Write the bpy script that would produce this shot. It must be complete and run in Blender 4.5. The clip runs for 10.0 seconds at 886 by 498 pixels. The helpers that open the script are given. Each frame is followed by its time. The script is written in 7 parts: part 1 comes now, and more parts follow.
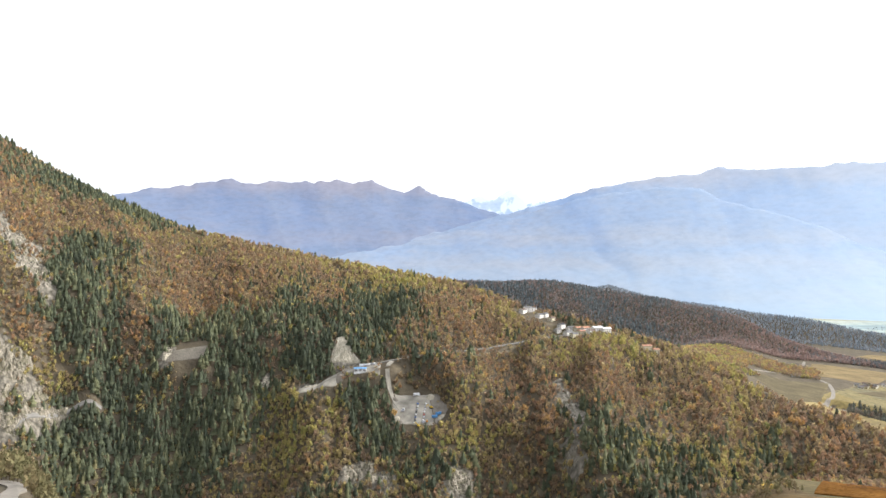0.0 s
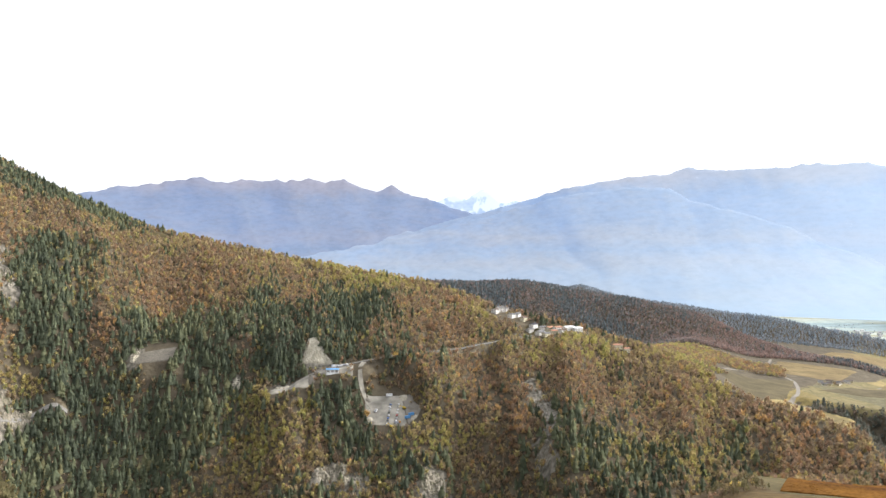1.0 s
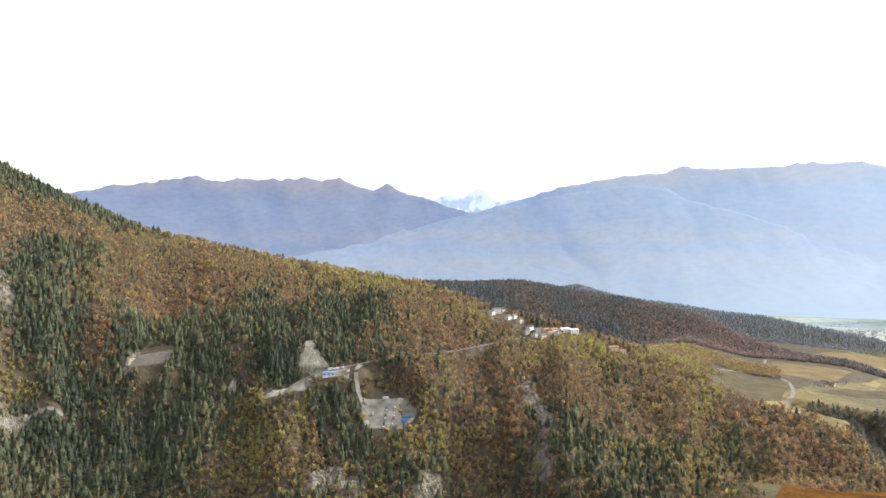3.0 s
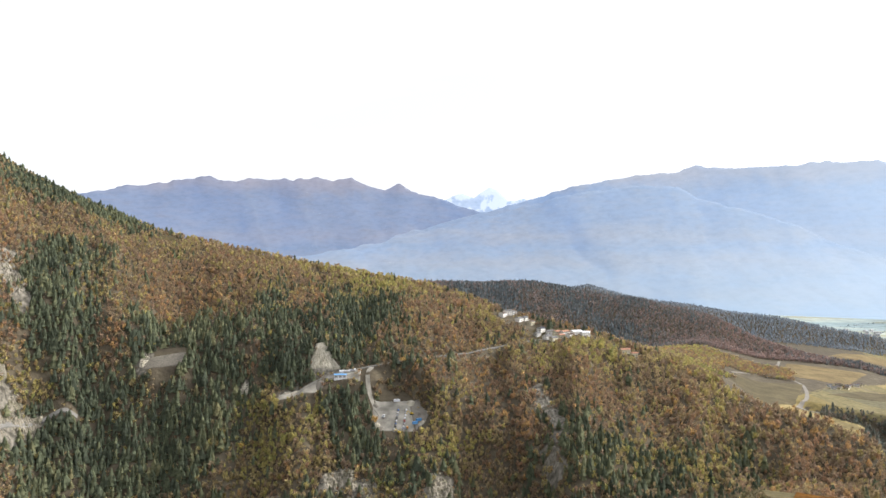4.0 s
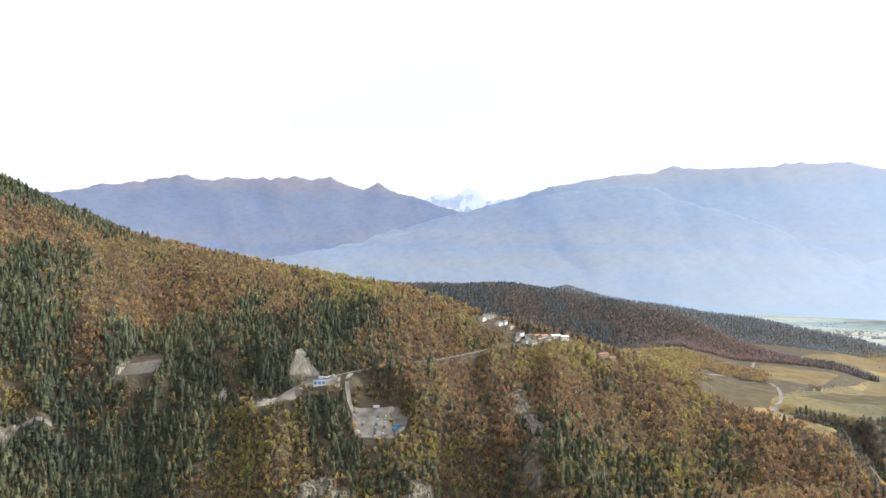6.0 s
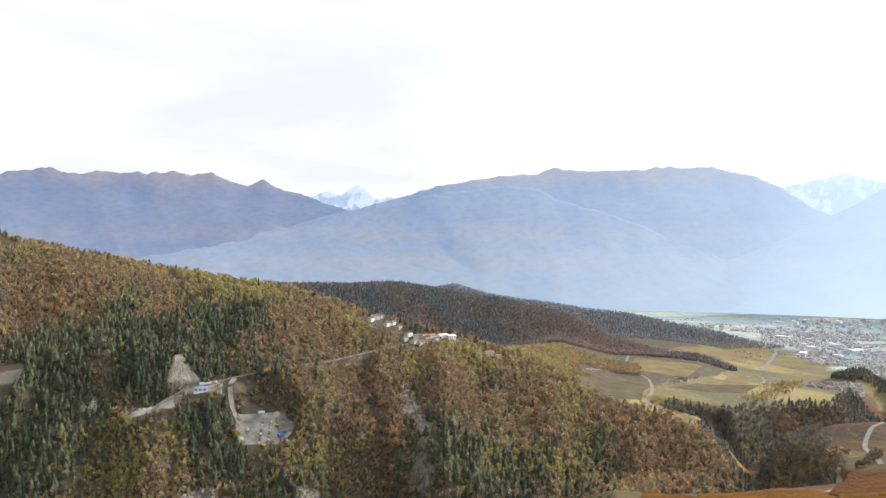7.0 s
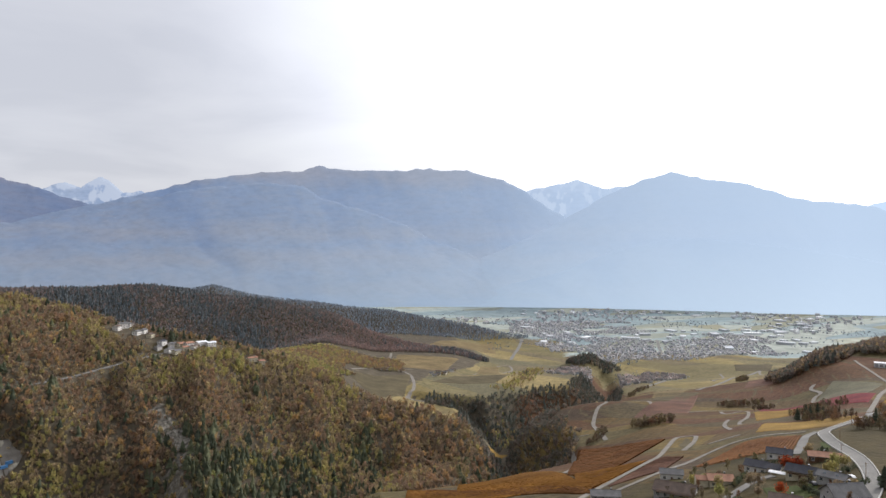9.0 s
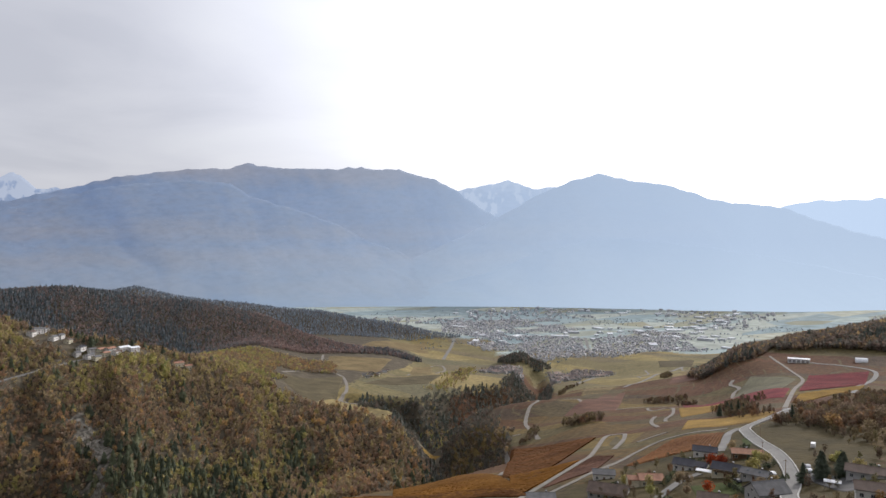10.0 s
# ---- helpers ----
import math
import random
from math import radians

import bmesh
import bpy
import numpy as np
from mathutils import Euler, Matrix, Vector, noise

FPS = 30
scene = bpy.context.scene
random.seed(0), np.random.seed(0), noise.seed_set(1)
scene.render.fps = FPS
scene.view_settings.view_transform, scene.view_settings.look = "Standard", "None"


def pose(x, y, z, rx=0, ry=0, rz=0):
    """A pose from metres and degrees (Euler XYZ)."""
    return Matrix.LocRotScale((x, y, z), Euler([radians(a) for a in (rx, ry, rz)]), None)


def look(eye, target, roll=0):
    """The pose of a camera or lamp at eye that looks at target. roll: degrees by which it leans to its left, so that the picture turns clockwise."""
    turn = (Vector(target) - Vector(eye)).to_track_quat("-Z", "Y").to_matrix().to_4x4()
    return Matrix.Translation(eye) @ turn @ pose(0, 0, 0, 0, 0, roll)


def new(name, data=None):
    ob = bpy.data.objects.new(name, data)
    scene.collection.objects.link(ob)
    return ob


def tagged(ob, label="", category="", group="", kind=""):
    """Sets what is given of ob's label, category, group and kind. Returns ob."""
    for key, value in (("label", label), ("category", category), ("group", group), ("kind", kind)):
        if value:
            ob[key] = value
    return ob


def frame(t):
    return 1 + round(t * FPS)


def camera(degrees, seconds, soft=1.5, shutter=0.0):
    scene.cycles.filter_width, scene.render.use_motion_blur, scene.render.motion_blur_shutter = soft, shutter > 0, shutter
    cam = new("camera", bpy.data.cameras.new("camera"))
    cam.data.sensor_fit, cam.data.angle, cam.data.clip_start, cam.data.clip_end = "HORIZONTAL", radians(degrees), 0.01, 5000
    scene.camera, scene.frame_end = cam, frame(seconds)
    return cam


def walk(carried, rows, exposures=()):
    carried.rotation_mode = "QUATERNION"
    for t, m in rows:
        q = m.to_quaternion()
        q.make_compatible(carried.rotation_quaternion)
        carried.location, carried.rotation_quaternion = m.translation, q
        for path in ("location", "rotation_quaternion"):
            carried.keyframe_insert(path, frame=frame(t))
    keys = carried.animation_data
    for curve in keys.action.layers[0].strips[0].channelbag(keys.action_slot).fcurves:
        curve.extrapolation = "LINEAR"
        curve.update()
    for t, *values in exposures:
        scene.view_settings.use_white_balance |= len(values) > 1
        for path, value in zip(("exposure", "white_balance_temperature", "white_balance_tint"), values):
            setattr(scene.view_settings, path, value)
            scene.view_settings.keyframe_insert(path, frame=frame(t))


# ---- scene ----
cam = camera(64.68, 10.0, soft=1.5)
walk(cam, [
    (0.0, pose(0.00, 0.00, 275.00, 90.57, 0.00, -0.00)),
    (0.5, pose(-0.14, 0.05, 275.70, 90.52, 0.02, -1.43)),
    (1.0, pose(-0.24, 0.08, 276.40, 90.50, 0.01, -2.24)),
    (1.5, pose(-0.36, 0.12, 277.27, 90.43, -0.01, -3.32)),
    (2.0, pose(-0.44, 0.08, 278.36, 90.40, 0.00, -3.45)),
    (2.5, pose(-0.51, -0.03, 279.90, 90.38, 0.02, -3.09)),
    (4.0, pose(-0.30, -0.61, 286.34, 90.25, 0.04, -1.64)),
    (4.5, pose(-0.30, -0.73, 288.58, 90.21, 0.03, -1.22)),
    (5.0, pose(-0.37, -0.83, 290.81, 90.19, 0.02, -0.82)),
    (6.5, pose(-0.95, -1.28, 297.03, 89.98, 0.01, -7.20)),
    (7.0, pose(-1.14, -1.17, 298.90, 89.94, -0.01, -12.48)),
    (7.5, pose(-1.20, -0.93, 300.56, 89.88, 0.04, -16.22)),
    (8.0, pose(-1.13, -0.45, 302.05, 89.83, -0.00, -20.16)),
    (8.5, pose(-1.21, 0.27, 303.44, 89.76, -0.06, -25.66)),
    (9.0, pose(-1.63, 1.50, 304.99, 89.73, -0.03, -31.58)),
    (9.5, pose(-2.22, 3.08, 306.75, 89.67, -0.07, -35.13)),
    (10.0, pose(-2.79, 4.39, 308.29, 89.64, -0.08, -37.16)),
], exposures=[(0.0, 1.07, 6320, 10), (2.5, 0.92, 6320, 10), (5.0, 0.87, 6310, 10), (6.5, 0.81, 6270, 11), (8.5, 0.30, 6210, 12), (10.0, -0.02, 6180, 14)])

# ---- sky and sun ----
SUN_BEARING, SUN_HEIGHT = 82.0, 28.0
world = bpy.data.worlds.new("sky")
scene.world = world
world.use_nodes = True
wn, wl = world.node_tree.nodes, world.node_tree.links
wn.clear()
sky = wn.new("ShaderNodeTexSky")
sky.sky_type, sky.sun_disc = "NISHITA", False
sky.sun_elevation, sky.sun_rotation = radians(SUN_HEIGHT), radians(SUN_BEARING)
sky.dust_density = 3.0
coord = wn.new("ShaderNodeTexCoord")
split = wn.new("ShaderNodeSeparateXYZ")
wl.new(coord.outputs["Generated"], split.inputs[0])
up = wn.new("ShaderNodeMath")
up.operation, up.inputs[1].default_value = "MAXIMUM", 0.0
wl.new(split.outputs["Z"], up.inputs[0])
lift = wn.new("ShaderNodeMath")
lift.operation, lift.inputs[1].default_value = "ADD", 0.14
wl.new(up.outputs[0], lift.inputs[0])
deck = wn.new("ShaderNodeVectorMath")
deck.operation = "DIVIDE"
pack = wn.new("ShaderNodeCombineXYZ")
for i in range(3):
    wl.new(lift.outputs[0], pack.inputs[i])
wl.new(coord.outputs["Generated"], deck.inputs[0])
wl.new(pack.outputs[0], deck.inputs[1])
clouds = wn.new("ShaderNodeTexNoise")
clouds.inputs["Scale"].default_value, clouds.inputs["Detail"].default_value, clouds.inputs["Roughness"].default_value = 0.95, 6.0, 0.5
clouds.inputs["Distortion"].default_value = 0.4
wl.new(deck.outputs[0], clouds.inputs["Vector"])
tone = wn.new("ShaderNodeValToRGB")
tone.color_ramp.elements.new(0.51).color = (0.96, 0.97, 1.0, 1)
tone.color_ramp.elements[0].position, tone.color_ramp.elements[0].color = 0.39, (0.87, 0.885, 0.925, 1)
tone.color_ramp.elements[2].position, tone.color_ramp.elements[2].color = 0.66, (1.03, 1.04, 1.05, 1)
wl.new(clouds.outputs["Fac"], tone.inputs[0])
dim = wn.new("ShaderNodeMix")
dim.data_type, dim.blend_type = "RGBA", "ADD"
dim.inputs[0].default_value = 1.0
faint = wn.new("ShaderNodeMix")
faint.data_type, faint.blend_type = "RGBA", "MULTIPLY"
faint.inputs[0].default_value = 1.0
wl.new(sky.outputs[0], faint.inputs[6])
faint.inputs[7].default_value = (0.024, 0.022, 0.02, 1)
wl.new(faint.outputs[2], dim.inputs[6])
wl.new(tone.outputs[0], dim.inputs[7])
# thin cloud glows towards the veiled sun
toward = wn.new("ShaderNodeVectorMath")
toward.operation = "DOT_PRODUCT"
wl.new(coord.outputs["Generated"], toward.inputs[0])
toward.inputs[1].default_value = (math.sin(radians(SUN_BEARING)) * math.cos(radians(SUN_HEIGHT)), math.cos(radians(SUN_BEARING)) * math.cos(radians(SUN_HEIGHT)), math.sin(radians(SUN_HEIGHT)))
glow = wn.new("ShaderNodeMapRange")
glow.interpolation_type = "SMOOTHSTEP"
for slot, v in ((1, 0.32), (2, 1.15), (3, 0.60), (4, 1.75)):
    glow.inputs[slot].default_value = v
wl.new(toward.outputs["Value"], glow.inputs[0])
back = wn.new("ShaderNodeBackground")
wl.new(glow.outputs[0], back.inputs["Strength"])
wl.new(dim.outputs[2], back.inputs["Color"])
out = wn.new("ShaderNodeOutputWorld")
wl.new(back.outputs[0], out.inputs["Surface"])

sun = new("sun", bpy.data.lights.new("sun", "SUN"))
sun.data.energy, sun.data.angle, sun.data.color = 2.75, radians(9.0), (1.0, 0.95, 0.87)
sx, sy = math.sin(radians(SUN_BEARING)), math.cos(radians(SUN_BEARING))
sun.matrix_world = look((sx * 1000, sy * 1000, 1000 * math.tan(radians(SUN_HEIGHT))), (0, 0, 0))


# ---- materials ----
class Mat:
    """A node material built a step at a time."""

    def __init__(self, name, rough_value=0.9, metallic=0.0, spec=0.2):
        self.m = bpy.data.materials.new(name)
        self.m.use_nodes = True
        self.n, self.l = self.m.node_tree.nodes, self.m.node_tree.links
        self.b = self.n["Principled BSDF"]
        self.b.inputs["Roughness"].default_value = rough_value
        self.b.inputs["Metallic"].default_value = metallic
        self.b.inputs["Specular IOR Level"].default_value = spec

    def place(self, own=False):
        if own:
            return self.n.new("ShaderNodeTexCoord").outputs["Object"]
        return self.n.new("ShaderNodeNewGeometry").outputs["Position"]

    def noise(self, size, detail=3.0, own=False, stretch=None):
        """Noise with features of about size metres."""
        node = self.n.new("ShaderNodeTexNoise")
        node.inputs["Scale"].default_value, node.inputs["Detail"].default_value, node.inputs["Roughness"].default_value = 1.0 / size, detail, 0.5 + 0.16 * (detail > 8)
        src = self.place(own)
        if stretch:
            mp = self.n.new("ShaderNodeMapping")
            mp.inputs["Scale"].default_value = stretch
            self.l.new(src, mp.inputs[0])
            src = mp.outputs[0]
        self.l.new(src, node.inputs["Vector"])
        return node.outputs["Fac"]

    def cells(self, size, stretch=(1, 1, 1), turn=0.0):
        mp = self.n.new("ShaderNodeMapping")
        mp.inputs["Scale"].default_value, mp.inputs["Rotation"].default_value = stretch, (0, 0, radians(turn))
        self.l.new(self.place(), mp.inputs[0])
        node = self.n.new("ShaderNodeTexVoronoi")
        node.voronoi_dimensions = "2D"
        node.inputs["Scale"].default_value = 1.0 / size
        self.l.new(mp.outputs[0], node.inputs["Vector"])
        sp = self.n.new("ShaderNodeSeparateColor")
        self.l.new(node.outputs["Color"], sp.inputs[0])
        return sp.outputs[0]

    def attr(self, name):
        node = self.n.new("ShaderNodeAttribute")
        node.attribute_name = name
        return node.outputs["Fac"]

    def random(self):
        return self.n.new("ShaderNodeObjectInfo").outputs["Random"]

    def ramp(self, src, *stops, step=False):
        node = self.n.new("ShaderNodeValToRGB")
        el = node.color_ramp.elements
        while len(el) < len(stops):
            el.new(0.5)
        for e, (p, c) in zip(el, stops):
            e.position, e.color = p, (c, c, c, 1) if isinstance(c, (int, float)) else (*c, 1)
        if step:
            node.color_ramp.interpolation = "CONSTANT"
        self.l.new(src, node.inputs[0])
        return node.outputs[0]

    def mix(self, fac, a, b, kind="MIX"):
        node = self.n.new("ShaderNodeMix")
        node.data_type, node.blend_type = "RGBA", kind
        for slot, v in ((0, fac), (6, a), (7, b)):
            if isinstance(v, bpy.types.NodeSocket):
                self.l.new(v, node.inputs[slot])
            elif slot == 0:
                node.inputs[0].default_value = v
            else:
                node.inputs[slot].default_value = (*v, 1)
        return node.outputs[2]

    def math(self, kind, a, b):
        node = self.n.new("ShaderNodeMath")
        node.operation = kind
        for i, v in enumerate((a, b)):
            if isinstance(v, bpy.types.NodeSocket):
                self.l.new(v, node.inputs[i])
            else:
                node.inputs[i].default_value = v
        return node.outputs[0]

    def height(self):
        sp = self.n.new("ShaderNodeSeparateXYZ")
        self.l.new(self.place(), sp.inputs[0])
        return sp.outputs["Z"]

    def bump(self, src, strength, distance):
        node = self.n.new("ShaderNodeBump")
        node.inputs["Strength"].default_value, node.inputs["Distance"].default_value = strength, distance
        self.l.new(src, node.inputs["Height"])
        self.l.new(node.outputs[0], self.b.inputs["Normal"])

    def done(self, color):
        if isinstance(color, bpy.types.NodeSocket):
            self.l.new(color, self.b.inputs["Base Color"])
        else:
            self.b.inputs["Base Color"].default_value = (*color, 1)
        return self.m


def worn(name, c, size=0.6, amount=0.35, rough_value=0.8, metallic=0.0, bump=0.0, spec=0.25, own=True):
    """A plain surface with grain and stains at two scales."""
    k = Mat(name, rough_value, metallic, spec)
    dark, light = tuple(v * (1 - amount) for v in c), tuple(min(v * (1 + amount * 0.6), 0.95) for v in c)
    base = k.ramp(k.noise(size * 4, 4.0, own), (0.3, dark), (0.7, light))
    fine = k.ramp(k.noise(size * 0.35, 3.0, own), (0.25, 0.75), (0.75, 1.1))
    col = k.mix(1.0, base, fine, "MULTIPLY")
    if bump:
        k.bump(k.noise(size * 0.4, 4.0, own), 0.6, bump)
    return k.done(col)


def leafy(name, *stops, grain=2.2, sheer=0.35):
    """Leaves: a colour for each tree, mottled, and some light through the blades."""
    k = Mat(name, 0.9, 0.0, 0.08)
    col = k.ramp(k.attr("tint"), *stops)
    col = k.mix(1.0, col, k.ramp(k.noise(grain, 3.0), (0.28, 0.74), (0.72, 1.22)), "MULTIPLY")
    col = k.mix(1.0, col, k.ramp(k.n.new("ShaderNodeNewGeometry").outputs["Random Per Island"], (0.0, 0.70), (1.0, 1.32)), "MULTIPLY")
    thin, both = k.n.new("ShaderNodeBsdfTranslucent"), k.n.new("ShaderNodeMixShader")
    k.l.new(col, thin.inputs["Color"])
    both.inputs[0].default_value = sheer
    k.l.new(k.b.outputs[0], both.inputs[1])
    k.l.new(thin.outputs[0], both.inputs[2])
    k.l.new(both.outputs[0], k.n["Material Output"].inputs["Surface"])
    return k.done(col)


conifer_leaf = leafy("conifer_needles", (0.0, (0.068, 0.080, 0.056)), (0.45, (0.100, 0.114, 0.070)), (0.75, (0.152, 0.158, 0.088)), (1.0, (0.21, 0.190, 0.100)))
broad_leaf = leafy("autumn_leaves", (0.0, (0.290, 0.300, 0.115)), (0.2, (0.400, 0.350, 0.125)), (0.4, (0.345, 0.270, 0.146)), (0.58, (0.250, 0.187, 0.132)),
                   (0.74, (0.330, 0.206, 0.126)), (0.9, (0.470, 0.310, 0.125)), (1.0, (0.60, 0.45, 0.12)))
# distance haze painted into these two leaf colours, bluer and paler farther off
far_leaf = leafy("hazed_hill_leaves", (0.0, (0.135, 0.160, 0.170)), (0.4, (0.168, 0.168, 0.164)), (0.7, (0.228, 0.188, 0.174)), (1.0, (0.290, 0.206, 0.180)), grain=6.0)
haze_leaf = leafy("hazed_far_hill_leaves", (0.0, (0.235, 0.280, 0.325)), (0.5, (0.265, 0.290, 0.320)), (1.0, (0.30, 0.30, 0.315)), grain=9.0)
dusky_leaf = leafy("gorge_leaves", (0.0, (0.115, 0.130, 0.110)), (0.4, (0.170, 0.155, 0.125)), (0.7, (0.215, 0.160, 0.130)), (1.0, (0.36, 0.26, 0.13)), grain=4.0)
twig_leaf = leafy("bare_twigs", (0.0, (0.150, 0.140, 0.070)), (0.3, (0.185, 0.150, 0.080)), (0.55, (0.140, 0.108, 0.080)), (0.75, (0.195, 0.112, 0.068)), (1.0, (0.34, 0.22, 0.07)))
bark = worn("bark", (0.10, 0.075, 0.055), 0.4, 0.4, 0.95)
asphalt = worn("pale_asphalt", (0.185, 0.178, 0.162), 1.5, 0.18, 0.9, own=False)
dark_asphalt = worn("dark_asphalt", (0.085, 0.082, 0.078), 1.5, 0.25, 0.9, own=False)
kerb_stone = worn("kerb_concrete", (0.42, 0.41, 0.38), 1.0, 0.15, 0.9, own=False)
gravel = worn("gravel", (0.30, 0.278, 0.232), 3.0, 0.48, 0.95, own=False)
track_dirt = worn("pale_track_dirt", (0.205, 0.185, 0.155), 2.0, 0.22, 0.95, own=False)
render_white = worn("white_render", (0.72, 0.70, 0.66), 0.9, 0.12, 0.85)
render_cream = worn("cream_render", (0.60, 0.55, 0.40), 0.9, 0.14, 0.85)
render_grey = worn("grey_render", (0.42, 0.41, 0.39), 0.9, 0.16, 0.85)
timber = worn("brown_timber", (0.16, 0.095, 0.055), 0.5, 0.35, 0.8)
tile_dark = worn("dark_roof_tiles", (0.052, 0.052, 0.062), 0.7, 0.35, 0.75, bump=0.05)
tile_grey = worn("grey_roof_tiles", (0.135, 0.132, 0.13), 0.7, 0.3, 0.75, bump=0.05)
tile_brown = worn("brown_roof_tiles", (0.13, 0.095, 0.075), 0.7, 0.35, 0.8, bump=0.05)
tile_red = worn("terracotta_roof_tiles", (0.34, 0.18, 0.115), 0.7, 0.3, 0.8, bump=0.05)
tin_white = worn("white_sheet_metal", (0.78, 0.79, 0.80), 2.0, 0.1, 0.5)
tin_blue = worn("blue_sheet_metal", (0.13, 0.33, 0.62), 2.0, 0.2, 0.5)
pane_glass = worn("window_glass", (0.035, 0.045, 0.055), 1.0, 0.2, 0.12, spec=0.6)
frame_white = worn("window_frame_paint", (0.68, 0.66, 0.62), 0.4, 0.1, 0.6)
door_brown = worn("door_timber", (0.14, 0.08, 0.05), 0.4, 0.3, 0.7)
rubber = worn("tyre_rubber", (0.03, 0.03, 0.03), 0.2, 0.2, 0.9)
steel = worn("grey_steel", (0.35, 0.35, 0.36), 0.4, 0.2, 0.45, 0.6)
lamp_clear = worn("lamp_lens", (0.75, 0.74, 0.70), 0.2, 0.1, 0.2, spec=0.6)
PAINT = {n: worn(n + "_car_paint", c, 0.8, 0.1, 0.3, spec=0.5) for n, c in (
    ("white", (0.75, 0.75, 0.75)), ("silver", (0.45, 0.46, 0.48)), ("black", (0.03, 0.03, 0.035)), ("red", (0.40, 0.04, 0.035)), ("blue", (0.05, 0.13, 0.36)),
    ("orange", (0.60, 0.26, 0.04)), ("yellow", (0.68, 0.47, 0.04)))}


def ground_material():
    k = Mat("hillside_ground", 0.95, 0.0, 0.1)
    floor_col = k.ramp(k.noise(14, 5.0), (0.3, (0.058, 0.048, 0.034)), (0.55, (0.088, 0.073, 0.050)), (0.75, (0.130, 0.110, 0.074)))
    stone = k.ramp(k.noise(4, 8.0, stretch=(1, 1, 0.3)), (0.36, (0.060, 0.055, 0.044)), (0.5, (0.130, 0.118, 0.096)), (0.64, (0.215, 0.196, 0.160)))
    meadow = k.ramp(k.noise(22, 4.0), (0.3, (0.042, 0.035, 0.016)), (0.7, (0.078, 0.060, 0.026)))
    patch = k.ramp(k.cells(46, (1, 0.30, 1), -38), (0.0, (0.085, 0.045, 0.022)), (0.18, (0.100, 0.066, 0.026)), (0.32, (0.070, 0.048, 0.030)), (0.46, (0.088, 0.060, 0.028)),
                   (0.58, (0.122, 0.086, 0.030)), (0.68, (0.078, 0.060, 0.032)), (0.80, (0.090, 0.045, 0.024)), (0.9, (0.090, 0.072, 0.032)), step=True)
    patch = k.mix(1.0, patch, k.ramp(k.noise(5, 5.0), (0.3, 0.62), (0.7, 1.32)), "MULTIPLY")
    patch = k.mix(1.0, patch, k.ramp(k.noise(60, 5.0), (0.3, 0.78), (0.7, 1.18)), "MULTIPLY")
    # walls and grassy banks between the terraces follow the lie of the slope
    tier = k.math("FRACT", k.math("ADD", k.math("DIVIDE", k.height(), 4.6), k.math("MULTIPLY", k.noise(70, 3.0), 2.2)), 0.0)
    wall = k.ramp(tier, (0.0, 0.0), (0.03, 0.75), (0.12, 0.75), (0.16, 0.0))
    wall = k.math("MULTIPLY", wall, k.ramp(k.noise(40, 3.0), (0.40, 0.0), (0.52, 1.0)))
    bank_col = k.ramp(k.noise(9, 4.0), (0.35, (0.050, 0.046, 0.030)), (0.65, (0.130, 0.104, 0.050)))
    patch = k.mix(wall, patch, bank_col)
    # valley fields, their colours made pale and bluish to stand in for haze
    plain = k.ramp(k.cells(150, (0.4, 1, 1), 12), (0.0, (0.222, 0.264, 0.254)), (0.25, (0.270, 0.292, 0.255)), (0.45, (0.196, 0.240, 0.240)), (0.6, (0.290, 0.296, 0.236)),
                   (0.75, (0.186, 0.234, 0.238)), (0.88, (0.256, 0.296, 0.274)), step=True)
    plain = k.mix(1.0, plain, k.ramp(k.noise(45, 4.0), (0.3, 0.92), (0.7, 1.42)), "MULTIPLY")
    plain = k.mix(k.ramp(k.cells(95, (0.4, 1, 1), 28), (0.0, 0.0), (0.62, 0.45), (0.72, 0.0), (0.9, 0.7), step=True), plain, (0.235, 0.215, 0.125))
    strips = k.ramp(k.cells(64, (1, 0.24, 1), -32), (0.0, (0.138, 0.116, 0.056)), (0.22, (0.190, 0.150, 0.062)), (0.42, (0.112, 0.100, 0.058)), (0.6, (0.205, 0.160, 0.070)),
                    (0.78, (0.128, 0.104, 0.060)), (0.9, (0.160, 0.126, 0.052)), step=True)
    strips = k.mix(1.0, strips, k.ramp(k.noise(6, 5.0), (0.3, 0.66), (0.7, 1.20)), "MULTIPLY")
    strips = k.mix(1.0, strips, k.ramp(k.noise(75, 5.0), (0.3, 0.98), (0.7, 1.36)), "MULTIPLY")
    strips = k.mix(k.math("MULTIPLY", wall, 0.7), strips, bank_col)
    edge = k.noise(6, 6.0)

    def zone(name):
        return k.ramp(k.math("ADD", k.attr(name), k.math("MULTIPLY", k.math("SUBTRACT", edge, 0.5), 1.25)), (0.45, 0.0), (0.52, 1.0))

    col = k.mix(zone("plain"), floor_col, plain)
    col = k.mix(zone("vine"), col, patch)
    col = k.mix(zone("strip"), col, strips)
    col = k.mix(zone("meadow"), col, meadow)
    col = k.mix(zone("stone"), col, stone)
    k.bump(k.noise(3.5, 5.0), 0.7, 1.2)
    return k.done(col)


def rock_material(name, dark, mid, light, moss=0.7):
    k = Mat(name, 0.95, 0.0, 0.15)
    col = k.ramp(k.noise(2.6, 9.0, stretch=(1, 1, 0.35)), (0.36, dark), (0.5, mid), (0.66, light))
    col = k.mix(k.ramp(k.noise(7, 4.0), (0.52, 0.0), (0.60, moss)), col, (0.085, 0.080, 0.042))
    k.bump(k.noise(1.4, 8.0, stretch=(1, 1, 0.4)), 1.0, 1.0)
    return k.done(col)


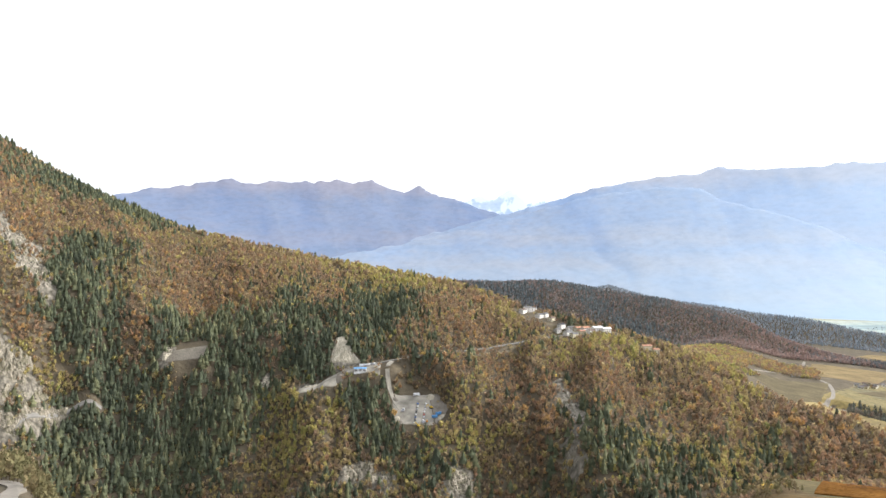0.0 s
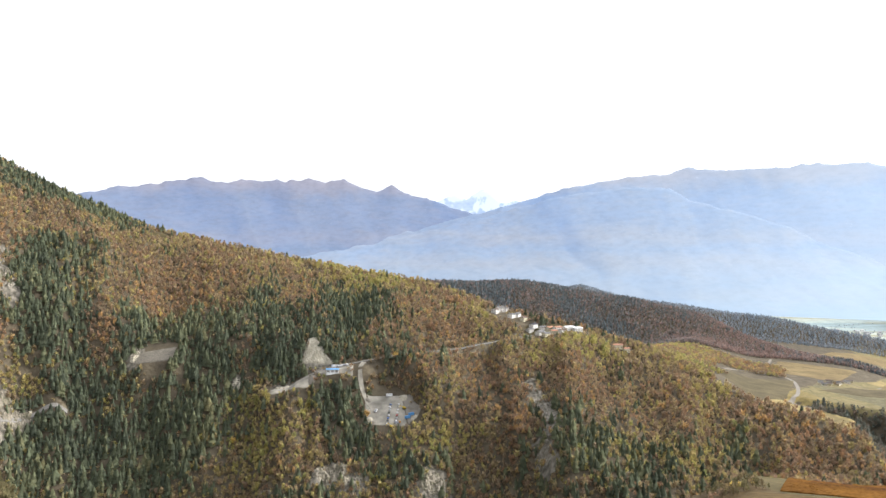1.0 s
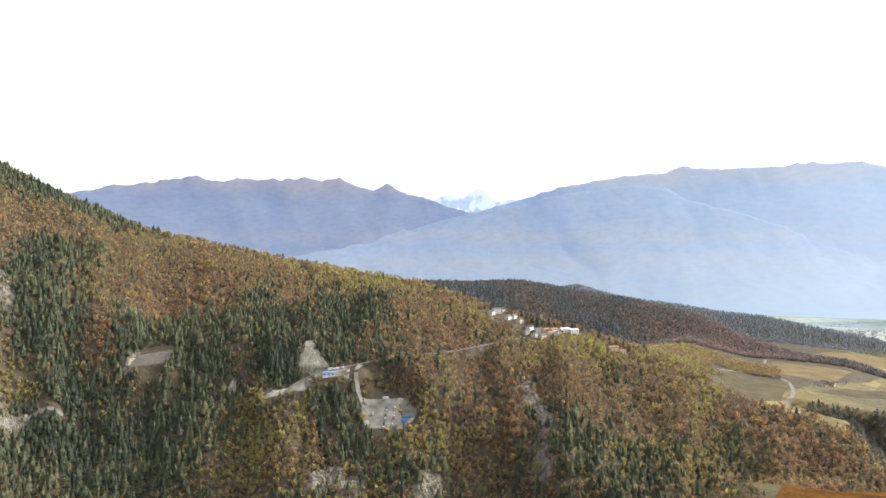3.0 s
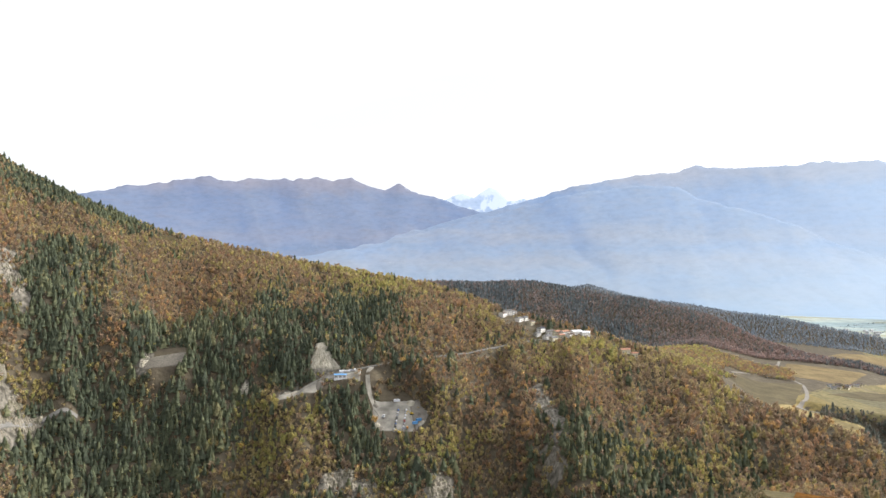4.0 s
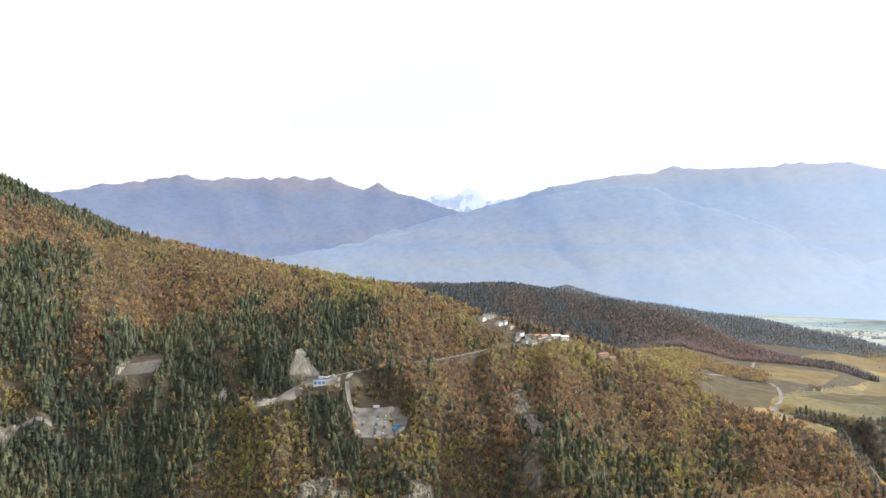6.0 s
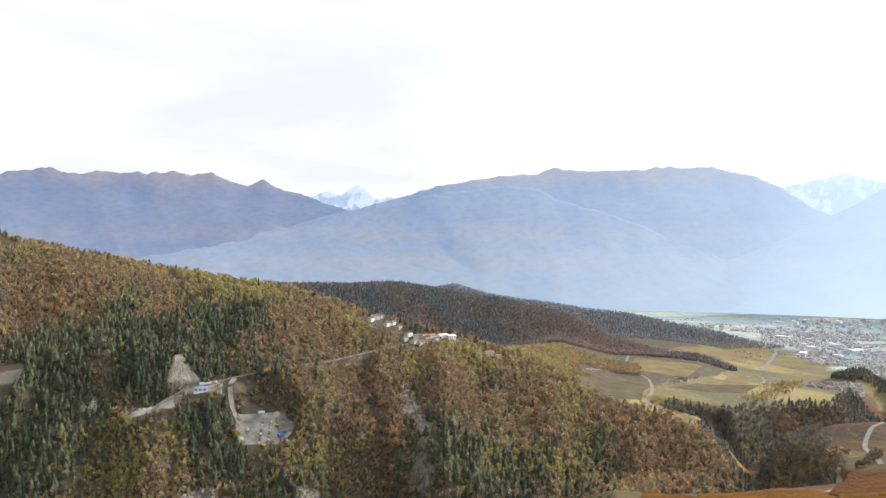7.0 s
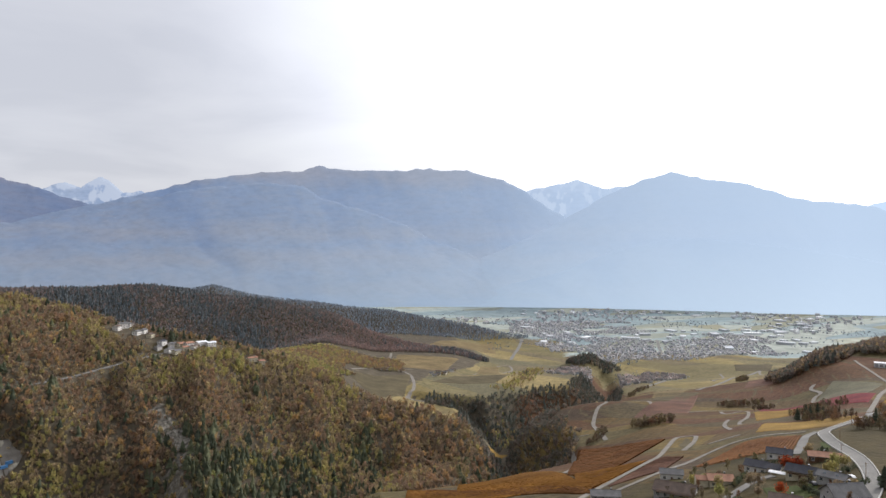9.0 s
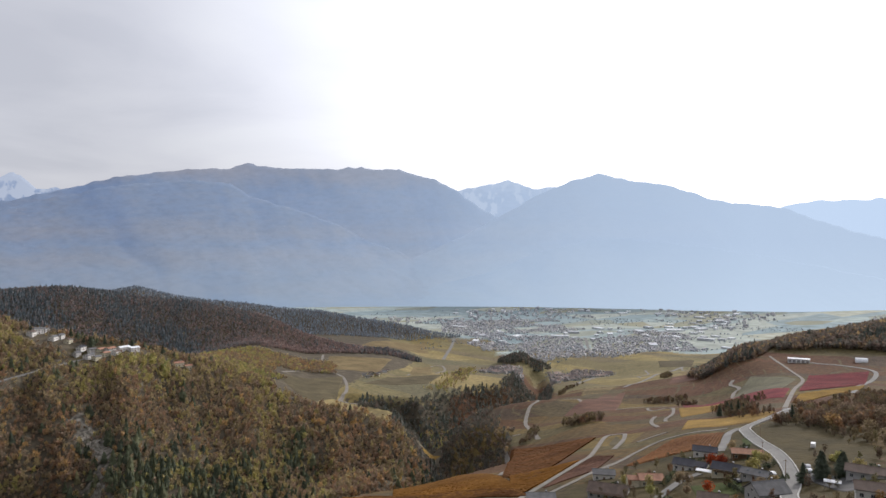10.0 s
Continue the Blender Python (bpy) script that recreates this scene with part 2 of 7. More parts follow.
rock_mat = rock_material("layered_rock", (0.060, 0.055, 0.046), (0.175, 0.158, 0.128), (0.31, 0.285, 0.235), 0.5)
cut_mat = rock_material("fresh_cut_earth", (0.24, 0.22, 0.17), (0.36, 0.33, 0.26), (0.44, 0.40, 0.32), 0.2)
scree_mat = rock_material("pale_scree", (0.085, 0.076, 0.058), (0.185, 0.166, 0.130), (0.29, 0.262, 0.205), 0.5)


def mountain_material(name, low, high, bare, glow, snow=0.0, top=800.0):
    """Far slopes with bluish valley haze painted into the colour: a backdrop that glows faintly with scattered
    daylight.
    """
    k = Mat(name, 1.0, 0.0, 0.0)
    z = k.math("ADD", k.height(), k.math("MULTIPLY", k.noise(150, 10.0, stretch=(0.6, 0.6, 1)), 220.0))

    def between(f):
        return tuple(a * (1 - f) + b * f for a, b in zip(low, bare))

    mid = tuple((a + b) / 2 for a, b in zip(low, high))
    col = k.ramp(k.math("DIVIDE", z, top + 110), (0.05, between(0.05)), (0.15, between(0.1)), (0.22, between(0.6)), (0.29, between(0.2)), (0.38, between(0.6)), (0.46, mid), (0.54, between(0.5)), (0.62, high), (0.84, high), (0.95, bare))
    # pastures and hamlets lie along the slope, broken by fine ravines and dark woods
    bands = k.ramp(k.noise(95, 12.0, stretch=(0.8, 0.8, 3.2)), (0.42, 0.0), (0.52, 0.12), (0.64, 0.34))
    warm = tuple(b * 0.9 + l * 0.1 for b, l in zip(bare, low))
    col = k.mix(bands, col, warm)
    woods = k.ramp(k.noise(48, 12.0, stretch=(1, 1, 2.2)), (0.36, 0.86), (0.5, 0.95), (0.66, 1.01))
    col = k.mix(1.0, col, woods, "MULTIPLY")
    col = k.mix(1.0, col, k.ramp(k.noise(260, 6.0), (0.32, 0.93), (0.68, 1.04)), "MULTIPLY")
    specks = k.math("MULTIPLY", k.ramp(k.noise(7, 2.0), (0.70, 0.0), (0.74, 0.55)), k.ramp(k.noise(160, 3.0), (0.50, 0.0), (0.60, 1.0)))
    col = k.mix(specks, col, (0.62, 0.64, 0.68))
    # relief shading put into the colour: gullies darker and bluer, ribs slightly warmer
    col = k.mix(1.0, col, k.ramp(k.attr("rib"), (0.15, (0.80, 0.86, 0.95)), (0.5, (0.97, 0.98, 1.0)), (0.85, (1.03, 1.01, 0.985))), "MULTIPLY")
    if snow:
        col = k.mix(k.ramp(k.noise(60, 7.0, stretch=(1, 1, 0.6)), (0.54 - snow * 0.3, 0.0), (0.60 - snow * 0.3, 1.0)), col, (0.60, 0.65, 0.74))
    # painted haze grows paler towards the sun's side
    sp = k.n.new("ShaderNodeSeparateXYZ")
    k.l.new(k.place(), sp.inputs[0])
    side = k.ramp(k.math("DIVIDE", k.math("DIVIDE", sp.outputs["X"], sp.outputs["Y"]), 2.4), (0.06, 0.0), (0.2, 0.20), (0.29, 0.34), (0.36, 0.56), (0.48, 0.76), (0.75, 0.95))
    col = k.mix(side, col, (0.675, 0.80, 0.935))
    # low haze painted over the foot of the slopes, brightest on the sun's side
    low_haze = k.mix(side, (0.32, 0.41, 0.49), (0.84, 0.97, 1.03))
    col = k.mix(k.ramp(k.math("DIVIDE", k.height(), 420.0), (0.0, 0.44), (0.35, 0.24), (0.8, 0.0)), col, low_haze)
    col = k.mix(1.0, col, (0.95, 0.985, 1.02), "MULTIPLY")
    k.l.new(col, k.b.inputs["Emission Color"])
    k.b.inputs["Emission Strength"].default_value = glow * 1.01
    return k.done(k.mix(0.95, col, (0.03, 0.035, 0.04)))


ground_mat = ground_material()


# ---- the lie of the land: bearings in degrees clockwise from +y, ranges and heights in metres ----
def lattice(ix, iy, seed):
    h = (ix.astype(np.int64) * 374761393 + iy.astype(np.int64) * 668265263 + seed * 974634977) & 0xFFFFFFFF
    h = ((h ^ (h >> 13)) * 1274126177) & 0xFFFFFFFF
    return ((h ^ (h >> 16)) & 0xFFFFFF) / 0xFFFFFF * 2 - 1


def rough(x, y, size, seed=0, octaves=1):
    """Smooth value noise, -1 to 1, with bumps of the given size."""
    total, weight, gain = 0.0, 0.0, 1.0
    for o in range(octaves):
        u, v = np.asarray(x, float) / size * 2 ** o, np.asarray(y, float) / size * 2 ** o
        iu, iv = np.floor(u), np.floor(v)
        fu, fv = u - iu, v - iv
        fu, fv = fu * fu * (3 - 2 * fu), fv * fv * (3 - 2 * fv)
        s = seed + o * 17
        low = lattice(iu, iv, s) * (1 - fu) + lattice(iu + 1, iv, s) * fu
        high = lattice(iu, iv + 1, s) * (1 - fu) + lattice(iu + 1, iv + 1, s) * fu
        total, weight, gain = total + gain * (low * (1 - fv) + high * fv), weight + gain, gain * 0.5
    return total / weight


def ease(e0, e1, x):
    t = np.clip((x - e0) / (e1 - e0), 0, 1)
    return t * t * (3 - 2 * t)


def most(a, b, k):
    """The higher of two heights, blended over k metres."""
    h = np.clip(0.5 + 0.5 * (a - b) / k, 0, 1)
    return b * (1 - h) + a * h + k * h * (1 - h)


NEAR_RANGE = [20, 100, 200, 300, 450, 620, 900, 1200, 1600, 2200]
NEAR_SLOPE = [
    (-180, [252, 262, 275, 290, 310, 340, 380, 400, 420, 420]),
    (-60, [248, 250, 240, 215, 150, 70, 20, 0, 0, 0]),
    (-31, [248, 244, 224, 150, 70, 25, 8, 0, 0, 0]),
    (-24, [248, 228, 176, 115, 55, 15, 0, 0, 0, 0]),
    (12, [248, 228, 182, 130, 70, 15, 0, 0, 0, 0]),
    (20, [248, 230, 195, 165, 124, 50, 15, 0, 0, 0]),
    (26, [248, 232, 202, 178, 146, 78, 30, 0, 0, 0]),
    (33, [248, 234, 207, 184, 148, 96, 35, 10, 0, 0]),
    (42, [248, 236, 211, 190, 161, 120, 75, 35, 8, 0]),
]
NEAR_SLOPE += [
    (50, [248, 240, 218, 200, 176, 146, 105, 70, 15, 0]),
    (57, [248, 242, 225, 205, 194, 165, 118, 100, 40, 0]),
    (63, [248, 245, 230, 214, 203, 180, 150, 138, 95, 8]),
    (70, [248, 246, 234, 223, 210, 186, 156, 155, 150, 30]),
    (95, [250, 255, 250, 245, 235, 222, 205, 190, 170, 80]),
    (180, [252, 262, 275, 290, 310, 340, 380, 400, 420, 420]),
]
# crest of the wooded spur: bearing, range, height
SPUR = [(-60, 1360, 655), (-45, 1330, 560), (-32.4, 1300, 460), (-28.9, 1290, 409), (-25.3, 1280, 368), (-20.5, 1250, 321), (-15, 1220, 291),
        (-8.5, 1180, 263), (-3.9, 1150, 246), (0.7, 1120, 230), (3.5, 1110, 215), (6.3, 1080, 196), (10.3, 1030, 181), (12.9, 1000, 176),
        (16.9, 980, 155), (20.6, 960, 138), (22.8, 950, 121), (26, 920, 99), (29.8, 885, 94), (32.5, 860, 88), (34.2, 820, 76),
        (35.6, 780, 62), (36.5, 750, 45), (38, 720, 5)]
SPUR_FALL = [(0, 0), (100, 20), (200, 48), (330, 90), (375, 132), (420, 165), (500, 212), (600, 262), (800, 330)]
WOODED_HILL = [(-20, 1850, 230), (4, 1800, 203), (8.6, 1800, 205), (12.7, 1800, 184), (17.8, 1800, 161), (22.4, 1780, 128), (25.9, 1750, 84),
               (31, 1720, 40), (35.1, 1680, 20), (38, 1660, 0)]
BACK_HILL = [(0, 2400, 150), (10, 2400, 152), (11.6, 2400, 163), (13.4, 2400, 174), (14.9, 2400, 154), (16.4, 2400, 137), (18.5, 2400, 123), (21.9, 2400, 107), (26.8, 2350, 85), (33.1, 2300, 44), (36.5, 2280, 16), (39, 2280, 2)]
GORGE = [(34.2, 600, 8), (36.3, 690, 16), (37.6, 790, 25), (36.2, 890, 32), (36.7, 965, 33), (38.6, 1040, 30), (41.2, 1110, 26), (44.0, 1180, 20), (44.6, 1340, 10), (44.6, 1580, 3)]
SIDE_RAVINE = [(36.4, 930, 33), (33.6, 975, 40), (31.4, 1000, 50), (29.6, 1012, 66)]
# buttresses (+) and hollows (-) of the spur's face: bearing, drift of the bearing down the slope, half-width, upper and lower end of the fall, height
FACE = [(-13.6, -0.006, 2.2, 90, 330, 15), (-19.4, 0.0, 2.0, 110, 340, -15), (-8.3, -0.002, 1.1, 90, 330, -12), (-23.6, 0.004, 1.5, 120, 380, 10), (6.2, 0.010, 1.1, 150, 420, -8),
        (12.6, 0.008, 2.4, 100, 400, 5), (19.5, 0.006, 1.8, 60, 320, -9), (24.5, 0.004, 2.0, 40, 260, 8), (-10.6, 0.0, 1.5, 380, 520, 9), (-7.3, 0.0, 0.9, 370, 520, -9)]
# the road's bench across the spur: bearing, range, height
BENCH = [(-11.6, 815, 123), (-10.2, 816, 126), (-9.4, 818, 133), (-8.5, 820, 139), (-6.7, 822, 146), (-4.3, 826, 152), (-2.5, 834, 155), (-0.2, 848, 157), (2.1, 868, 158),
         (3.5, 885, 158), (5.4, 910, 161), (7.2, 935, 163), (9.2, 962, 166), (10.4, 978, 167)]


def polar(bearing, distance):
    return distance * math.sin(radians(bearing)), distance * math.cos(radians(bearing))


def along(table, az, col):
    return np.interp(az, [p[0] for p in table], [p[col] for p in table])


def near_slope(az, r):
    keys = np.array([k for k, _ in NEAR_SLOPE], float)
    heights = np.array([h for _, h in NEAR_SLOPE], float)
    i = np.clip(np.searchsorted(keys, az) - 1, 0, len(keys) - 2)
    f = (az - keys[i]) / (keys[i + 1] - keys[i])
    f = f * f * (3 - 2 * f) * 0.5 + f * 0.5
    j = np.clip(np.searchsorted(NEAR_RANGE, r) - 1, 0, len(NEAR_RANGE) - 2)
    ranges = np.array(NEAR_RANGE, float)
    g = np.clip((r - ranges[j]) / (ranges[j + 1] - ranges[j]), 0, 1)
    low = heights[i, j] * (1 - f) + heights[i + 1, j] * f
    high = heights[i, j + 1] * (1 - f) + heights[i + 1, j + 1] * f
    return low * (1 - g) + high * g


def hill(table, az, r, front, back, soft=60.0):
    crest, top = along(table, az, 1), along(table, az, 2)
    d = r - crest
    d = np.sign(d) * (np.sqrt(d * d + soft * soft) - soft)
    return top + np.where(d < 0, d * front, -d * back)


def gorge_gap(x, y):
    """Distance from the river or its side ravine, and the height of the bed there."""
    best, bed = np.full(np.shape(x), 1e9), np.zeros(np.shape(x))
    for line in (GORGE, SIDE_RAVINE):
        pts = [(*polar(b, q), h) for b, q, h in line]
        for (ax, ay, ah), (bx, by, bh) in zip(pts, pts[1:]):
            ex, ey = bx - ax, by - ay
            t = np.clip(((x - ax) * ex + (y - ay) * ey) / (ex * ex + ey * ey), 0, 1)
            dist = np.hypot(x - ax - t * ex, y - ay - t * ey)
            closer = dist < best
            best = np.where(closer, dist, best)
            bed = np.where(closer, ah * (1 - t) + bh * t, bed)
    return best, bed


def terrace_height(az, r):
    lie = np.interp(r, [800, 920, 1100, 1300, 1500, 1700, 2000, 2400], [80, 92, 79, 64, 38, 20, 5, -5])
    edge = np.interp(r, [1000, 1110], [37.2, 43.5])
    return lie - 260 * ease(15, 2, az) - 300 * ease(edge, edge + 5.3, az) - 300 * ease(870, 760, r)


def uncut_height(x, y):
    """The land before the river cut its gorge."""
    x, y = np.asarray(x, float), np.asarray(y, float)
    r, az = np.hypot(x, y), np.degrees(np.arctan2(x, y))
    z = near_slope(az, r) + 2.0 * rough(x, y, 120, 3, 2) * ease(60, 300, r) * ease(2300, 1800, r)
    z = z + 5.0 * rough(x * 0.8 + y * 0.6, y * 0.8 - x * 0.6, 190, 7, 2) * ease(520, 680, r) * ease(2000, 1500, r) * ease(38, 42, az)
    # a rounded shoulder of vineyards over the gorge
    z = z + 24 * np.exp(-((az - 43) / 4.6) ** 2 - ((r - 965) / 100) ** 2)
    # right-hand wooded hill
    z = z + 30 * np.exp(-((az - 71) / 5.5) ** 2 - ((r - 1350) / 190) ** 2) + 24 * np.exp(-((az - 59.8) / 2.2) ** 2 - ((r - 1150) / 110) ** 2) + 19 * np.exp(-((az - 64.2) / 3.6) ** 2 - ((r - 1280) / 140) ** 2)
    # the spur, with ribs and gullies down its face
    crest, top = along(SPUR, az, 1), along(SPUR, az, 2)
    d = crest - r
    steep = np.interp(az, [-34, -20, -8, 20, 40], [2.05, 1.5, 1.0, 1.0, 1.15])
    fall = np.interp(np.maximum(d, 0), [p[0] for p in SPUR_FALL], [p[1] for p in SPUR_FALL]) * steep
    back = np.maximum(-d, 0) * np.interp(az, [5, 14, 22], [0.3, 0.2, 0.05])
    rib = rough(az * 10 + d * 0.02, d * 0.12, 26, 5, 3) * 17 + rough(x, y, 60, 9, 3) * 5
    for mid, drift, wide, high, low, tall in FACE:
        rib = rib + 0.65 * tall * np.exp(-((az - mid - drift * (d - 200) - 0.25 * rough(x, y, 60, 17, 2)) / wide) ** 2) * ease(high - 50, high + 40, d) * ease(low + 60, low - 40, d)
    gully = -20 * np.exp(-((az + 29.0 - d * 0.002 - 0.9 * np.sin(d * 0.014) - 0.7 * rough(x, y, 70, 15, 2)) / 1.7) ** 2) * ease(40, 160, d) * ease(620, 420, d)
    spur = top - fall - back + (rib + gully) * ease(10, 140, d) * ease(720, 560, d)
    z = most(z, spur, 10.0)
    # the road is cut into the spur, and the works yard stands on a levelled shelf below it
    off = r - along(BENCH, az, 1)
    level = along(BENCH, az, 2)
    z = z + (level - z) * np.where(off < 0, ease(-26, -6, off), ease(34, 7, off)) * ease(-13.5, -11.5, az) * ease(12.5, 10.2, az)
    shelf = np.hypot((x + 29) / 1.1, (y - 776) / 1.15)
    z = z + (91 + np.clip(y - 752, -8, 50) * 0.60 - z) * ease(40, 26, shelf)
    ledge = np.hypot((x + 305) / 1.15, (y - 838) / 0.8)
    z = z + (158 + np.clip(y - 838, -16, 20) * 0.75 - z) * ease(40, 24, ledge)
    # terrace of fields behind the spur's nose
    terrace = terrace_height(az, r) + 2 * rough(x, y, 160, 21, 2)
    z = most(z, terrace, 8.0)
    z = most(z, hill(WOODED_HILL, az, r, 0.42, 0.3) + 7 * rough(x, y, 140, 31, 3), 14.0)
    z = most(z, hill(BACK_HILL, az, r, 0.34, 0.3) + 5 * rough(x, y, 160, 41, 3), 14.0)
    return z


def height(x, y):
    z = uncut_height(x, y)
    x, y = np.asarray(x, float), np.asarray(y, float)
    best, floor_z = gorge_gap(x, y)
    cut = floor_z + np.maximum(best - 8, 0) * 1.2 + np.maximum(best - 60, 0) * 1.2 + 5 * rough(x, y, 45, 51, 2)
    z = -most(-z, -cut, 6.0)
    # a wooded knob in the old village
    kx, ky = polar(43.6, 1655)
    z = z + 24 * np.exp(-(((x - kx) ** 2 + (y - ky) ** 2) / 60.0 ** 2) ** 1.5)
    return np.maximum(z, 0.4 * rough(x, y, 200, 61, 2))


FINE = np.arange(-41, 77.01, 0.30)
COARSE = np.arange(81, 315.01, 4.0)
BEARINGS = np.concatenate([FINE, COARSE])
RANGES = np.concatenate([[12.0], np.geomspace(25, 2600, 300), np.geomspace(2650, 6200, 28)])
GRID_A, GRID_R = np.meshgrid(BEARINGS, RANGES, indexing="ij")
GRID_X, GRID_Y = GRID_R * np.sin(np.radians(GRID_A)), GRID_R * np.cos(np.radians(GRID_A))
GRID_Z = height(GRID_X, GRID_Y)


def ground(x, y):
    """Height of the ground sheet at x, y."""
    x, y = np.asarray(x, float), np.asarray(y, float)
    r, az = np.hypot(x, y), np.degrees(np.arctan2(x, y))
    az = np.where(az < BEARINGS[0], az + 360, az)
    i = np.clip(np.searchsorted(BEARINGS, az) - 1, 0, len(BEARINGS) - 2)
    j = np.clip(np.searchsorted(RANGES, r) - 1, 0, len(RANGES) - 2)
    f = np.clip((az - BEARINGS[i]) / (BEARINGS[i + 1] - BEARINGS[i]), 0, 1)
    g = np.clip((r - RANGES[j]) / (RANGES[j + 1] - RANGES[j]), 0, 1)
    return ((GRID_Z[i, j] * (1 - g) + GRID_Z[i, j + 1] * g) * (1 - f) + (GRID_Z[i + 1, j] * (1 - g) + GRID_Z[i + 1, j + 1] * g) * f)


def sheet(name, verts, faces, mats, smooth=True, attrs=(), face_mats=None):
    """A mesh object from arrays of corners and of triangles or quads."""
    me = bpy.data.meshes.new(name)
    verts, faces = np.asarray(verts, np.float32), np.asarray(faces, np.int32)
    n, k = faces.shape
    me.vertices.add(len(verts))
    me.vertices.foreach_set("co", verts.ravel())
    me.loops.add(n * k)
    me.loops.foreach_set("vertex_index", faces.ravel())
    me.polygons.add(n)
    me.polygons.foreach_set("loop_start", np.arange(n, dtype=np.int32) * k)
    me.polygons.foreach_set("use_smooth", np.full(n, smooth))
    for m in mats:
        me.materials.append(m)
    if face_mats is not None:
        me.polygons.foreach_set("material_index", np.asarray(face_mats, np.int32))
    for key, values in attrs:
        a = me.attributes.new(key, "FLOAT", "POINT")
        a.data.foreach_set("value", np.asarray(values, np.float32))
    me.update(calc_edges=True)
    me.validate()
    return new(name, me)


def blobs(x, y, spots):
    """0 to 1: how near to any of the round spots (x, y, radius)."""
    best = np.zeros(np.shape(x))
    for bx, by, br in spots:
        best = np.maximum(best, 1.0 - np.hypot(x - bx, y - by) / (br * 2))
    return np.clip(best, 0, 1)


# bare rock, scree and earth on the spur
ROCKS = [(-487, 770, 10), (-470, 765, 14), (-448, 762, 13), (-420, 768, 10), (-432, 740, 14), (-455, 722, 16), (-470, 745, 13),
         (-556, 880, 12), (-530, 868, 16), (-500, 850, 16), (-470, 838, 11), (-515, 885, 10), (-125, 832, 10), (-121, 845, 7), (-124, 858, 4), (-112, 830, 12),
         (-331, 833, 8), (-328, 842, 6), (-208, 822, 6), (-155, 803, 9), (-148, 806, 7), (-82, 700, 13), (-95, 693, 10), (-62, 690, 10), (20, 685, 13), (12, 672, 12),
         (122, 695, 6), (124, 680, 7), (126, 662, 9), (129, 790, 9), (134, 765, 11), (138, 745, 12), (142, 722, 11), (136, 700, 10), (-266, 1082, 5), (-100, 820, 8)]
MEADOWS = [(-410, 1143, 16), (-395, 1150, 9), (-165, 1112, 12), (-150, 1108, 9), (170, 968, 22), (200, 975, 20), (215, 985, 16), (258, 950, 10), (320, 930, 14)]
PLOT = [(-42, 770, 14), (-25, 768, 16), (-8, 758, 14), (-30, 757, 14), (-88, 812, 10), (-103, 811, 8), (-60, 812, 9), (-25, 785, 16), (-38, 792, 11), (-2, 772, 8), (-142, 798, 12), (-128, 800, 10), (-155, 796, 9), (-92, 807, 9), (-305, 838, 19), (-322, 834, 12), (-292, 842, 12)]
GA, GR, GX, GY, GZ = GRID_A, GRID_R, GRID_X, GRID_Y, GRID_Z
wrap = np.where(GA > 180, GA - 360, GA)


def on_terrace(az, r):
    lies = ease(9, 4, np.abs(terrace_height(az, r) - height(r * np.sin(np.radians(az)), r * np.cos(np.radians(az)))))
    return lies * ease(16, 19, az) * ease(46, 44, az) * ease(along(SPUR, az, 1) - 5, along(SPUR, az, 1) + 25, r) * ease(2300, 2100, r)


stone = np.clip(blobs(GX, GY, ROCKS) * 1.25, 0, 1)
stone = np.maximum(stone, np.where((wrap < -26) & (GR > 640) & (GR < 1000), 0.2 * ease(-0.1, 0.5, rough(GX, GY, 60, 71, 2)), 0))
bank = GR - along(BENCH, wrap, 1)
stone = np.maximum(stone, 0.55 * ease(4, 9, bank) * ease(30, 16, bank) * ease(-12, -11, wrap) * ease(11, 9, wrap) * ease(-0.3, 0.4, rough(GX, GY, 25, 73, 2)))
meadow = np.maximum(blobs(GX, GY, MEADOWS), blobs(GX, GY, [(290, 185, 45), (320, 200, 40), (265, 200, 40), (270, 150, 40), (280, 125, 40), (330, 160, 30), (360, 185, 30), (400, 200, 35)]) * 1.2)
vine = ease(36, 39, wrap + ease(700, 500, GR) * 8) * ease(250, 300, GR) * ease(2100, 1700, GR)
vine = np.maximum(vine, ease(15, 19, wrap) * ease(320, 340, GR) * ease(480, 460, GR))
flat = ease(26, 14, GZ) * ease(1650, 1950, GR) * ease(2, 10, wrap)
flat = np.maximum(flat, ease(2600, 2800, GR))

strip = ease(1150, 1350, GR) * ease(44, 47, wrap) * ease(66, 62, wrap) * (1 - flat)
strip = np.maximum(strip, on_terrace(wrap, GR) * (1 - flat))
strip = np.maximum(strip, ease(1420, 1560, GR) * ease(2350, 2150, GR) * ease(20, 23, wrap) * ease(43, 40, wrap) * ease(30, 20, GZ))
strip = np.maximum(strip, ease(1500, 1600, GR) * ease(2120, 1960, GR + 60 * rough(GX, GY, 120, 77, 2)) * ease(42, 45, wrap) * ease(66, 62, wrap))
nx, nr = len(BEARINGS), len(RANGES)
index = np.arange(nx * nr).reshape(nx, nr)
nxt = np.roll(index, -1, axis=0)
quads = np.stack([index[:, :-1], index[:, 1:], nxt[:, 1:], nxt[:, :-1]], -1).reshape(-1, 4)
quads = quads[:, ::-1]
verts = np.stack([GX, GY, GZ], -1).reshape(-1, 3)
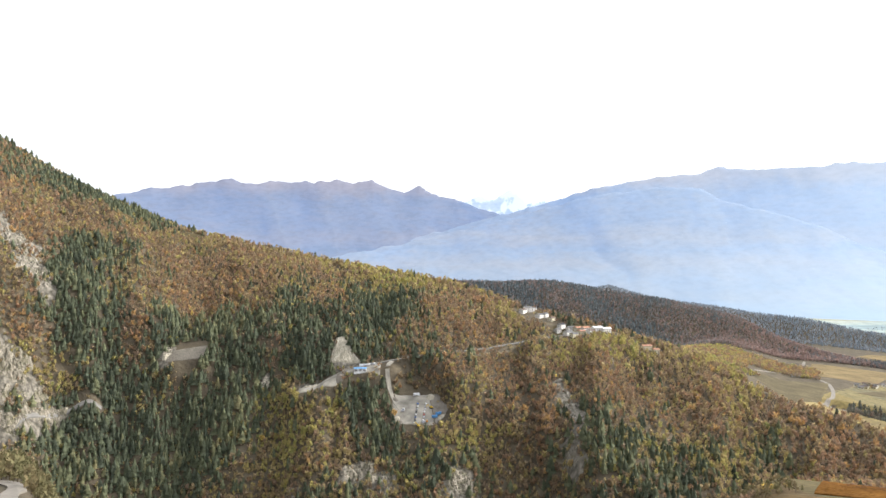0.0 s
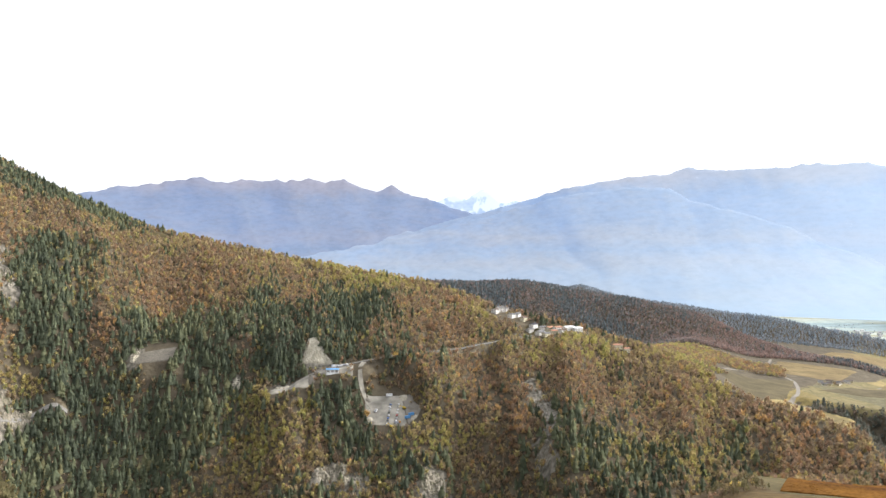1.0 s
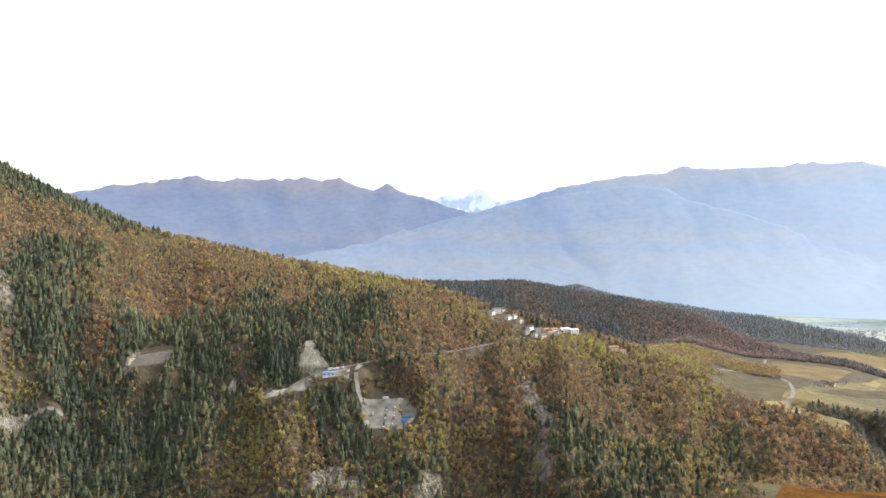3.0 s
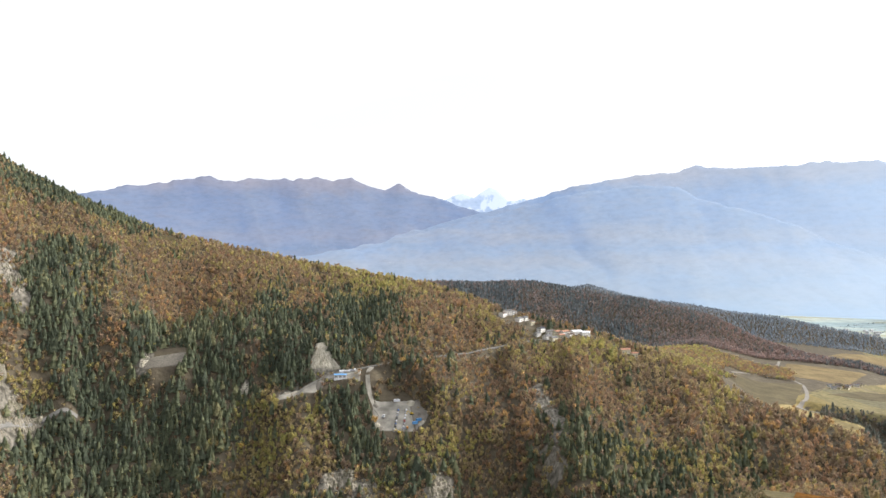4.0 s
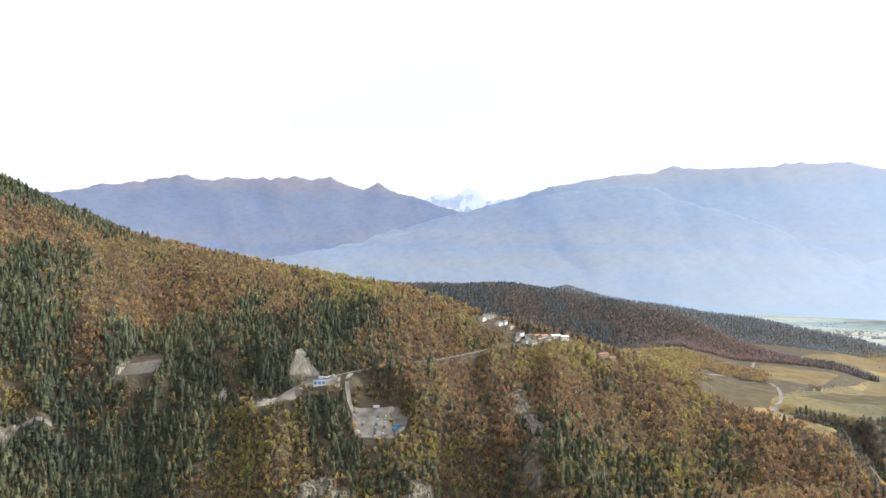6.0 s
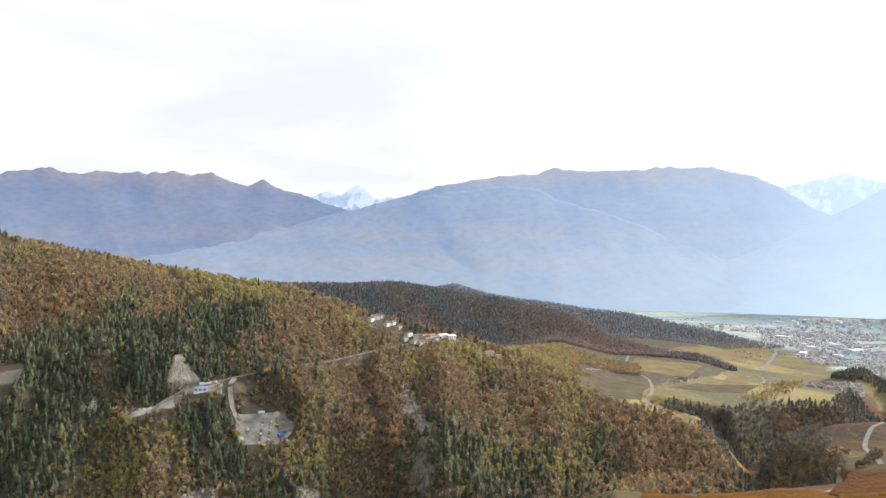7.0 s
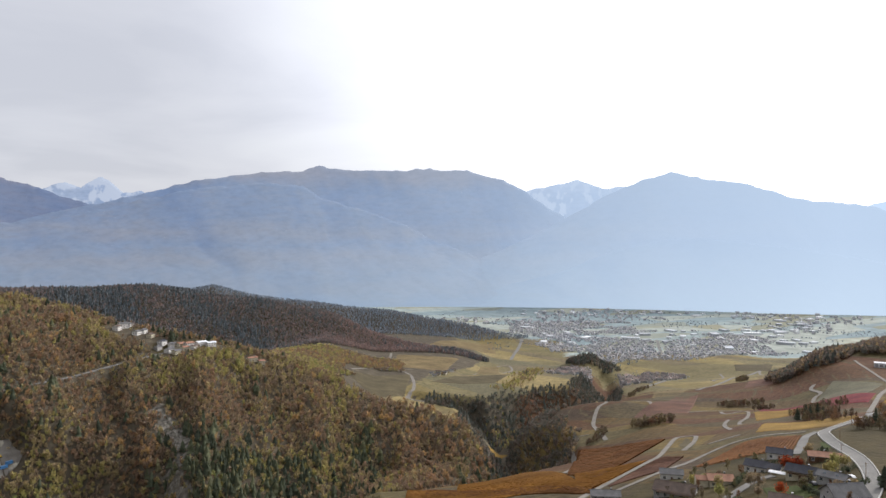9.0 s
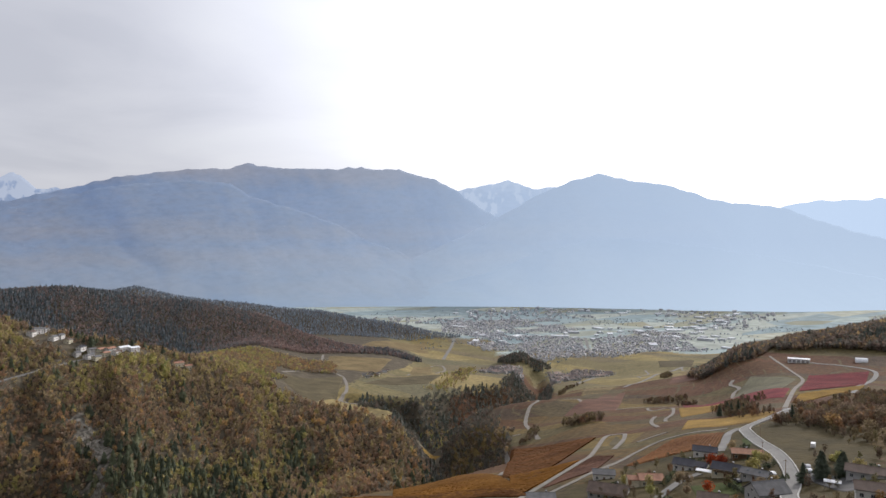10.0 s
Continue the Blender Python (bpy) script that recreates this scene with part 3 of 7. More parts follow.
# the small hole at the middle is closed by a fan of slim quads
hub = len(verts)
verts = np.vstack([verts, [[0, 0, float(GZ[:, 0].mean())]]])
fan = np.stack([index[:, 0], nxt[:, 0], np.full(nx, hub), np.full(nx, hub)], -1)
tri = np.vstack([quads[:, [0, 1, 2]], quads[:, [0, 2, 3]], fan[:, [1, 0, 2]]])
one = [0.0]
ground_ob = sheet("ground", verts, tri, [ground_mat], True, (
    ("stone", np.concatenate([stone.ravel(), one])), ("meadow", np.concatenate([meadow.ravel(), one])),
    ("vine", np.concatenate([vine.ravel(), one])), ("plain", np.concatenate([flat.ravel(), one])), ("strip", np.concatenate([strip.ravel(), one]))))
tagged(ground_ob, "autumn hillsides with a gorge, vineyards and a wide valley floor", "ground", kind="structure")


# ---- the far ranges ----
def mountain(name, label, crest, foot, ridge, material, crag=14.0, seed=0, spurs=20.0):
    """A range: its crest as bearing and height, at the distance ridge, with its foot at the distance foot."""
    az = np.arange(crest[0][0], crest[-1][0] + 0.01, 0.14)
    keys, tops = [p[0] for p in crest], [p[1] for p in crest]
    v = np.concatenate([np.linspace(0, 1, 46), [1.03, 1.06]])
    A, V = np.meshgrid(az, v, indexing="ij")
    line_top = np.interp(az, keys, tops)
    half = 14
    soft_top = np.convolve(np.pad(line_top, half, mode="edge"), np.hanning(2 * half + 1) / np.hanning(2 * half + 1).sum(), "valid")
    softer = np.convolve(np.pad(line_top, 40, mode="edge"), np.hanning(81) / np.hanning(81).sum(), "valid")
    share = np.clip(V, 0, 1)
    exact = share ** 14
    top = line_top[:, None] * exact + (1 - exact) * (soft_top[:, None] * share ** 3 + softer[:, None] * (1 - share ** 3))
    R = foot + (ridge - foot) * V
    profile = np.where(V <= 1, 0.62 * V + 0.38 * V ** 2, 1 - (V - 1) * 5)
    X, Y = R * np.sin(np.radians(A)), R * np.cos(np.radians(A))
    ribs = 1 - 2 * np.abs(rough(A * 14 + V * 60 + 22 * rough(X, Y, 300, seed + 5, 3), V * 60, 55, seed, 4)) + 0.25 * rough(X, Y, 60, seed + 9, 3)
    Z = top * profile + ribs * spurs * np.clip(V * (1 - V) * 3, 0, 1) + crag * rough(X + Y * 0.3, Y, 55, seed + 3, 3) * ease(0.9, 1, V) - 6 * (1 - ease(0, 0.05, V))
    idx = np.arange(A.size).reshape(A.shape)
    q = np.stack([idx[:-1, :-1], idx[:-1, 1:], idx[1:, 1:], idx[1:, :-1]], -1).reshape(-1, 4)[:, ::-1]
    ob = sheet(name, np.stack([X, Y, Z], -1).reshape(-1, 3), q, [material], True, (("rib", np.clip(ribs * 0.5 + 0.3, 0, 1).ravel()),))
    return tagged(ob, label, "mountain", kind="structure")


LEFT_RANGE = [(-48, 600), (-38, 640), (-30, 640), (-25.3, 659), (-22.6, 715), (-21, 720), (-19.3, 755), (-16.9, 796), (-15.5, 761), (-13.8, 784), (-11.6, 773), (-9.8, 788),
              (-8, 798), (-6.6, 780), (-5.8, 797), (-5.4, 775), (-4.3, 742), (-3.2, 719), (-2, 760), (-1.2, 725), (-0.2, 684), (2.1, 640), (4.4, 572), (7, 540), (12, 480)]
SNOW_PEAKS = [(0, 580), (1.9, 655), (2.6, 680), (3.3, 704), (3.8, 690), (4.2, 672), (4.8, 712), (5.6, 756), (6.3, 705), (7.0, 655), (7.9, 668), (9, 620), (11, 560)]
BROAD_MOUNTAIN = [(-24, 60), (-16, 190), (-11, 270), (-7.5, 318), (-3.9, 370), (0.7, 452), (3.3, 514), (5.4, 556), (8.7, 632), (12.3, 712), (17, 767), (20.2, 784),
                  (21.6, 817), (24.3, 792), (28.3, 800), (30.1, 807), (31.8, 791), (33.5, 801), (34.8, 769), (36.4, 740), (38.4, 655), (40, 560), (43, 420), (47, 300), (52, 180)]
FRONT_SLOPE = [(-24, 50), (-16, 165), (-11, 245), (-7.5, 290), (-3.9, 336), (0.7, 408), (3.3, 462), (5.4, 498), (8.7, 562), (12.3, 628), (17, 668), (20.2, 650), (21.4, 598), (23.4, 552), (26.9, 465),
               (28.7, 417), (30.9, 335), (33.3, 269), (36, 186), (37.9, 103), (39.8, 10)]
BACK_PEAKS = [(34, 600), (37, 660), (38.3, 681), (39, 700), (40.6, 728), (42.4, 760), (43.4, 730), (44.7, 700), (46.3, 708), (49, 640)]
RIGHT_MOUNTAIN = [(22, 4), (27, 60), (32, 150), (36, 268), (40.6, 426), (43, 526), (45.2, 619), (47, 666), (49.6, 726), (51.8, 677), (53.5, 661), (55.2, 639), (57.7, 567), (59.5, 540), (61.3, 528), (63.5, 495), (66, 417), (70, 327), (76, 228), (82, 138)]
FAR_RIGHT = [(56, 500), (60.5, 560), (62.8, 545), (65, 579), (67.8, 580), (69.2, 592), (72, 560), (78, 600), (86, 560)]
FOOTHILL_B = [(24, 0), (30, 28), (36, 75), (41, 165), (45, 275), (49, 335), (52, 345), (56, 315), (61, 265), (66, 200), (72, 110), (77, 10)]
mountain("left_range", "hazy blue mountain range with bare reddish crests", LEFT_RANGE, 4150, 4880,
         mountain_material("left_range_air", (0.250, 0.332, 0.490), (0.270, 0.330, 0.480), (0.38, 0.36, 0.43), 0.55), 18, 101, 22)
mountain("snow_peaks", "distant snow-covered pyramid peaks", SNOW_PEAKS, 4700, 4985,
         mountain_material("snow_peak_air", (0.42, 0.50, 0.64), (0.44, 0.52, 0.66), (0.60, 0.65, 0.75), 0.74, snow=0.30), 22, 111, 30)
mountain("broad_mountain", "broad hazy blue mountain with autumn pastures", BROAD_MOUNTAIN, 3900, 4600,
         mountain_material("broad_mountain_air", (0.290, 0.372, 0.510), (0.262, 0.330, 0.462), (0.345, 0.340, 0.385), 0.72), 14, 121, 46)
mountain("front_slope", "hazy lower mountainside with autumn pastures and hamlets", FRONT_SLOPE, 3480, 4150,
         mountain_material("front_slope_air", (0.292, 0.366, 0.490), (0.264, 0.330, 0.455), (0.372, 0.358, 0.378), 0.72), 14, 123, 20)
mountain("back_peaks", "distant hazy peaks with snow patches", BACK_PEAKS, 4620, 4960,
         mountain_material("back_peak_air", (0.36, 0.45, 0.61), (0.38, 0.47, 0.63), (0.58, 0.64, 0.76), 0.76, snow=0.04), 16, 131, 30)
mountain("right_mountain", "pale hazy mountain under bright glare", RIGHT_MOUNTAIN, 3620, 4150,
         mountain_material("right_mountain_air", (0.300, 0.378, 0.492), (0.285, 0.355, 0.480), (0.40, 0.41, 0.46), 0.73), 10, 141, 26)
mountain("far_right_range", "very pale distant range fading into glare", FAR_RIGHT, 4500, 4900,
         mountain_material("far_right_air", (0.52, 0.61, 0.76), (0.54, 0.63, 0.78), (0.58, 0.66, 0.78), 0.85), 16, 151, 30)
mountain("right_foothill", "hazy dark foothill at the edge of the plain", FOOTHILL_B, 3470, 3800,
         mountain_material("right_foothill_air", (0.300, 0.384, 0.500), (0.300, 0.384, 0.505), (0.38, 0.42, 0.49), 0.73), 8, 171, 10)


# ---- woods ----
dice = np.random.RandomState(7)


def conifer_shape(seed, tiers=4, sides=7):
    """A spruce 1 high: a slim stem and drooping, ragged tiers."""
    rs = np.random.RandomState(seed)
    v, f = [], []
    for k in range(tiers):
        z0, z1 = 0.10 + 0.80 * k / tiers, 0.10 + 0.80 * (k + 1) / tiers + 0.12
        rad = 0.235 * (1 - k / tiers) ** 0.7 + 0.02
        base = len(v)
        v.append([rs.uniform(-0.01, 0.01), rs.uniform(-0.01, 0.01), min(z1 + 0.03, 1.0)])
        for s in range(sides):
            a = 2 * math.pi * (s + rs.uniform(-0.3, 0.3)) / sides + k
            q = rad * rs.uniform(0.65, 1.2)
            v.append([q * math.cos(a), q * math.sin(a), z0 + rs.uniform(-0.05, 0.03)])
        for s in range(sides):
            f.append([base, base + 1 + s, base + 1 + (s + 1) % sides])
    leaf = len(f)
    base = len(v)
    for s in range(3):
        v.append([0.022 * math.cos(s * 2.09), 0.022 * math.sin(s * 2.09), -0.12])
    v.append([0, 0, 0.6])
    f += [[base + s, base + (s + 1) % 3, base + 3] for s in range(3)]
    return np.array(v), np.array(f), np.r_[np.zeros(leaf, int), np.ones(len(f) - leaf, int)]


def broad_shape(seed, heads=5, leaves=32, spray=0.115):
    """A broad-leaved tree 1 high: a stem, and loose sprays of leaves round a few uneven heads."""
    rs = np.random.RandomState(seed)
    v, f, n = [], [], 0
    tops = []
    for k in range(heads):
        a, q = k * 2.4 + rs.uniform(-0.5, 0.5), rs.uniform(0.03, 0.14)
        tops.append((np.array([q * math.cos(a), q * math.sin(a), 0.32 + 0.50 * (k + rs.uniform(0, 0.8)) / heads]), rs.uniform(0.8, 1.15)))
    for k in range(leaves):
        d = rs.normal(size=3)
        d /= np.linalg.norm(d)
        d[2] = abs(d[2]) if rs.uniform() < 0.45 else d[2]
        mid, size = tops[k % heads]
        c = mid + d * [0.14, 0.14, 0.17] * size * rs.uniform(0.75, 1.1)
        # a spray of twigs: a slim blade that rises and leans outward
        side = np.array([-d[1], d[0], 0]) + rs.normal(size=3) * 0.5
        side /= np.linalg.norm(side)
        rise = np.array([0, 0, 1]) + d * 0.7 + rs.normal(size=3) * 0.35
        rise /= np.linalg.norm(rise)
        w_, h_ = spray * rs.uniform(0.5, 1.0), spray * rs.uniform(1.2, 2.4)
        v.append(np.array([c - side * w_ - rise * h_ * 0.4, c + side * w_ - rise * h_ * 0.35, c + rise * h_ * 0.6 + side * w_ * rs.uniform(-0.6, 0.6)]))
        f.append(np.array([[n, n + 1, n + 2]]))
        n += 3
    leaf = n // 3
    v.append(np.array([[0.03 * math.cos(m * 2.09), 0.03 * math.sin(m * 2.09), -0.12] for m in range(3)] + [[0, 0, 0.7]]))
    f.append(np.array([[n + a, n + (a + 1) % 3, n + 3] for a in range(3)]))
    f = np.vstack(f)
    return np.vstack(v), f, np.r_[np.zeros(leaf, int), np.ones(len(f) - leaf, int)]


def wood(name, label, shapes, x, y, tall, wide, tint, mats, category="woodland", sunk=0.1):
    """Very many trees as one mesh."""
    z = ground(x, y)
    pick = dice.randint(0, len(shapes), len(x))
    turn = dice.uniform(0, 2 * math.pi, len(x))
    V, F, M, T, n = [], [], [], [], 0
    for k, (sv, sf, sm) in enumerate(shapes):
        w = np.where(pick == k)[0]
        if not len(w):
            continue
        c, s = np.cos(turn[w])[:, None], np.sin(turn[w])[:, None]
        X = (sv[:, 0] * c - sv[:, 1] * s) * (tall * wide)[w][:, None] + x[w][:, None]
        Y = (sv[:, 0] * s + sv[:, 1] * c) * (tall * wide)[w][:, None] + y[w][:, None]
        Z = (sv[:, 2] - sunk) * tall[w][:, None] + z[w][:, None]
        V.append(np.stack([X, Y, Z], -1).reshape(-1, 3))
        F.append((sf[None] + (np.arange(len(w)) * len(sv))[:, None, None] + n).reshape(-1, 3))
        M.append(np.tile(sm, len(w)))
        T.append(np.repeat(tint[w], len(sv)))
        n += len(w) * len(sv)
    ob = sheet(name, np.vstack(V), np.vstack(F), mats, False, (("tint", np.concatenate(T)),), np.concatenate(M))
    return tagged(ob, label, category, kind="stuff")


def sow(az0, az1, r0, r1, spacing):
    """Scattered places, one to each square of a jittered grid."""
    corners = [polar(b, q) for b in np.linspace(az0, az1, 40) for q in (r0, r1)]
    lo, hi = np.min(corners, axis=0), np.max(corners, axis=0)
    X, Y = np.meshgrid(np.arange(lo[0], hi[0], spacing), np.arange(lo[1], hi[1], spacing), indexing="ij")
    X = X + spacing * (dice.uniform(-0.48, 0.48, X.shape) + 0.5 * (np.arange(X.shape[1]) % 2)[None])
    Y = Y + spacing * dice.uniform(-0.48, 0.48, Y.shape)
    x, y = X.ravel(), Y.ravel()
    az, r = np.degrees(np.arctan2(x, y)), np.hypot(x, y)
    w = (az > az0) & (az < az1) & (r > r0) & (r < r1)
    return x[w], y[w], az[w], r[w]


def slope_of(x, y):
    return np.hypot(ground(x + 4, y) - ground(x - 4, y), ground(x, y + 4) - ground(x, y - 4)) / 8


def steep_share(x, y, full):
    """True for a share of places that grows with the slope's true area; all of them where it is full times the plan's."""
    return dice.uniform(0, 1, len(x)) < np.sqrt(1 + slope_of(x, y) ** 2) / full


def road_gap(x, y, lines, half):
    """True where x, y keeps clear of the roads."""
    ok = np.ones(len(x), bool)
    for line in lines:
        for (ax, ay), (bx, by) in zip(line, line[1:]):
            ex, ey = bx - ax, by - ay
            t = np.clip(((x - ax) * ex + (y - ay) * ey) / (ex * ex + ey * ey + 1e-6), 0, 1)
            ok &= np.hypot(x - ax - t * ex, y - ay - t * ey) > half
    return ok


SPUR_ROAD = [polar(b, q) for b, q, h in BENCH] + [polar(11.0, 985)]
CLIFF_ROAD = [(-445, 730), (-431, 761), (-413, 778), (-383, 787)]
HAMLET_SITES = [(polar(b, q - 10)[0], polar(b, q - 10)[1], w * 1.55) for b, q, w in ((6.6, 1050, 14), (6.9, 1072, 12), (8.0, 1030, 16), (8.2, 1045, 12), (10.2, 975, 17), (10.6, 985, 16), (11.2, 990, 18), (11.6, 1004, 14), (12.6, 992, 16), (13.1, 990, 14), (16.3, 962, 9), (17, 958, 8), (9.2, 1010, 12), (8.8, 1020, 10), (9.6, 1005, 10), (11.9, 980, 9))]
PLOT_ROAD = [(-60, 820), (-64, 810), (-62, 799), (-55, 788), (-47, 776)]
x, y, az, r = sow(-36.5, 37.5, 615, 1330, 3.2)
w = steep_share(x, y, 2.05)
x, y, az, r = x[w], y[w], az[w], r[w]
crest = along(SPUR, az, 1)
keep = (r < crest + 60) & (r > np.interp(az, [-40, 15, 30, 38], [600, 600, 640, 690]))
keep &= blobs(x, y, ROCKS) < 0.50 + dice.uniform(-0.12, 0.2, len(x))
keep &= blobs(x, y, MEADOWS) < 0.45
keep &= blobs(x, y, PLOT) < 0.45
keep &= road_gap(x, y, [SPUR_ROAD, PLOT_ROAD], 6.5) & road_gap(x, y, [CLIFF_ROAD], 5.0)
keep &= ~((r - along(BENCH, az, 1) < 0) & (r - along(BENCH, az, 1) > np.where(az > 1, -26, -18)) & (az > -11.6) & (az < 10.3) & (dice.uniform(0, 1, len(x)) < 0.85))
keep &= blobs(x, y, HAMLET_SITES) < 0.45
keep &= ~((az > 21) & (r > crest + 12))
keep &= dice.uniform(0, 1, len(x)) < 0.97 - 0.30 * ease(0.2, 0.5, rough(x, y, 45, 88, 2))
x, y, az, r, crest = x[keep], y[keep], az[keep], r[keep], crest[keep]
depth = crest - r
# stands of trees on the spur: bearing, range, half-width and half-depth in metres, and how surely spruces hold it
SPRUCE_WEST = [(-28.1, 1253, 40, 47, 0.9), (-25.6, 1231, 45, 41, 0.9), (-22.7, 1236, 45, 24, 0.7), (-27.6, 1027, 37, 85, 1.2), (-28.0, 943, 30, 26, 1.0), (-24.8,
               1049, 59, 77, 0.7), (-27.1, 924, 45, 23, 0.8), (-24.5, 895, 43, 13, 0.8), (-26.7, 843, 61, 31, 1.2), (-22.5, 843, 68, 23, 1.2), (-19.3, 836, 54, 25,
               1.1), (-20.6, 806, 78, 24, 0.9), (-16.4, 824, 40, 15, 0.8), (-17.7, 862, 31, 13, 0.8)]
SPRUCE_MIDDLE = [(-21.4, 925, 26, 32, 0.9), (-19.1, 918, 44, 34, 0.9), (-17.1, 897, 29, 43, 1.0), (-15.6, 934, 45, 50, 0.8), (-12.8, 904, 40, 60, 0.9), (-10.1, 852,
                 21, 38, 0.9), (-14.7, 861, 28, 19, 0.5), (-11.2, 1005, 28, 64, 0.6), (-7.2, 782, 35, 24, 1.4), (-5.4, 741, 21, 25, 0.9), (-3.5, 951, 77, 90, 0.9),
                 (-5.8, 884, 25, 47, 0.6), (1.1, 894, 36, 33, 0.4), (-1.7, 705, 34, 27, 0.7)]
SPRUCE_EAST = [(2.9, 780, 28, 29, 0.5), (10.7, 767, 28, 33, 0.8), (17.3, 820, 36, 35, 0.7), (13.4, 677, 30, 39, 0.9), (16.4, 704, 40, 51, 0.9), (24.6, 811, 29, 56,
               0.8), (21.0, 727, 47, 31, 0.6), (26.9, 766, 28, 140, 0.5), (8.9, 927, 22, 45, 0.3), (4.8, 937, 38, 45, 0.4)]
# broad leaves: the last number is their colour, from olive and yellow over brown to russet and gold
LEAVES_CREST = [(-18.0, 1200, 110, 55, 0.44), (-11.2, 1131, 82, 68, 0.42), (-5.8, 1137, 50, 36, 0.2), (-2.2, 1094, 70, 36, 0.16), (3.4, 1127, 53, 36, 0.28), (5.7, 1010, 28, 36, 0.25),
                (-3.5, 891, 47, 27, 0.6), (1.5, 900, 44, 39, 0.62), (-9.5, 1010, 33, 59, 0.62), (2.5, 925, 80, 62, 0.6), (-0.5, 985, 60, 40, 0.6)]
LEAVES_WEST = [(-30.2, 1053, 43, 58, 0.66), (-30.4, 929, 34, 15, 0.78), (-29.9, 910, 33, 12, 0.12), (-27.1, 1130, 55, 48, 0.6), (-21.4, 1067, 78, 79, 0.58), (-18.9,
               1018, 66, 45, 0.66), (-16.4, 1078, 48, 105, 0.6), (-23.7, 921, 19, 21, 0.74), (-14.3, 966, 27, 48, 0.5), (-13.4, 865, 17, 20, 0.72), (-21.8, 867, 28,
               12, 0.45), (-29.5, 904, 44, 13, 0.3)]
LEAVES_MIDDLE = [(-11.2, 764, 40, 28, 0.08), (-9.0, 760, 21, 24, 0.4), (-13.4, 816, 36, 13, 0.1), (-8.6, 785, 14, 18, 0.06), (-11.3, 718, 52, 19, 0.5), (-0.3, 801, 36,
                 12, 0.66), (2.5, 732, 33, 14, 0.1), (0.1, 713, 20, 12, 0.08), (-6.8, 810, 39, 12, 0.2)]
LEAVES_EAST = [(5.2, 834, 37, 43, 0.62), (6.1, 755, 43, 46, 0.67), (4.8, 738, 45, 17, 0.32), (8.0, 739, 15, 24, 0.76), (10.7, 871, 49, 32, 0.30), (15.1, 935, 60, 39,
               0.12), (20.2, 970, 47, 109, 0.42), (14.2, 821, 53, 36, 0.62), (21.0, 860, 42, 43, 0.62), (23.4, 933, 23, 105, 0.22), (18.5, 773, 17, 28, 0.38), (26.5,
               860, 35, 39, 0.64), (30.1, 833, 40, 60, 0.67), (31.0, 875, 25, 23, 0.48), (29.1, 770, 37, 140, 0.64)]


def stand_pull(x, y, row):
    """How far a place lies in a stand, 0 to 1, with a ragged edge."""
    bearing, reach, wide, deep = row[:4]
    c, k = math.cos(radians(bearing)), math.sin(radians(bearing))
    u, v = (x * c - y * k) / wide, (x * k + y * c - reach) / deep
    return np.exp(-(u * u + v * v) * (1 + 0.5 * rough(x, y, 30, 89, 2)))


grove = rough(x, y, 70, 91, 3) * 0.6 - 0.16 - 0.10 * ease(3, 8, az)
hue = 0.50 + 0.03 * ease(2, 8, az) + 0.22 * rough(x, y, 70, 95, 2)
for row in SPRUCE_WEST + SPRUCE_MIDDLE + SPRUCE_EAST:
    pull = stand_pull(x, y, row)
    grove += row[4] * (0.36 if row in SPRUCE_EAST else 0.95) * pull
    hue += (0.14 - hue) * 0.6 * pull
for row in LEAVES_CREST + LEAVES_WEST + LEAVES_MIDDLE + LEAVES_EAST:
    pull = stand_pull(x, y, row)
    grove -= (1.2 if row in LEAVES_MIDDLE else 0.8) * pull
    hue += (row[4] - hue) * 0.85 * pull
is_spruce = grove + dice.normal(0, 0.44, len(x)) > 0.10
SPRUCES, BROADS = [conifer_shape(s) for s in range(5)], [broad_shape(s + 20) for s in range(6)]
w = is_spruce & (dice.uniform(0, 1, len(x)) < 0.68)
wood("spruce_forest", "dark green spruces on the steep spur", SPRUCES, x[w], y[w], 8 + 10 * dice.beta(1.5, 2.4, w.sum()), dice.uniform(0.95, 1.6, w.sum()),
     np.clip(0.36 + 0.35 * rough(x[w], y[w], 60, 93, 3) + dice.normal(0, 0.22, w.sum()), 0, 1), [conifer_leaf, bark])
w = ~is_spruce
# here and there a birch or a maple turns bright
hue = hue[w] + dice.normal(0, 0.15, w.sum()) + 0.3 * (dice.uniform(0, 1, w.sum()) < 0.03)
crestward = ease(120, 40, depth[w]) * ease(-20, -15, az[w])
tall = (5 + 7.5 * dice.beta(1.6, 2.4, w.sum())) * (1 + 0.35 * crestward)
kept = dice.uniform(0, 1, w.sum()) > 0.45 * crestward
wx, wy, tall, hue = x[w][kept], y[w][kept], tall[kept], hue[kept]
wood("autumn_wood", "russet, ochre and yellow broad-leaved trees on the spur", BROADS, wx, wy, tall, dice.uniform(0.85, 1.2, len(wx)),
     np.clip(hue, 0, 0.86) + 0.14 * (dice.uniform(0, 1, len(wx)) < 0.01), [broad_leaf, bark])

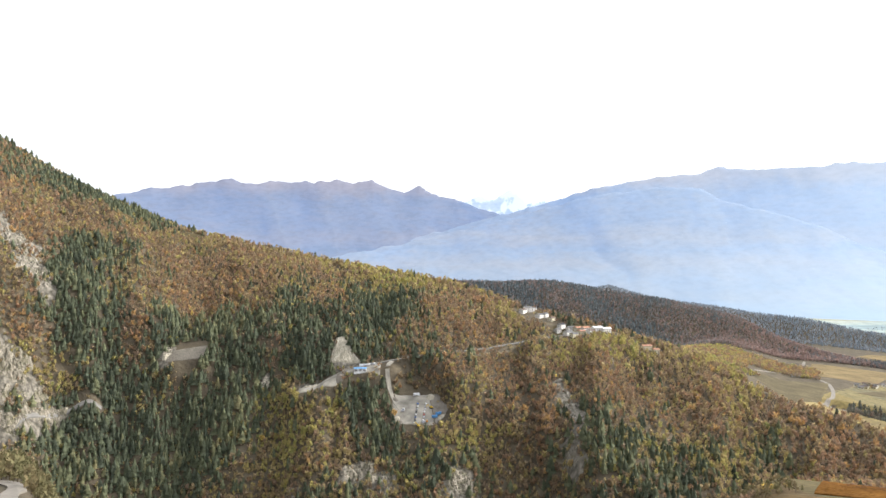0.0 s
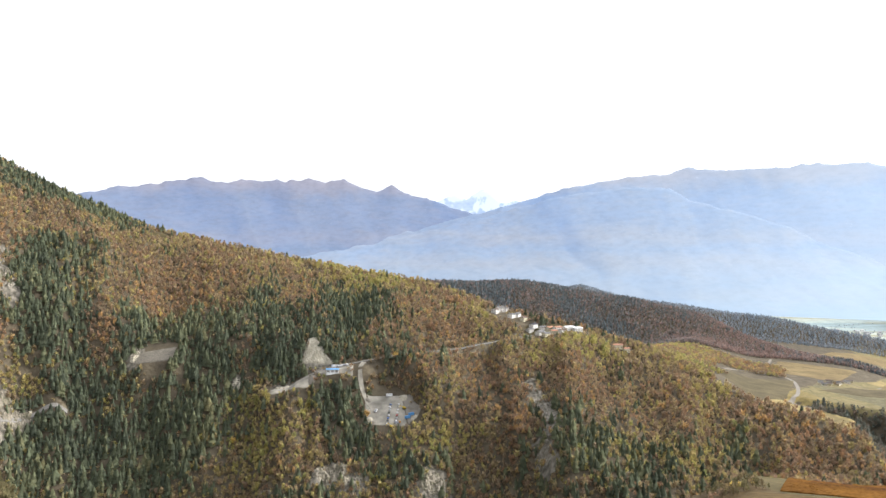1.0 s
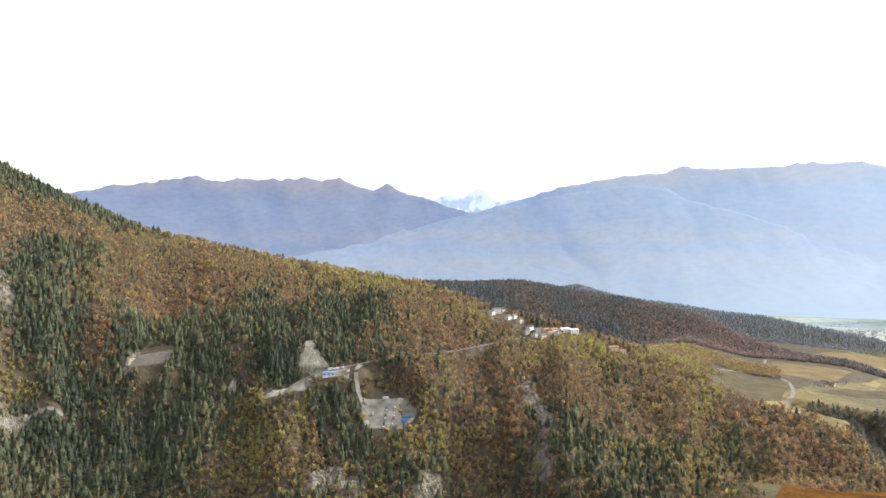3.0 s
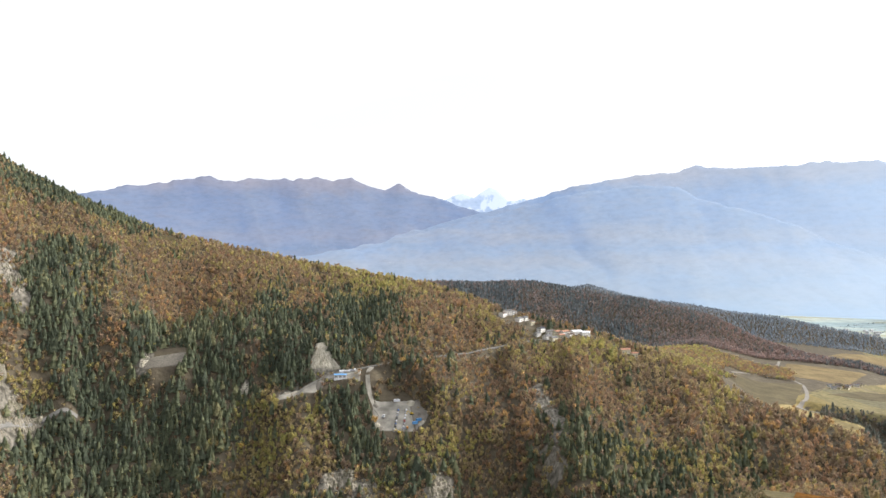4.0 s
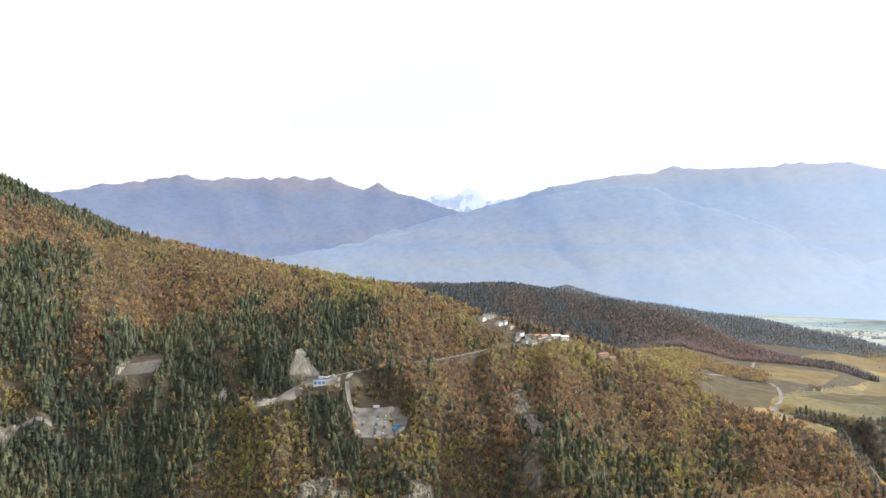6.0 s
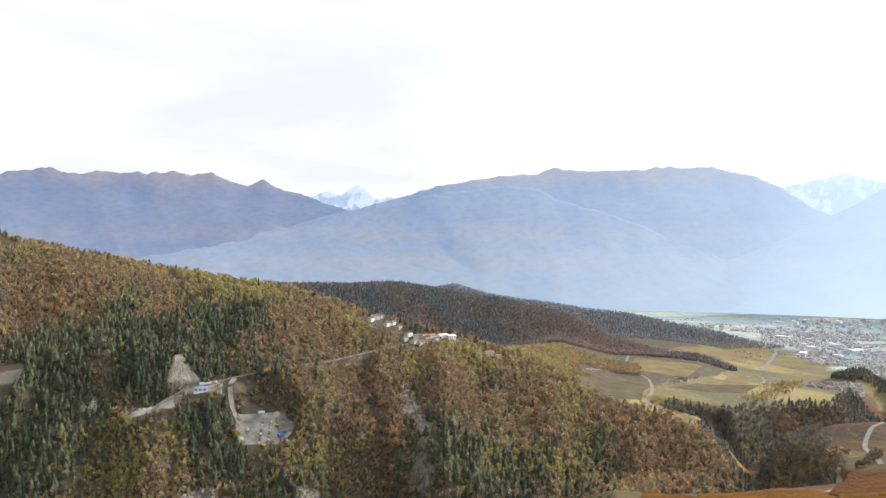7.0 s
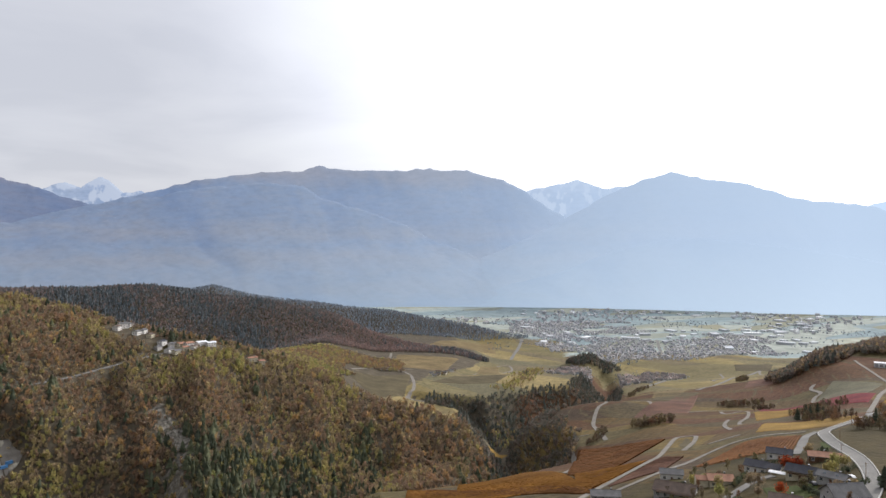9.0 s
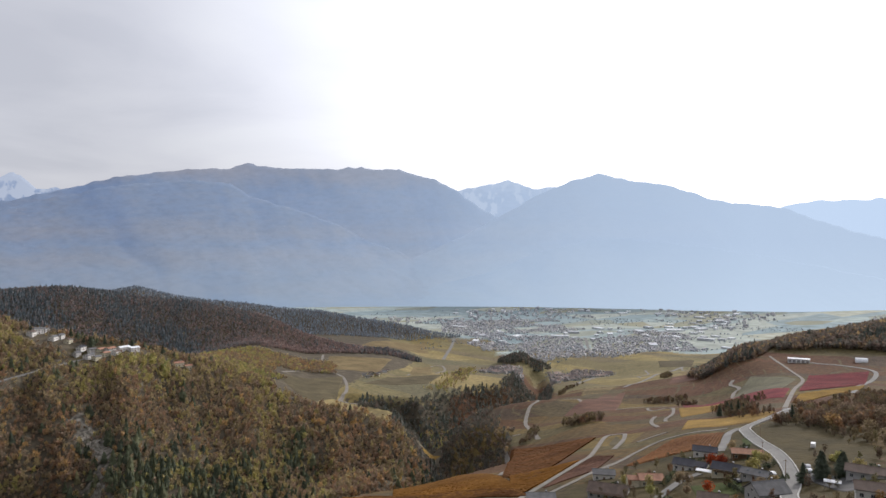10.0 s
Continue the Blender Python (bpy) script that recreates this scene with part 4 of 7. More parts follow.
# the wood runs on over the crest and down to the fields behind
x, y, az, r = sow(13, 29, 960, 1420, 5.8)
keep = (r > along(SPUR, az, 1) + 14) & (az < 23.2 + 1.2 * rough(x, y, 45, 131, 2) + 5.5 * ease(1180, 1270, r + 30 * rough(x, y, 60, 135, 2))) & (blobs(x, y, HAMLET_SITES) < 0.45) & (hill(WOODED_HILL, az, r, 0.42, 0.3) < terrace_height(az, r) + 4) & (dice.uniform(0, 1, len(x)) < 0.9)
x, y = x[keep], y[keep]
wood("crest_wood", "olive and ochre trees behind the spur's crest", BROADS, x, y, 5 + 6 * dice.beta(1.6, 2.2, len(x)), dice.uniform(1.1, 1.6, len(x)), np.clip(0.42 + 0.35 * rough(x, y, 60, 133, 2) + dice.normal(0, 0.2, len(x)), 0, 0.9), [broad_leaf, bark])

# undergrowth fills the gaps between the trunks
x, y, az, r = sow(-36.5, 36.5, 620, 1300, 6.2)
keep = (r < along(SPUR, az, 1) + 20) & (blobs(x, y, PLOT) < 0.45) & (blobs(x, y, MEADOWS) < 0.5) & (blobs(x, y, ROCKS) < 0.6) & road_gap(x, y, [SPUR_ROAD, PLOT_ROAD], 4.5) & road_gap(x, y, [CLIFF_ROAD], 2.4)
keep &= ~((az > 21) & (r > along(SPUR, az, 1) + 12)) & (blobs(x, y, HAMLET_SITES) < 0.6)
x, y, az = x[keep], y[keep], az[keep]
SHRUBS = [broad_shape(s + 90, 3, 12, 0.20) for s in range(4)]
wood("undergrowth", "low brown and olive shrubs under the trees", SHRUBS, x, y, dice.uniform(3, 5.5, len(x)), dice.uniform(1.2, 1.8, len(x)), np.clip(0.50 + 0.04 * ease(2, 8, az) + 0.22 * rough(x, y, 60, 99, 2) + dice.normal(0, 0.10, len(x)), 0, 1), [broad_leaf, bark], "shrubs", 0.22)


FAR_SPRUCES, FAR_BROADS = [conifer_shape(s + 50, 3, 5) for s in range(4)], [broad_shape(s + 60, 3, 16, 0.18) for s in range(4)]


def mixed_wood(name, label, x, y, spruce, tall, tints, material, far=True):
    """Two meshes, spruces and broad leaves, for one stand of trees."""
    lo, hi = tall
    shapes = ((FAR_SPRUCES, FAR_BROADS) if far else (SPRUCES, BROADS))
    for kind, w, own in (("spruce_", spruce, shapes[0]), ("broadleaf_", ~spruce, shapes[1])):
        if w.sum() < 3:
            continue
        leafs = material if material else (conifer_leaf if kind == "spruce_" else broad_leaf)
        wood(kind + name, label + (", mostly spruces" if kind == "spruce_" else ", autumn leaves"), own, x[w], y[w], dice.uniform(lo, hi, w.sum()) * (1.15 if kind == "spruce_" else 0.85),
             dice.uniform(0.95, 1.35, w.sum()), np.clip(tints[w] + dice.normal(0, 0.22, w.sum()), 0, 1), [leafs, bark])


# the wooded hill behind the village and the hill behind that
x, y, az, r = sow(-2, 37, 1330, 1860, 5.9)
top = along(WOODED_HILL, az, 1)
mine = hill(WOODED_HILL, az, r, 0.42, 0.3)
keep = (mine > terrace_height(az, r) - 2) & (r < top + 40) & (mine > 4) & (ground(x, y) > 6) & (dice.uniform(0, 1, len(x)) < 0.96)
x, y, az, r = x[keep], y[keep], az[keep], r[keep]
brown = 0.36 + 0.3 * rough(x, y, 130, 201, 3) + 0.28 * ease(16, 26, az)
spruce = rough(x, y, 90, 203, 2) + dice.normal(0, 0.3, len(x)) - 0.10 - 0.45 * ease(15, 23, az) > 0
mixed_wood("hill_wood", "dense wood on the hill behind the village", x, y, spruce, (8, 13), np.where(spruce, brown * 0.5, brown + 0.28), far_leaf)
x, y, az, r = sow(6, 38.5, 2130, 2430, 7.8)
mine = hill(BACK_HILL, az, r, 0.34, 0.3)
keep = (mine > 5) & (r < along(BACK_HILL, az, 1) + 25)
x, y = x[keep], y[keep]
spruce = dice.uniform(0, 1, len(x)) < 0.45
mixed_wood("back_wood", "hazy bluish wood on the low hill beyond", x, y, spruce, (7, 11), np.where(spruce, 0.2, 0.5) + 0.2 * rough(x, y, 150, 207, 2), haze_leaf)

# both flanks of the gorge
x, y, az, r = sow(30, 48, 640, 1420, 5.4)
gap, bed = gorge_gap(x, y)
keep = (uncut_height(x, y) - ground(x, y) > 2.5 + 3 * rough(x, y, 30, 217, 2)) & (gap > 2.5) & (r > along(SPUR, np.minimum(az, 37.9), 1) - 30) & (r < 1400 + 30 * rough(x, y, 60, 217, 2))
keep |= (az > 37.8) & (r > 790) & (r < 985) & (gap < 74 + 22 * rough(x, y, 35, 218, 2)) & (gap > 8)
keep |= (az < 37) & (r > 925) & (r < 1010 + 25 * rough(x, y, 40, 219, 2)) & (gap < 62 + 20 * rough(x, y, 25, 215, 2)) & (gap > 2.5) & (dice.uniform(0, 1, len(x)) < 0.8)
keep &= np.hypot(x - 533, y - 734) > 20
x, y, az, r, gap = x[keep], y[keep], az[keep], r[keep], gap[keep]
shoulder = (az > np.interp(r, [640, 790, 890, 965], [35, 37.6, 36.2, 36.7])) & (r < 1000)
spruce = rough(x, y, 60, 211, 2) + dice.normal(0, 0.3, len(x)) - 0.6 * shoulder > 0.05
mixed_wood("gorge_wood", "shaded trees on the flanks of the gorge", x, y, spruce, (7, 12), np.where(spruce, 0.15, np.where(shoulder, 0.55, 0.30)) + 0.2 * rough(x, y, 70, 213, 2), dusky_leaf, far=False)

# wooded hill over the vineyards, the copse before it, and the knob in the old village
x, y, az, r = sow(54, 76, 960, 1500, 4.9)
keep = ((az > 62.4) & (r > 1120 + 35 * rough(x, y, 80, 221, 2) - 5 * (az - 70)) & (r < 1500)) | ((np.hypot((az - 59.3) * 30, r - 1165) < 80 + 26 * rough(x, y, 40, 223, 2)))
keep |= (np.abs(az - 61.5) < 2.2) & (np.abs(r - 1215) < 45) & (dice.uniform(0, 1, len(x)) < 0.8)
x, y = x[keep], y[keep]
spruce = rough(x, y, 70, 225, 2) + dice.normal(0, 0.3, len(x)) > 0.62
mixed_wood("plateau_wood", "dark brown wood above the vineyards", x, y, spruce, (11, 17), np.where(spruce, 0.1, 0.58) + 0.12 * rough(x, y, 60, 227, 2), dusky_leaf)
kx, ky = polar(43.6, 1655)
x, y, az, r = sow(41, 48, 1600, 1790, 6.0)
keep = np.hypot(x - kx, y - ky) < 62
x, y = x[keep], y[keep]
spruce = dice.uniform(0, 1, len(x)) < 0.55
mixed_wood("knob_wood", "dark wooded knoll beside the old village", x, y, spruce, (8, 13), np.where(spruce, 0.2, 0.35) + 0.0 * x, dusky_leaf)

# thickets by the near houses, the bank below the eye, and hedges between the vineyards
THICKETS = [(164, 369, 9, 0.15), (171, 365, 9, 0.30), (163, 385, 9, 0.25), (163, 334, 9, 0.10), (149, 329, 9, 0.20), (430, 205, 22, 0.6), (455, 205, 25, 0.55), (480, 215, 26, 0.5), (520, 235, 24, 0.55), (420, 180, 22, 0.62), (455, 180, 24, 0.55), (400, 165, 18, 0.5), (380, 150, 18, 0.45),
            (600, 235, 30, 0.5), (640, 250, 26, 0.6), (515, 300, 13, 0.4), (500, 290, 12, 0.5), (480, 268, 12, 0.6), (560, 330, 16, 0.55), (610, 350, 18, 0.5),
            (572, 348, 11, 0.5), (586, 353, 10, 0.45), (562, 328, 11, 0.55), (552, 505, 13, 0.4), (562, 490, 12, 0.45), (537, 494, 14, 0.5), (532, 482, 12, 0.55), (542, 476, 12, 0.5), (762, 560, 16, 0.5), (758, 545, 14, 0.55), (775, 535, 16, 0.5), (700, 470, 12, 0.5)]
HEDGES = [[(470, 500), (500, 515), (530, 545)],
          [(870, 830), (930, 870), (1000, 900)], [(1000, 700), (1060, 760), (1130, 800)], [(920, 560), (960, 600)]]
px, py, pt = [], [], []
for tx, ty, tr, tt in THICKETS:
    n = int(tr * tr * 0.12)
    a, q = dice.uniform(0, 2 * math.pi, n), tr * np.sqrt(dice.uniform(0, 1, n))
    px.append(tx + q * np.cos(a)), py.append(ty + q * np.sin(a)), pt.append(np.full(n, tt))
for line in HEDGES:
    for (ax, ay), (bx, by) in zip(line, line[1:]):
        n = int(math.hypot(bx - ax, by - ay) / 2.0)
        t = dice.uniform(0, 1, n)
        px.append(ax + (bx - ax) * t + dice.normal(0, 3, n)), py.append(ay + (by - ay) * t + dice.normal(0, 3, n)), pt.append(np.full(n, 0.45))
px, py, pt = np.concatenate(px), np.concatenate(py), np.concatenate(pt)
vx, vy = dice.uniform(225, 345, 110), dice.uniform(95, 245, 110)
inside = ~((vx > 332) & (vy > 158)) & (np.abs((vx - 300) * 0.55 - (vy - 175) * 0.83) < 62) & (dice.uniform(0, 1, 110) < 0.8) & road_gap(vx, vy, [[(235, 118), (254, 132), (281, 144), (304, 157), (331, 176), (359, 200), (386, 222)], [(342, 213), (363, 223), (390, 236)]], 4.5)
px, py, pt = np.concatenate([px, vx[inside]]), np.concatenate([py, vy[inside]]), np.concatenate([pt, dice.choice([0.1, 0.3, 0.5, 0.6], inside.sum())])
NEAR_BROADS = [broad_shape(s + 150, 6, 90, 0.07) for s in range(5)]
wood("thicket", "brown and russet thickets between houses and vineyards", NEAR_BROADS, px, py, dice.uniform(4, 10, len(px)) * np.where(px > 395, 1.0, 0.7), dice.uniform(0.9, 1.35, len(px)),
     np.clip(pt + dice.normal(0, 0.14, len(px)), 0, 1), [twig_leaf, bark])
x, y, az, r = sow(-38, -24.0, 112, 190, 2.1)
keep = (r > 132 + 6 * rough(x, y, 14, 231, 2)) & ((rough(x, y, 12, 235, 2) > -0.45) | (r > 146)) & ~((az < -30.8) & (r < 140))
x, y = x[keep], y[keep]
wood("bank_wood", "yellow-green bushes on the near bank", BROADS, x, y, dice.uniform(2.4, 5.0, len(x)), dice.uniform(1.0, 1.4, len(x)), np.clip(dice.normal(0.15, 0.14, len(x)), 0, 1), [twig_leaf, bark])
x, y, az, r = sow(15, 30, 330, 480, 5.5)
keep = (np.abs(r - (352 + (az - 20) * 6)) < 10) & (az < 26.5) & (rough(x, y, 20, 233, 2) > -0.3)
x, y = x[keep], y[keep]
wood("edge_wood", "ochre scrub along the vineyard's edge", BROADS, x, y, dice.uniform(3, 7, len(x)), dice.uniform(1.0, 1.4, len(x)), np.clip(0.6 + dice.normal(0, 0.3, len(x)), 0, 1), [broad_leaf, bark])


# ---- roads and fields, draped over the ground ----
def smooth_line(points, step):
    """A Catmull-Rom curve through the points, in short steps."""
    p = np.array([points[0]] + list(points) + [points[-1]], float)
    done = []
    for k in range(1, len(p) - 2):
        a, b, c, d = p[k - 1], p[k], p[k + 1], p[k + 2]
        n = max(2, int(np.hypot(*(c - b)) / step))
        for t in np.arange(n) / n:
            done.append(0.5 * (2 * b + (c - a) * t + (2 * a - 5 * b + 4 * c - d) * t * t + (3 * b - a - 3 * c + d) * t ** 3))
    done.append(p[-2])
    return np.array(done)


def ribbon(name, label, points, width, material, lift=0.35, step=3.0, category="road"):
    line = smooth_line(points, step)
    side = np.gradient(line, axis=0)
    side = np.stack([side[:, 1], -side[:, 0]], 1) / np.maximum(np.hypot(side[:, 0], side[:, 1])[:, None], 1e-6)
    across = np.linspace(-0.5, 0.5, 5)
    wobble = 1 + 0.10 * rough(line[:, 0], line[:, 1], 12, 301, 2)
    P = line[:, None, :] + side[:, None, :] * (across[None, :] * width * wobble[:, None])[:, :, None]
    Z = ground(P[..., 0], P[..., 1])
    Z = 0.6 * Z + 0.4 * Z.mean(axis=1, keepdims=True)
    Z = np.maximum(Z, ground(P[..., 0], P[..., 1])) + lift
    low = Z[:, [0, -1]] - lift - 0.8
    X = np.concatenate([P[:, :1, 0], P[..., 0], P[:, -1:, 0]], 1)
    Y = np.concatenate([P[:, :1, 1], P[..., 1], P[:, -1:, 1]], 1)
    Z = np.concatenate([low[:, :1], Z, low[:, 1:]], 1)
    idx = np.arange(X.size).reshape(X.shape)
    q = np.stack([idx[:-1, :-1], idx[:-1, 1:], idx[1:, 1:], idx[1:, :-1]], -1).reshape(-1, 4)[:, ::-1]
    return tagged(sheet(name, np.stack([X, Y, Z], -1).reshape(-1, 3), q, [material], False), label, category, kind="structure")


ribbon("road_spur", "pale road cut across the wooded spur", SPUR_ROAD, 4.0, asphalt, 0.5)
ribbon("road_cliff", "pale road along the foot of a cliff", CLIFF_ROAD, 3.2, asphalt, 0.6)
ribbon("road_plot", "gravel ramp down to the works yard", PLOT_ROAD, 5.0, gravel, 0.5)
VILLAGE_ROAD = [(235, 118), (254, 132), (281, 144), (304, 157), (331, 176), (359, 200), (386, 222), (404, 234), (420, 238), (456, 244), (511, 258), (545, 262)]
ribbon("road_village", "pale concrete road winding through the vineyard village", VILLAGE_ROAD, 5.4, asphalt)
road_line = smooth_line(VILLAGE_ROAD, 6.0)
road_side = np.gradient(road_line, axis=0)
road_side = np.stack([road_side[:, 1], -road_side[:, 0]], 1) / np.hypot(road_side[:, 0], road_side[:, 1])[:, None]
for name, off in (("kerb_inner", -2.95), ("kerb_outer", 2.95)):
    ribbon(name, "pale concrete kerb along the village road", [tuple(p) for p in road_line + road_side * off], 0.5, kerb_stone, 0.62, 3.0, "kerb")
ribbon("road_drive", "grey driveway between houses", [(246, 184), (251, 186), (268, 191), (282, 194), (292, 193)], 3.6, asphalt)
ribbon("path_bank", "pale footpath on the near bank", [(-55, 88), (-62, 100), (-70, 115), (-84, 126), (-100, 130)], 2.6, track_dirt, 0.25)
ribbon("road_side", "narrow lane beside the houses", [(342, 213), (363, 223), (390, 236), (408, 240)], 4.5, asphalt)
ribbon("lane_lower", "pale vineyard lane with a tight loop", [(230, 255), (248, 266), (292, 285), (332, 302), (354, 313), (398, 344), (440, 374), (458, 382), (462, 372), (446, 358), (416, 337), (380, 315)], 3.4, track_dirt)
ribbon("lane_upper", "pale lane between red vineyards", [(236, 247), (248, 252), (277, 257), (317, 268), (359, 279), (385, 280), (398, 265), (412, 250)], 3.2, track_dirt)
ribbon("lane_short", "short vineyard lane", [(402, 312), (412, 309), (424, 304)], 3.0, track_dirt)
ribbon("lane_sheds", "pale lane climbing to the sheds", [(526, 271), (600, 305), (710, 352), (775, 378), (831, 405), (903, 457), (984, 524)], 3.6, track_dirt)
ribbon("road_sheds", "pale road past the sheds", [(990, 500), (964, 453), (954, 413), (926, 368), (885, 346), (813, 327), (750, 311), (677, 284)], 5.0, asphalt)
ribbon("lane_copse", "winding vineyard lane", [(659, 389), (774, 458), (807, 469), (840, 500), (862, 509)], 4.5, track_dirt)
ribbon("lane_hook", "hooked vineyard lane", [(680, 510), (640, 478), (629, 462), (650, 464), (640, 448), (583, 409), (545, 390), (523, 374)], 3.2, track_dirt)
ribbon("lane_ridge", "pale lane along the terrace ridge", [(876, 877), (798, 789), (781, 745), (753, 689), (694, 621)], 4.5, track_dirt)
ribbon("lane_hollow", "pale lane across the brown vineyards", [(678, 605), (664, 572), (668, 552), (684, 545), (700, 540), (702, 515), (700, 499)], 3.6, track_dirt)
ribbon("lane_spur", "short pale lane below the gold field", [(572, 421), (532, 396), (472, 346)], 3.2, track_dirt)
ribbon("lane_valley", "pale track winding down to the river", [(866, 869), (777, 768), (700, 712), (677, 686), (643, 667), (590, 620), (558, 581), (487, 495)], 4.5, track_dirt)
ribbon("lane_bend", "pale bend of a vineyard track", [(525, 560), (521, 566), (512, 572), (498, 556), (420, 465), (348, 382), (295, 337)], 3.2, track_dirt)
ribbon("road_terraces", "pale road over the lower terraces", [(910, 724), (1000, 765), (1064, 796), (1184, 858), (1290, 905), (1401, 945)], 7.0, asphalt)
ribbon("lane_bench", "pale field lane", [(475, 1067), (554, 1146), (589, 1165)], 4.5, track_dirt)
ribbon("lane_fields", "pale lane round the terrace field", [(720, 1396), (650, 1270), (594, 1174), (596, 1097), (567, 1022), (517, 931), (468, 868), (484, 815)], 5.0, track_dirt)
ribbon("road_river", "pale road along the river into the town", [(1411, 1804), (1320, 1700), (1241, 1610), (1150, 1510), (1076, 1425)], 9.0, asphalt)
ribbon("road_town", "pale straight road in the town", [(1774, 1569), (1640, 1440), (1561, 1364)], 9.0, asphalt)
ribbon("road_terrace_loop", "pale loop road through yellow fields", [(739, 1096), (840, 1200), (950, 1300), (970, 1290), (900, 1190), (813, 1106)], 5.0, track_dirt)
ribbon("road_old_village", "pale road through the old village", [(940, 880), (985, 905), (1030, 930), (1090, 960), (1160, 1000)], 7.0, asphalt)
ribbon("road_slope_a", "thin pale lane on the far vineyards", [(1240, 800), (1290, 850), (1330, 900), (1420, 960)], 4.5, track_dirt)
ribbon("road_slope_b", "thin pale lane on the far vineyards", [(1120, 850), (1180, 905), (1250, 930), (1320, 990)], 4.5, track_dirt)


def field_material(name, c, d, row=2.2, turn=0.0, strength=0.35):
    """Vines in rows: leaf colour with streaks along the rows and gaps of earth."""
    k = Mat(name, 0.95, 0.0, 0.08)
    base = k.ramp(k.noise(18, 5.0), (0.3, c), (0.7, d))
    base = k.mix(1.0, base, k.ramp(k.noise(1.6, 3.0), (0.3, 0.7), (0.7, 1.25)), "MULTIPLY")
    base = k.mix(1.0, base, k.ramp(k.noise(38, 5.0), (0.32, 0.76), (0.68, 1.2)), "MULTIPLY")
    return k.done(base)


def field(name, label, corners, material, lift=0.16, cells=44, rows=0.0, vine_mat=None, across=False):
    """A four-cornered field; with rows it carries trellised vines, spaced that many metres apart."""
    a, b, c, d = [np.array(p, float) for p in corners]
    s = np.linspace(0, 1, cells)
    U, V = np.meshgrid(s, s, indexing="ij")

    def at(u, v):
        u, v = np.asarray(u)[..., None], np.asarray(v)[..., None]
        return (a * (1 - u) + b * u) * (1 - v) + (d * (1 - u) + c * u) * v

    P = at(U, V)
    rim_drop = np.full((cells, cells), lift)
    rim_drop[[0, -1], :] = rim_drop[:, [0, -1]] = -0.25
    Z = ground(P[..., 0], P[..., 1]) + rim_drop
    idx = np.arange(cells * cells).reshape(cells, cells)
    q = np.stack([idx[:-1, :-1], idx[:-1, 1:], idx[1:, 1:], idx[1:, :-1]], -1).reshape(-1, 4)
    if np.cross(b - a, d - a) > 0:
        q = q[:, ::-1]
    ob = sheet(name, np.stack([P[..., 0], P[..., 1], Z], -1).reshape(-1, 3), q, [material], True)
    tagged(ob, label, "field", kind="structure")
    if not rows:
        return ob
    width = (np.hypot(*(d - a)) + np.hypot(*(c - b))) / 2 if not across else (np.hypot(*(b - a)) + np.hypot(*(c - d))) / 2
    length = (np.hypot(*(b - a)) + np.hypot(*(c - d))) / 2 if not across else (np.hypot(*(d - a)) + np.hypot(*(c - b))) / 2
    n, m = int(width / rows), max(3, int(length / 3.0))
    W, T = np.meshgrid((np.arange(n) + 0.5) / n, np.linspace(0.01, 0.99, m), indexing="ij")
    L = at(W, T) if across else at(T, W)
    run = np.gradient(L, axis=1)
    side = np.stack([run[..., 1], -run[..., 0]], -1)
    side = side / np.maximum(np.linalg.norm(side, axis=-1, keepdims=True), 1e-6)
    half = 0.58 + 0.14 * dice.uniform(-1, 1, W.shape)
    tall = 0.75 + 0.25 * dice.uniform(-1, 1, W.shape)
    gz = ground(L[..., 0], L[..., 1]) + lift
    rim = []
    for off, h in ((-1.0, 0.0), (-0.85, 0.75), (0.0, 1.0), (0.85, 0.75), (1.0, 0.0)):
        Q = L + side * (half * off)[..., None]
        rim.append(np.stack([Q[..., 0], Q[..., 1], gz - 0.1 + tall * h], -1))
    R = np.stack(rim, 2)
    idx = np.arange(n * m * 5).reshape(n, m, 5)
    q = np.stack([idx[:, :-1, :-1], idx[:, :-1, 1:], idx[:, 1:, 1:], idx[:, 1:, :-1]], -1).reshape(-1, 4)
    vines = sheet(name + "_vines", R.reshape(-1, 3), q, [vine_mat or material], False)
    tagged(vines, "trellised rows of " + label.split(" ")[0] + " autumn vines", "vines", kind="stuff")
    return ob


rust = field_material("rust_vines", (0.122, 0.054, 0.022), (0.168, 0.078, 0.027))
orange_vine = field_material("orange_vines", (0.190, 0.086, 0.022), (0.250, 0.120, 0.026))
dusk = field_material("brown_vines", (0.100, 0.056, 0.042), (0.138, 0.076, 0.050))
gold = field_material("gold_vines", (0.185, 0.112, 0.028), (0.240, 0.152, 0.036))
crimson = field_material("crimson_vines", (0.118, 0.022, 0.027), (0.158, 0.034, 0.034))
sage = field_material("grey_green_grass", (0.100, 0.094, 0.060), (0.128, 0.118, 0.076))
olive = field_material("olive_vines", (0.077, 0.064, 0.038), (0.107, 0.088, 0.048))
straw = field_material("straw_field", (0.137, 0.101, 0.050), (0.181, 0.137, 0.066))
lawn = field_material("village_lawn", (0.046, 0.061, 0.019), (0.070, 0.083, 0.027))
earth = field_material("bare_earth", (0.129, 0.115, 0.093), (0.176, 0.159, 0.131))
field("vineyard", "dusky brown vineyard between two lanes", [(348, 305), (352, 292), (301, 265), (264, 269)], dusk, rows=1.7)
field("vineyard", "rust red vineyard on the slope", [(455, 500), (444, 385), (289, 300), (291, 330)], rust, rows=1.7)
field("vineyard", "orange vineyard above the gorge", [(385, 595), (288, 327), (266, 283), (200, 318)], orange_vine, rows=1.7)
field("vineyard", "orange vineyard beside the pale lane", [(296, 330), (338, 308), (252, 272), (258, 286)], orange_vine, lift=0.22, rows=1.7)
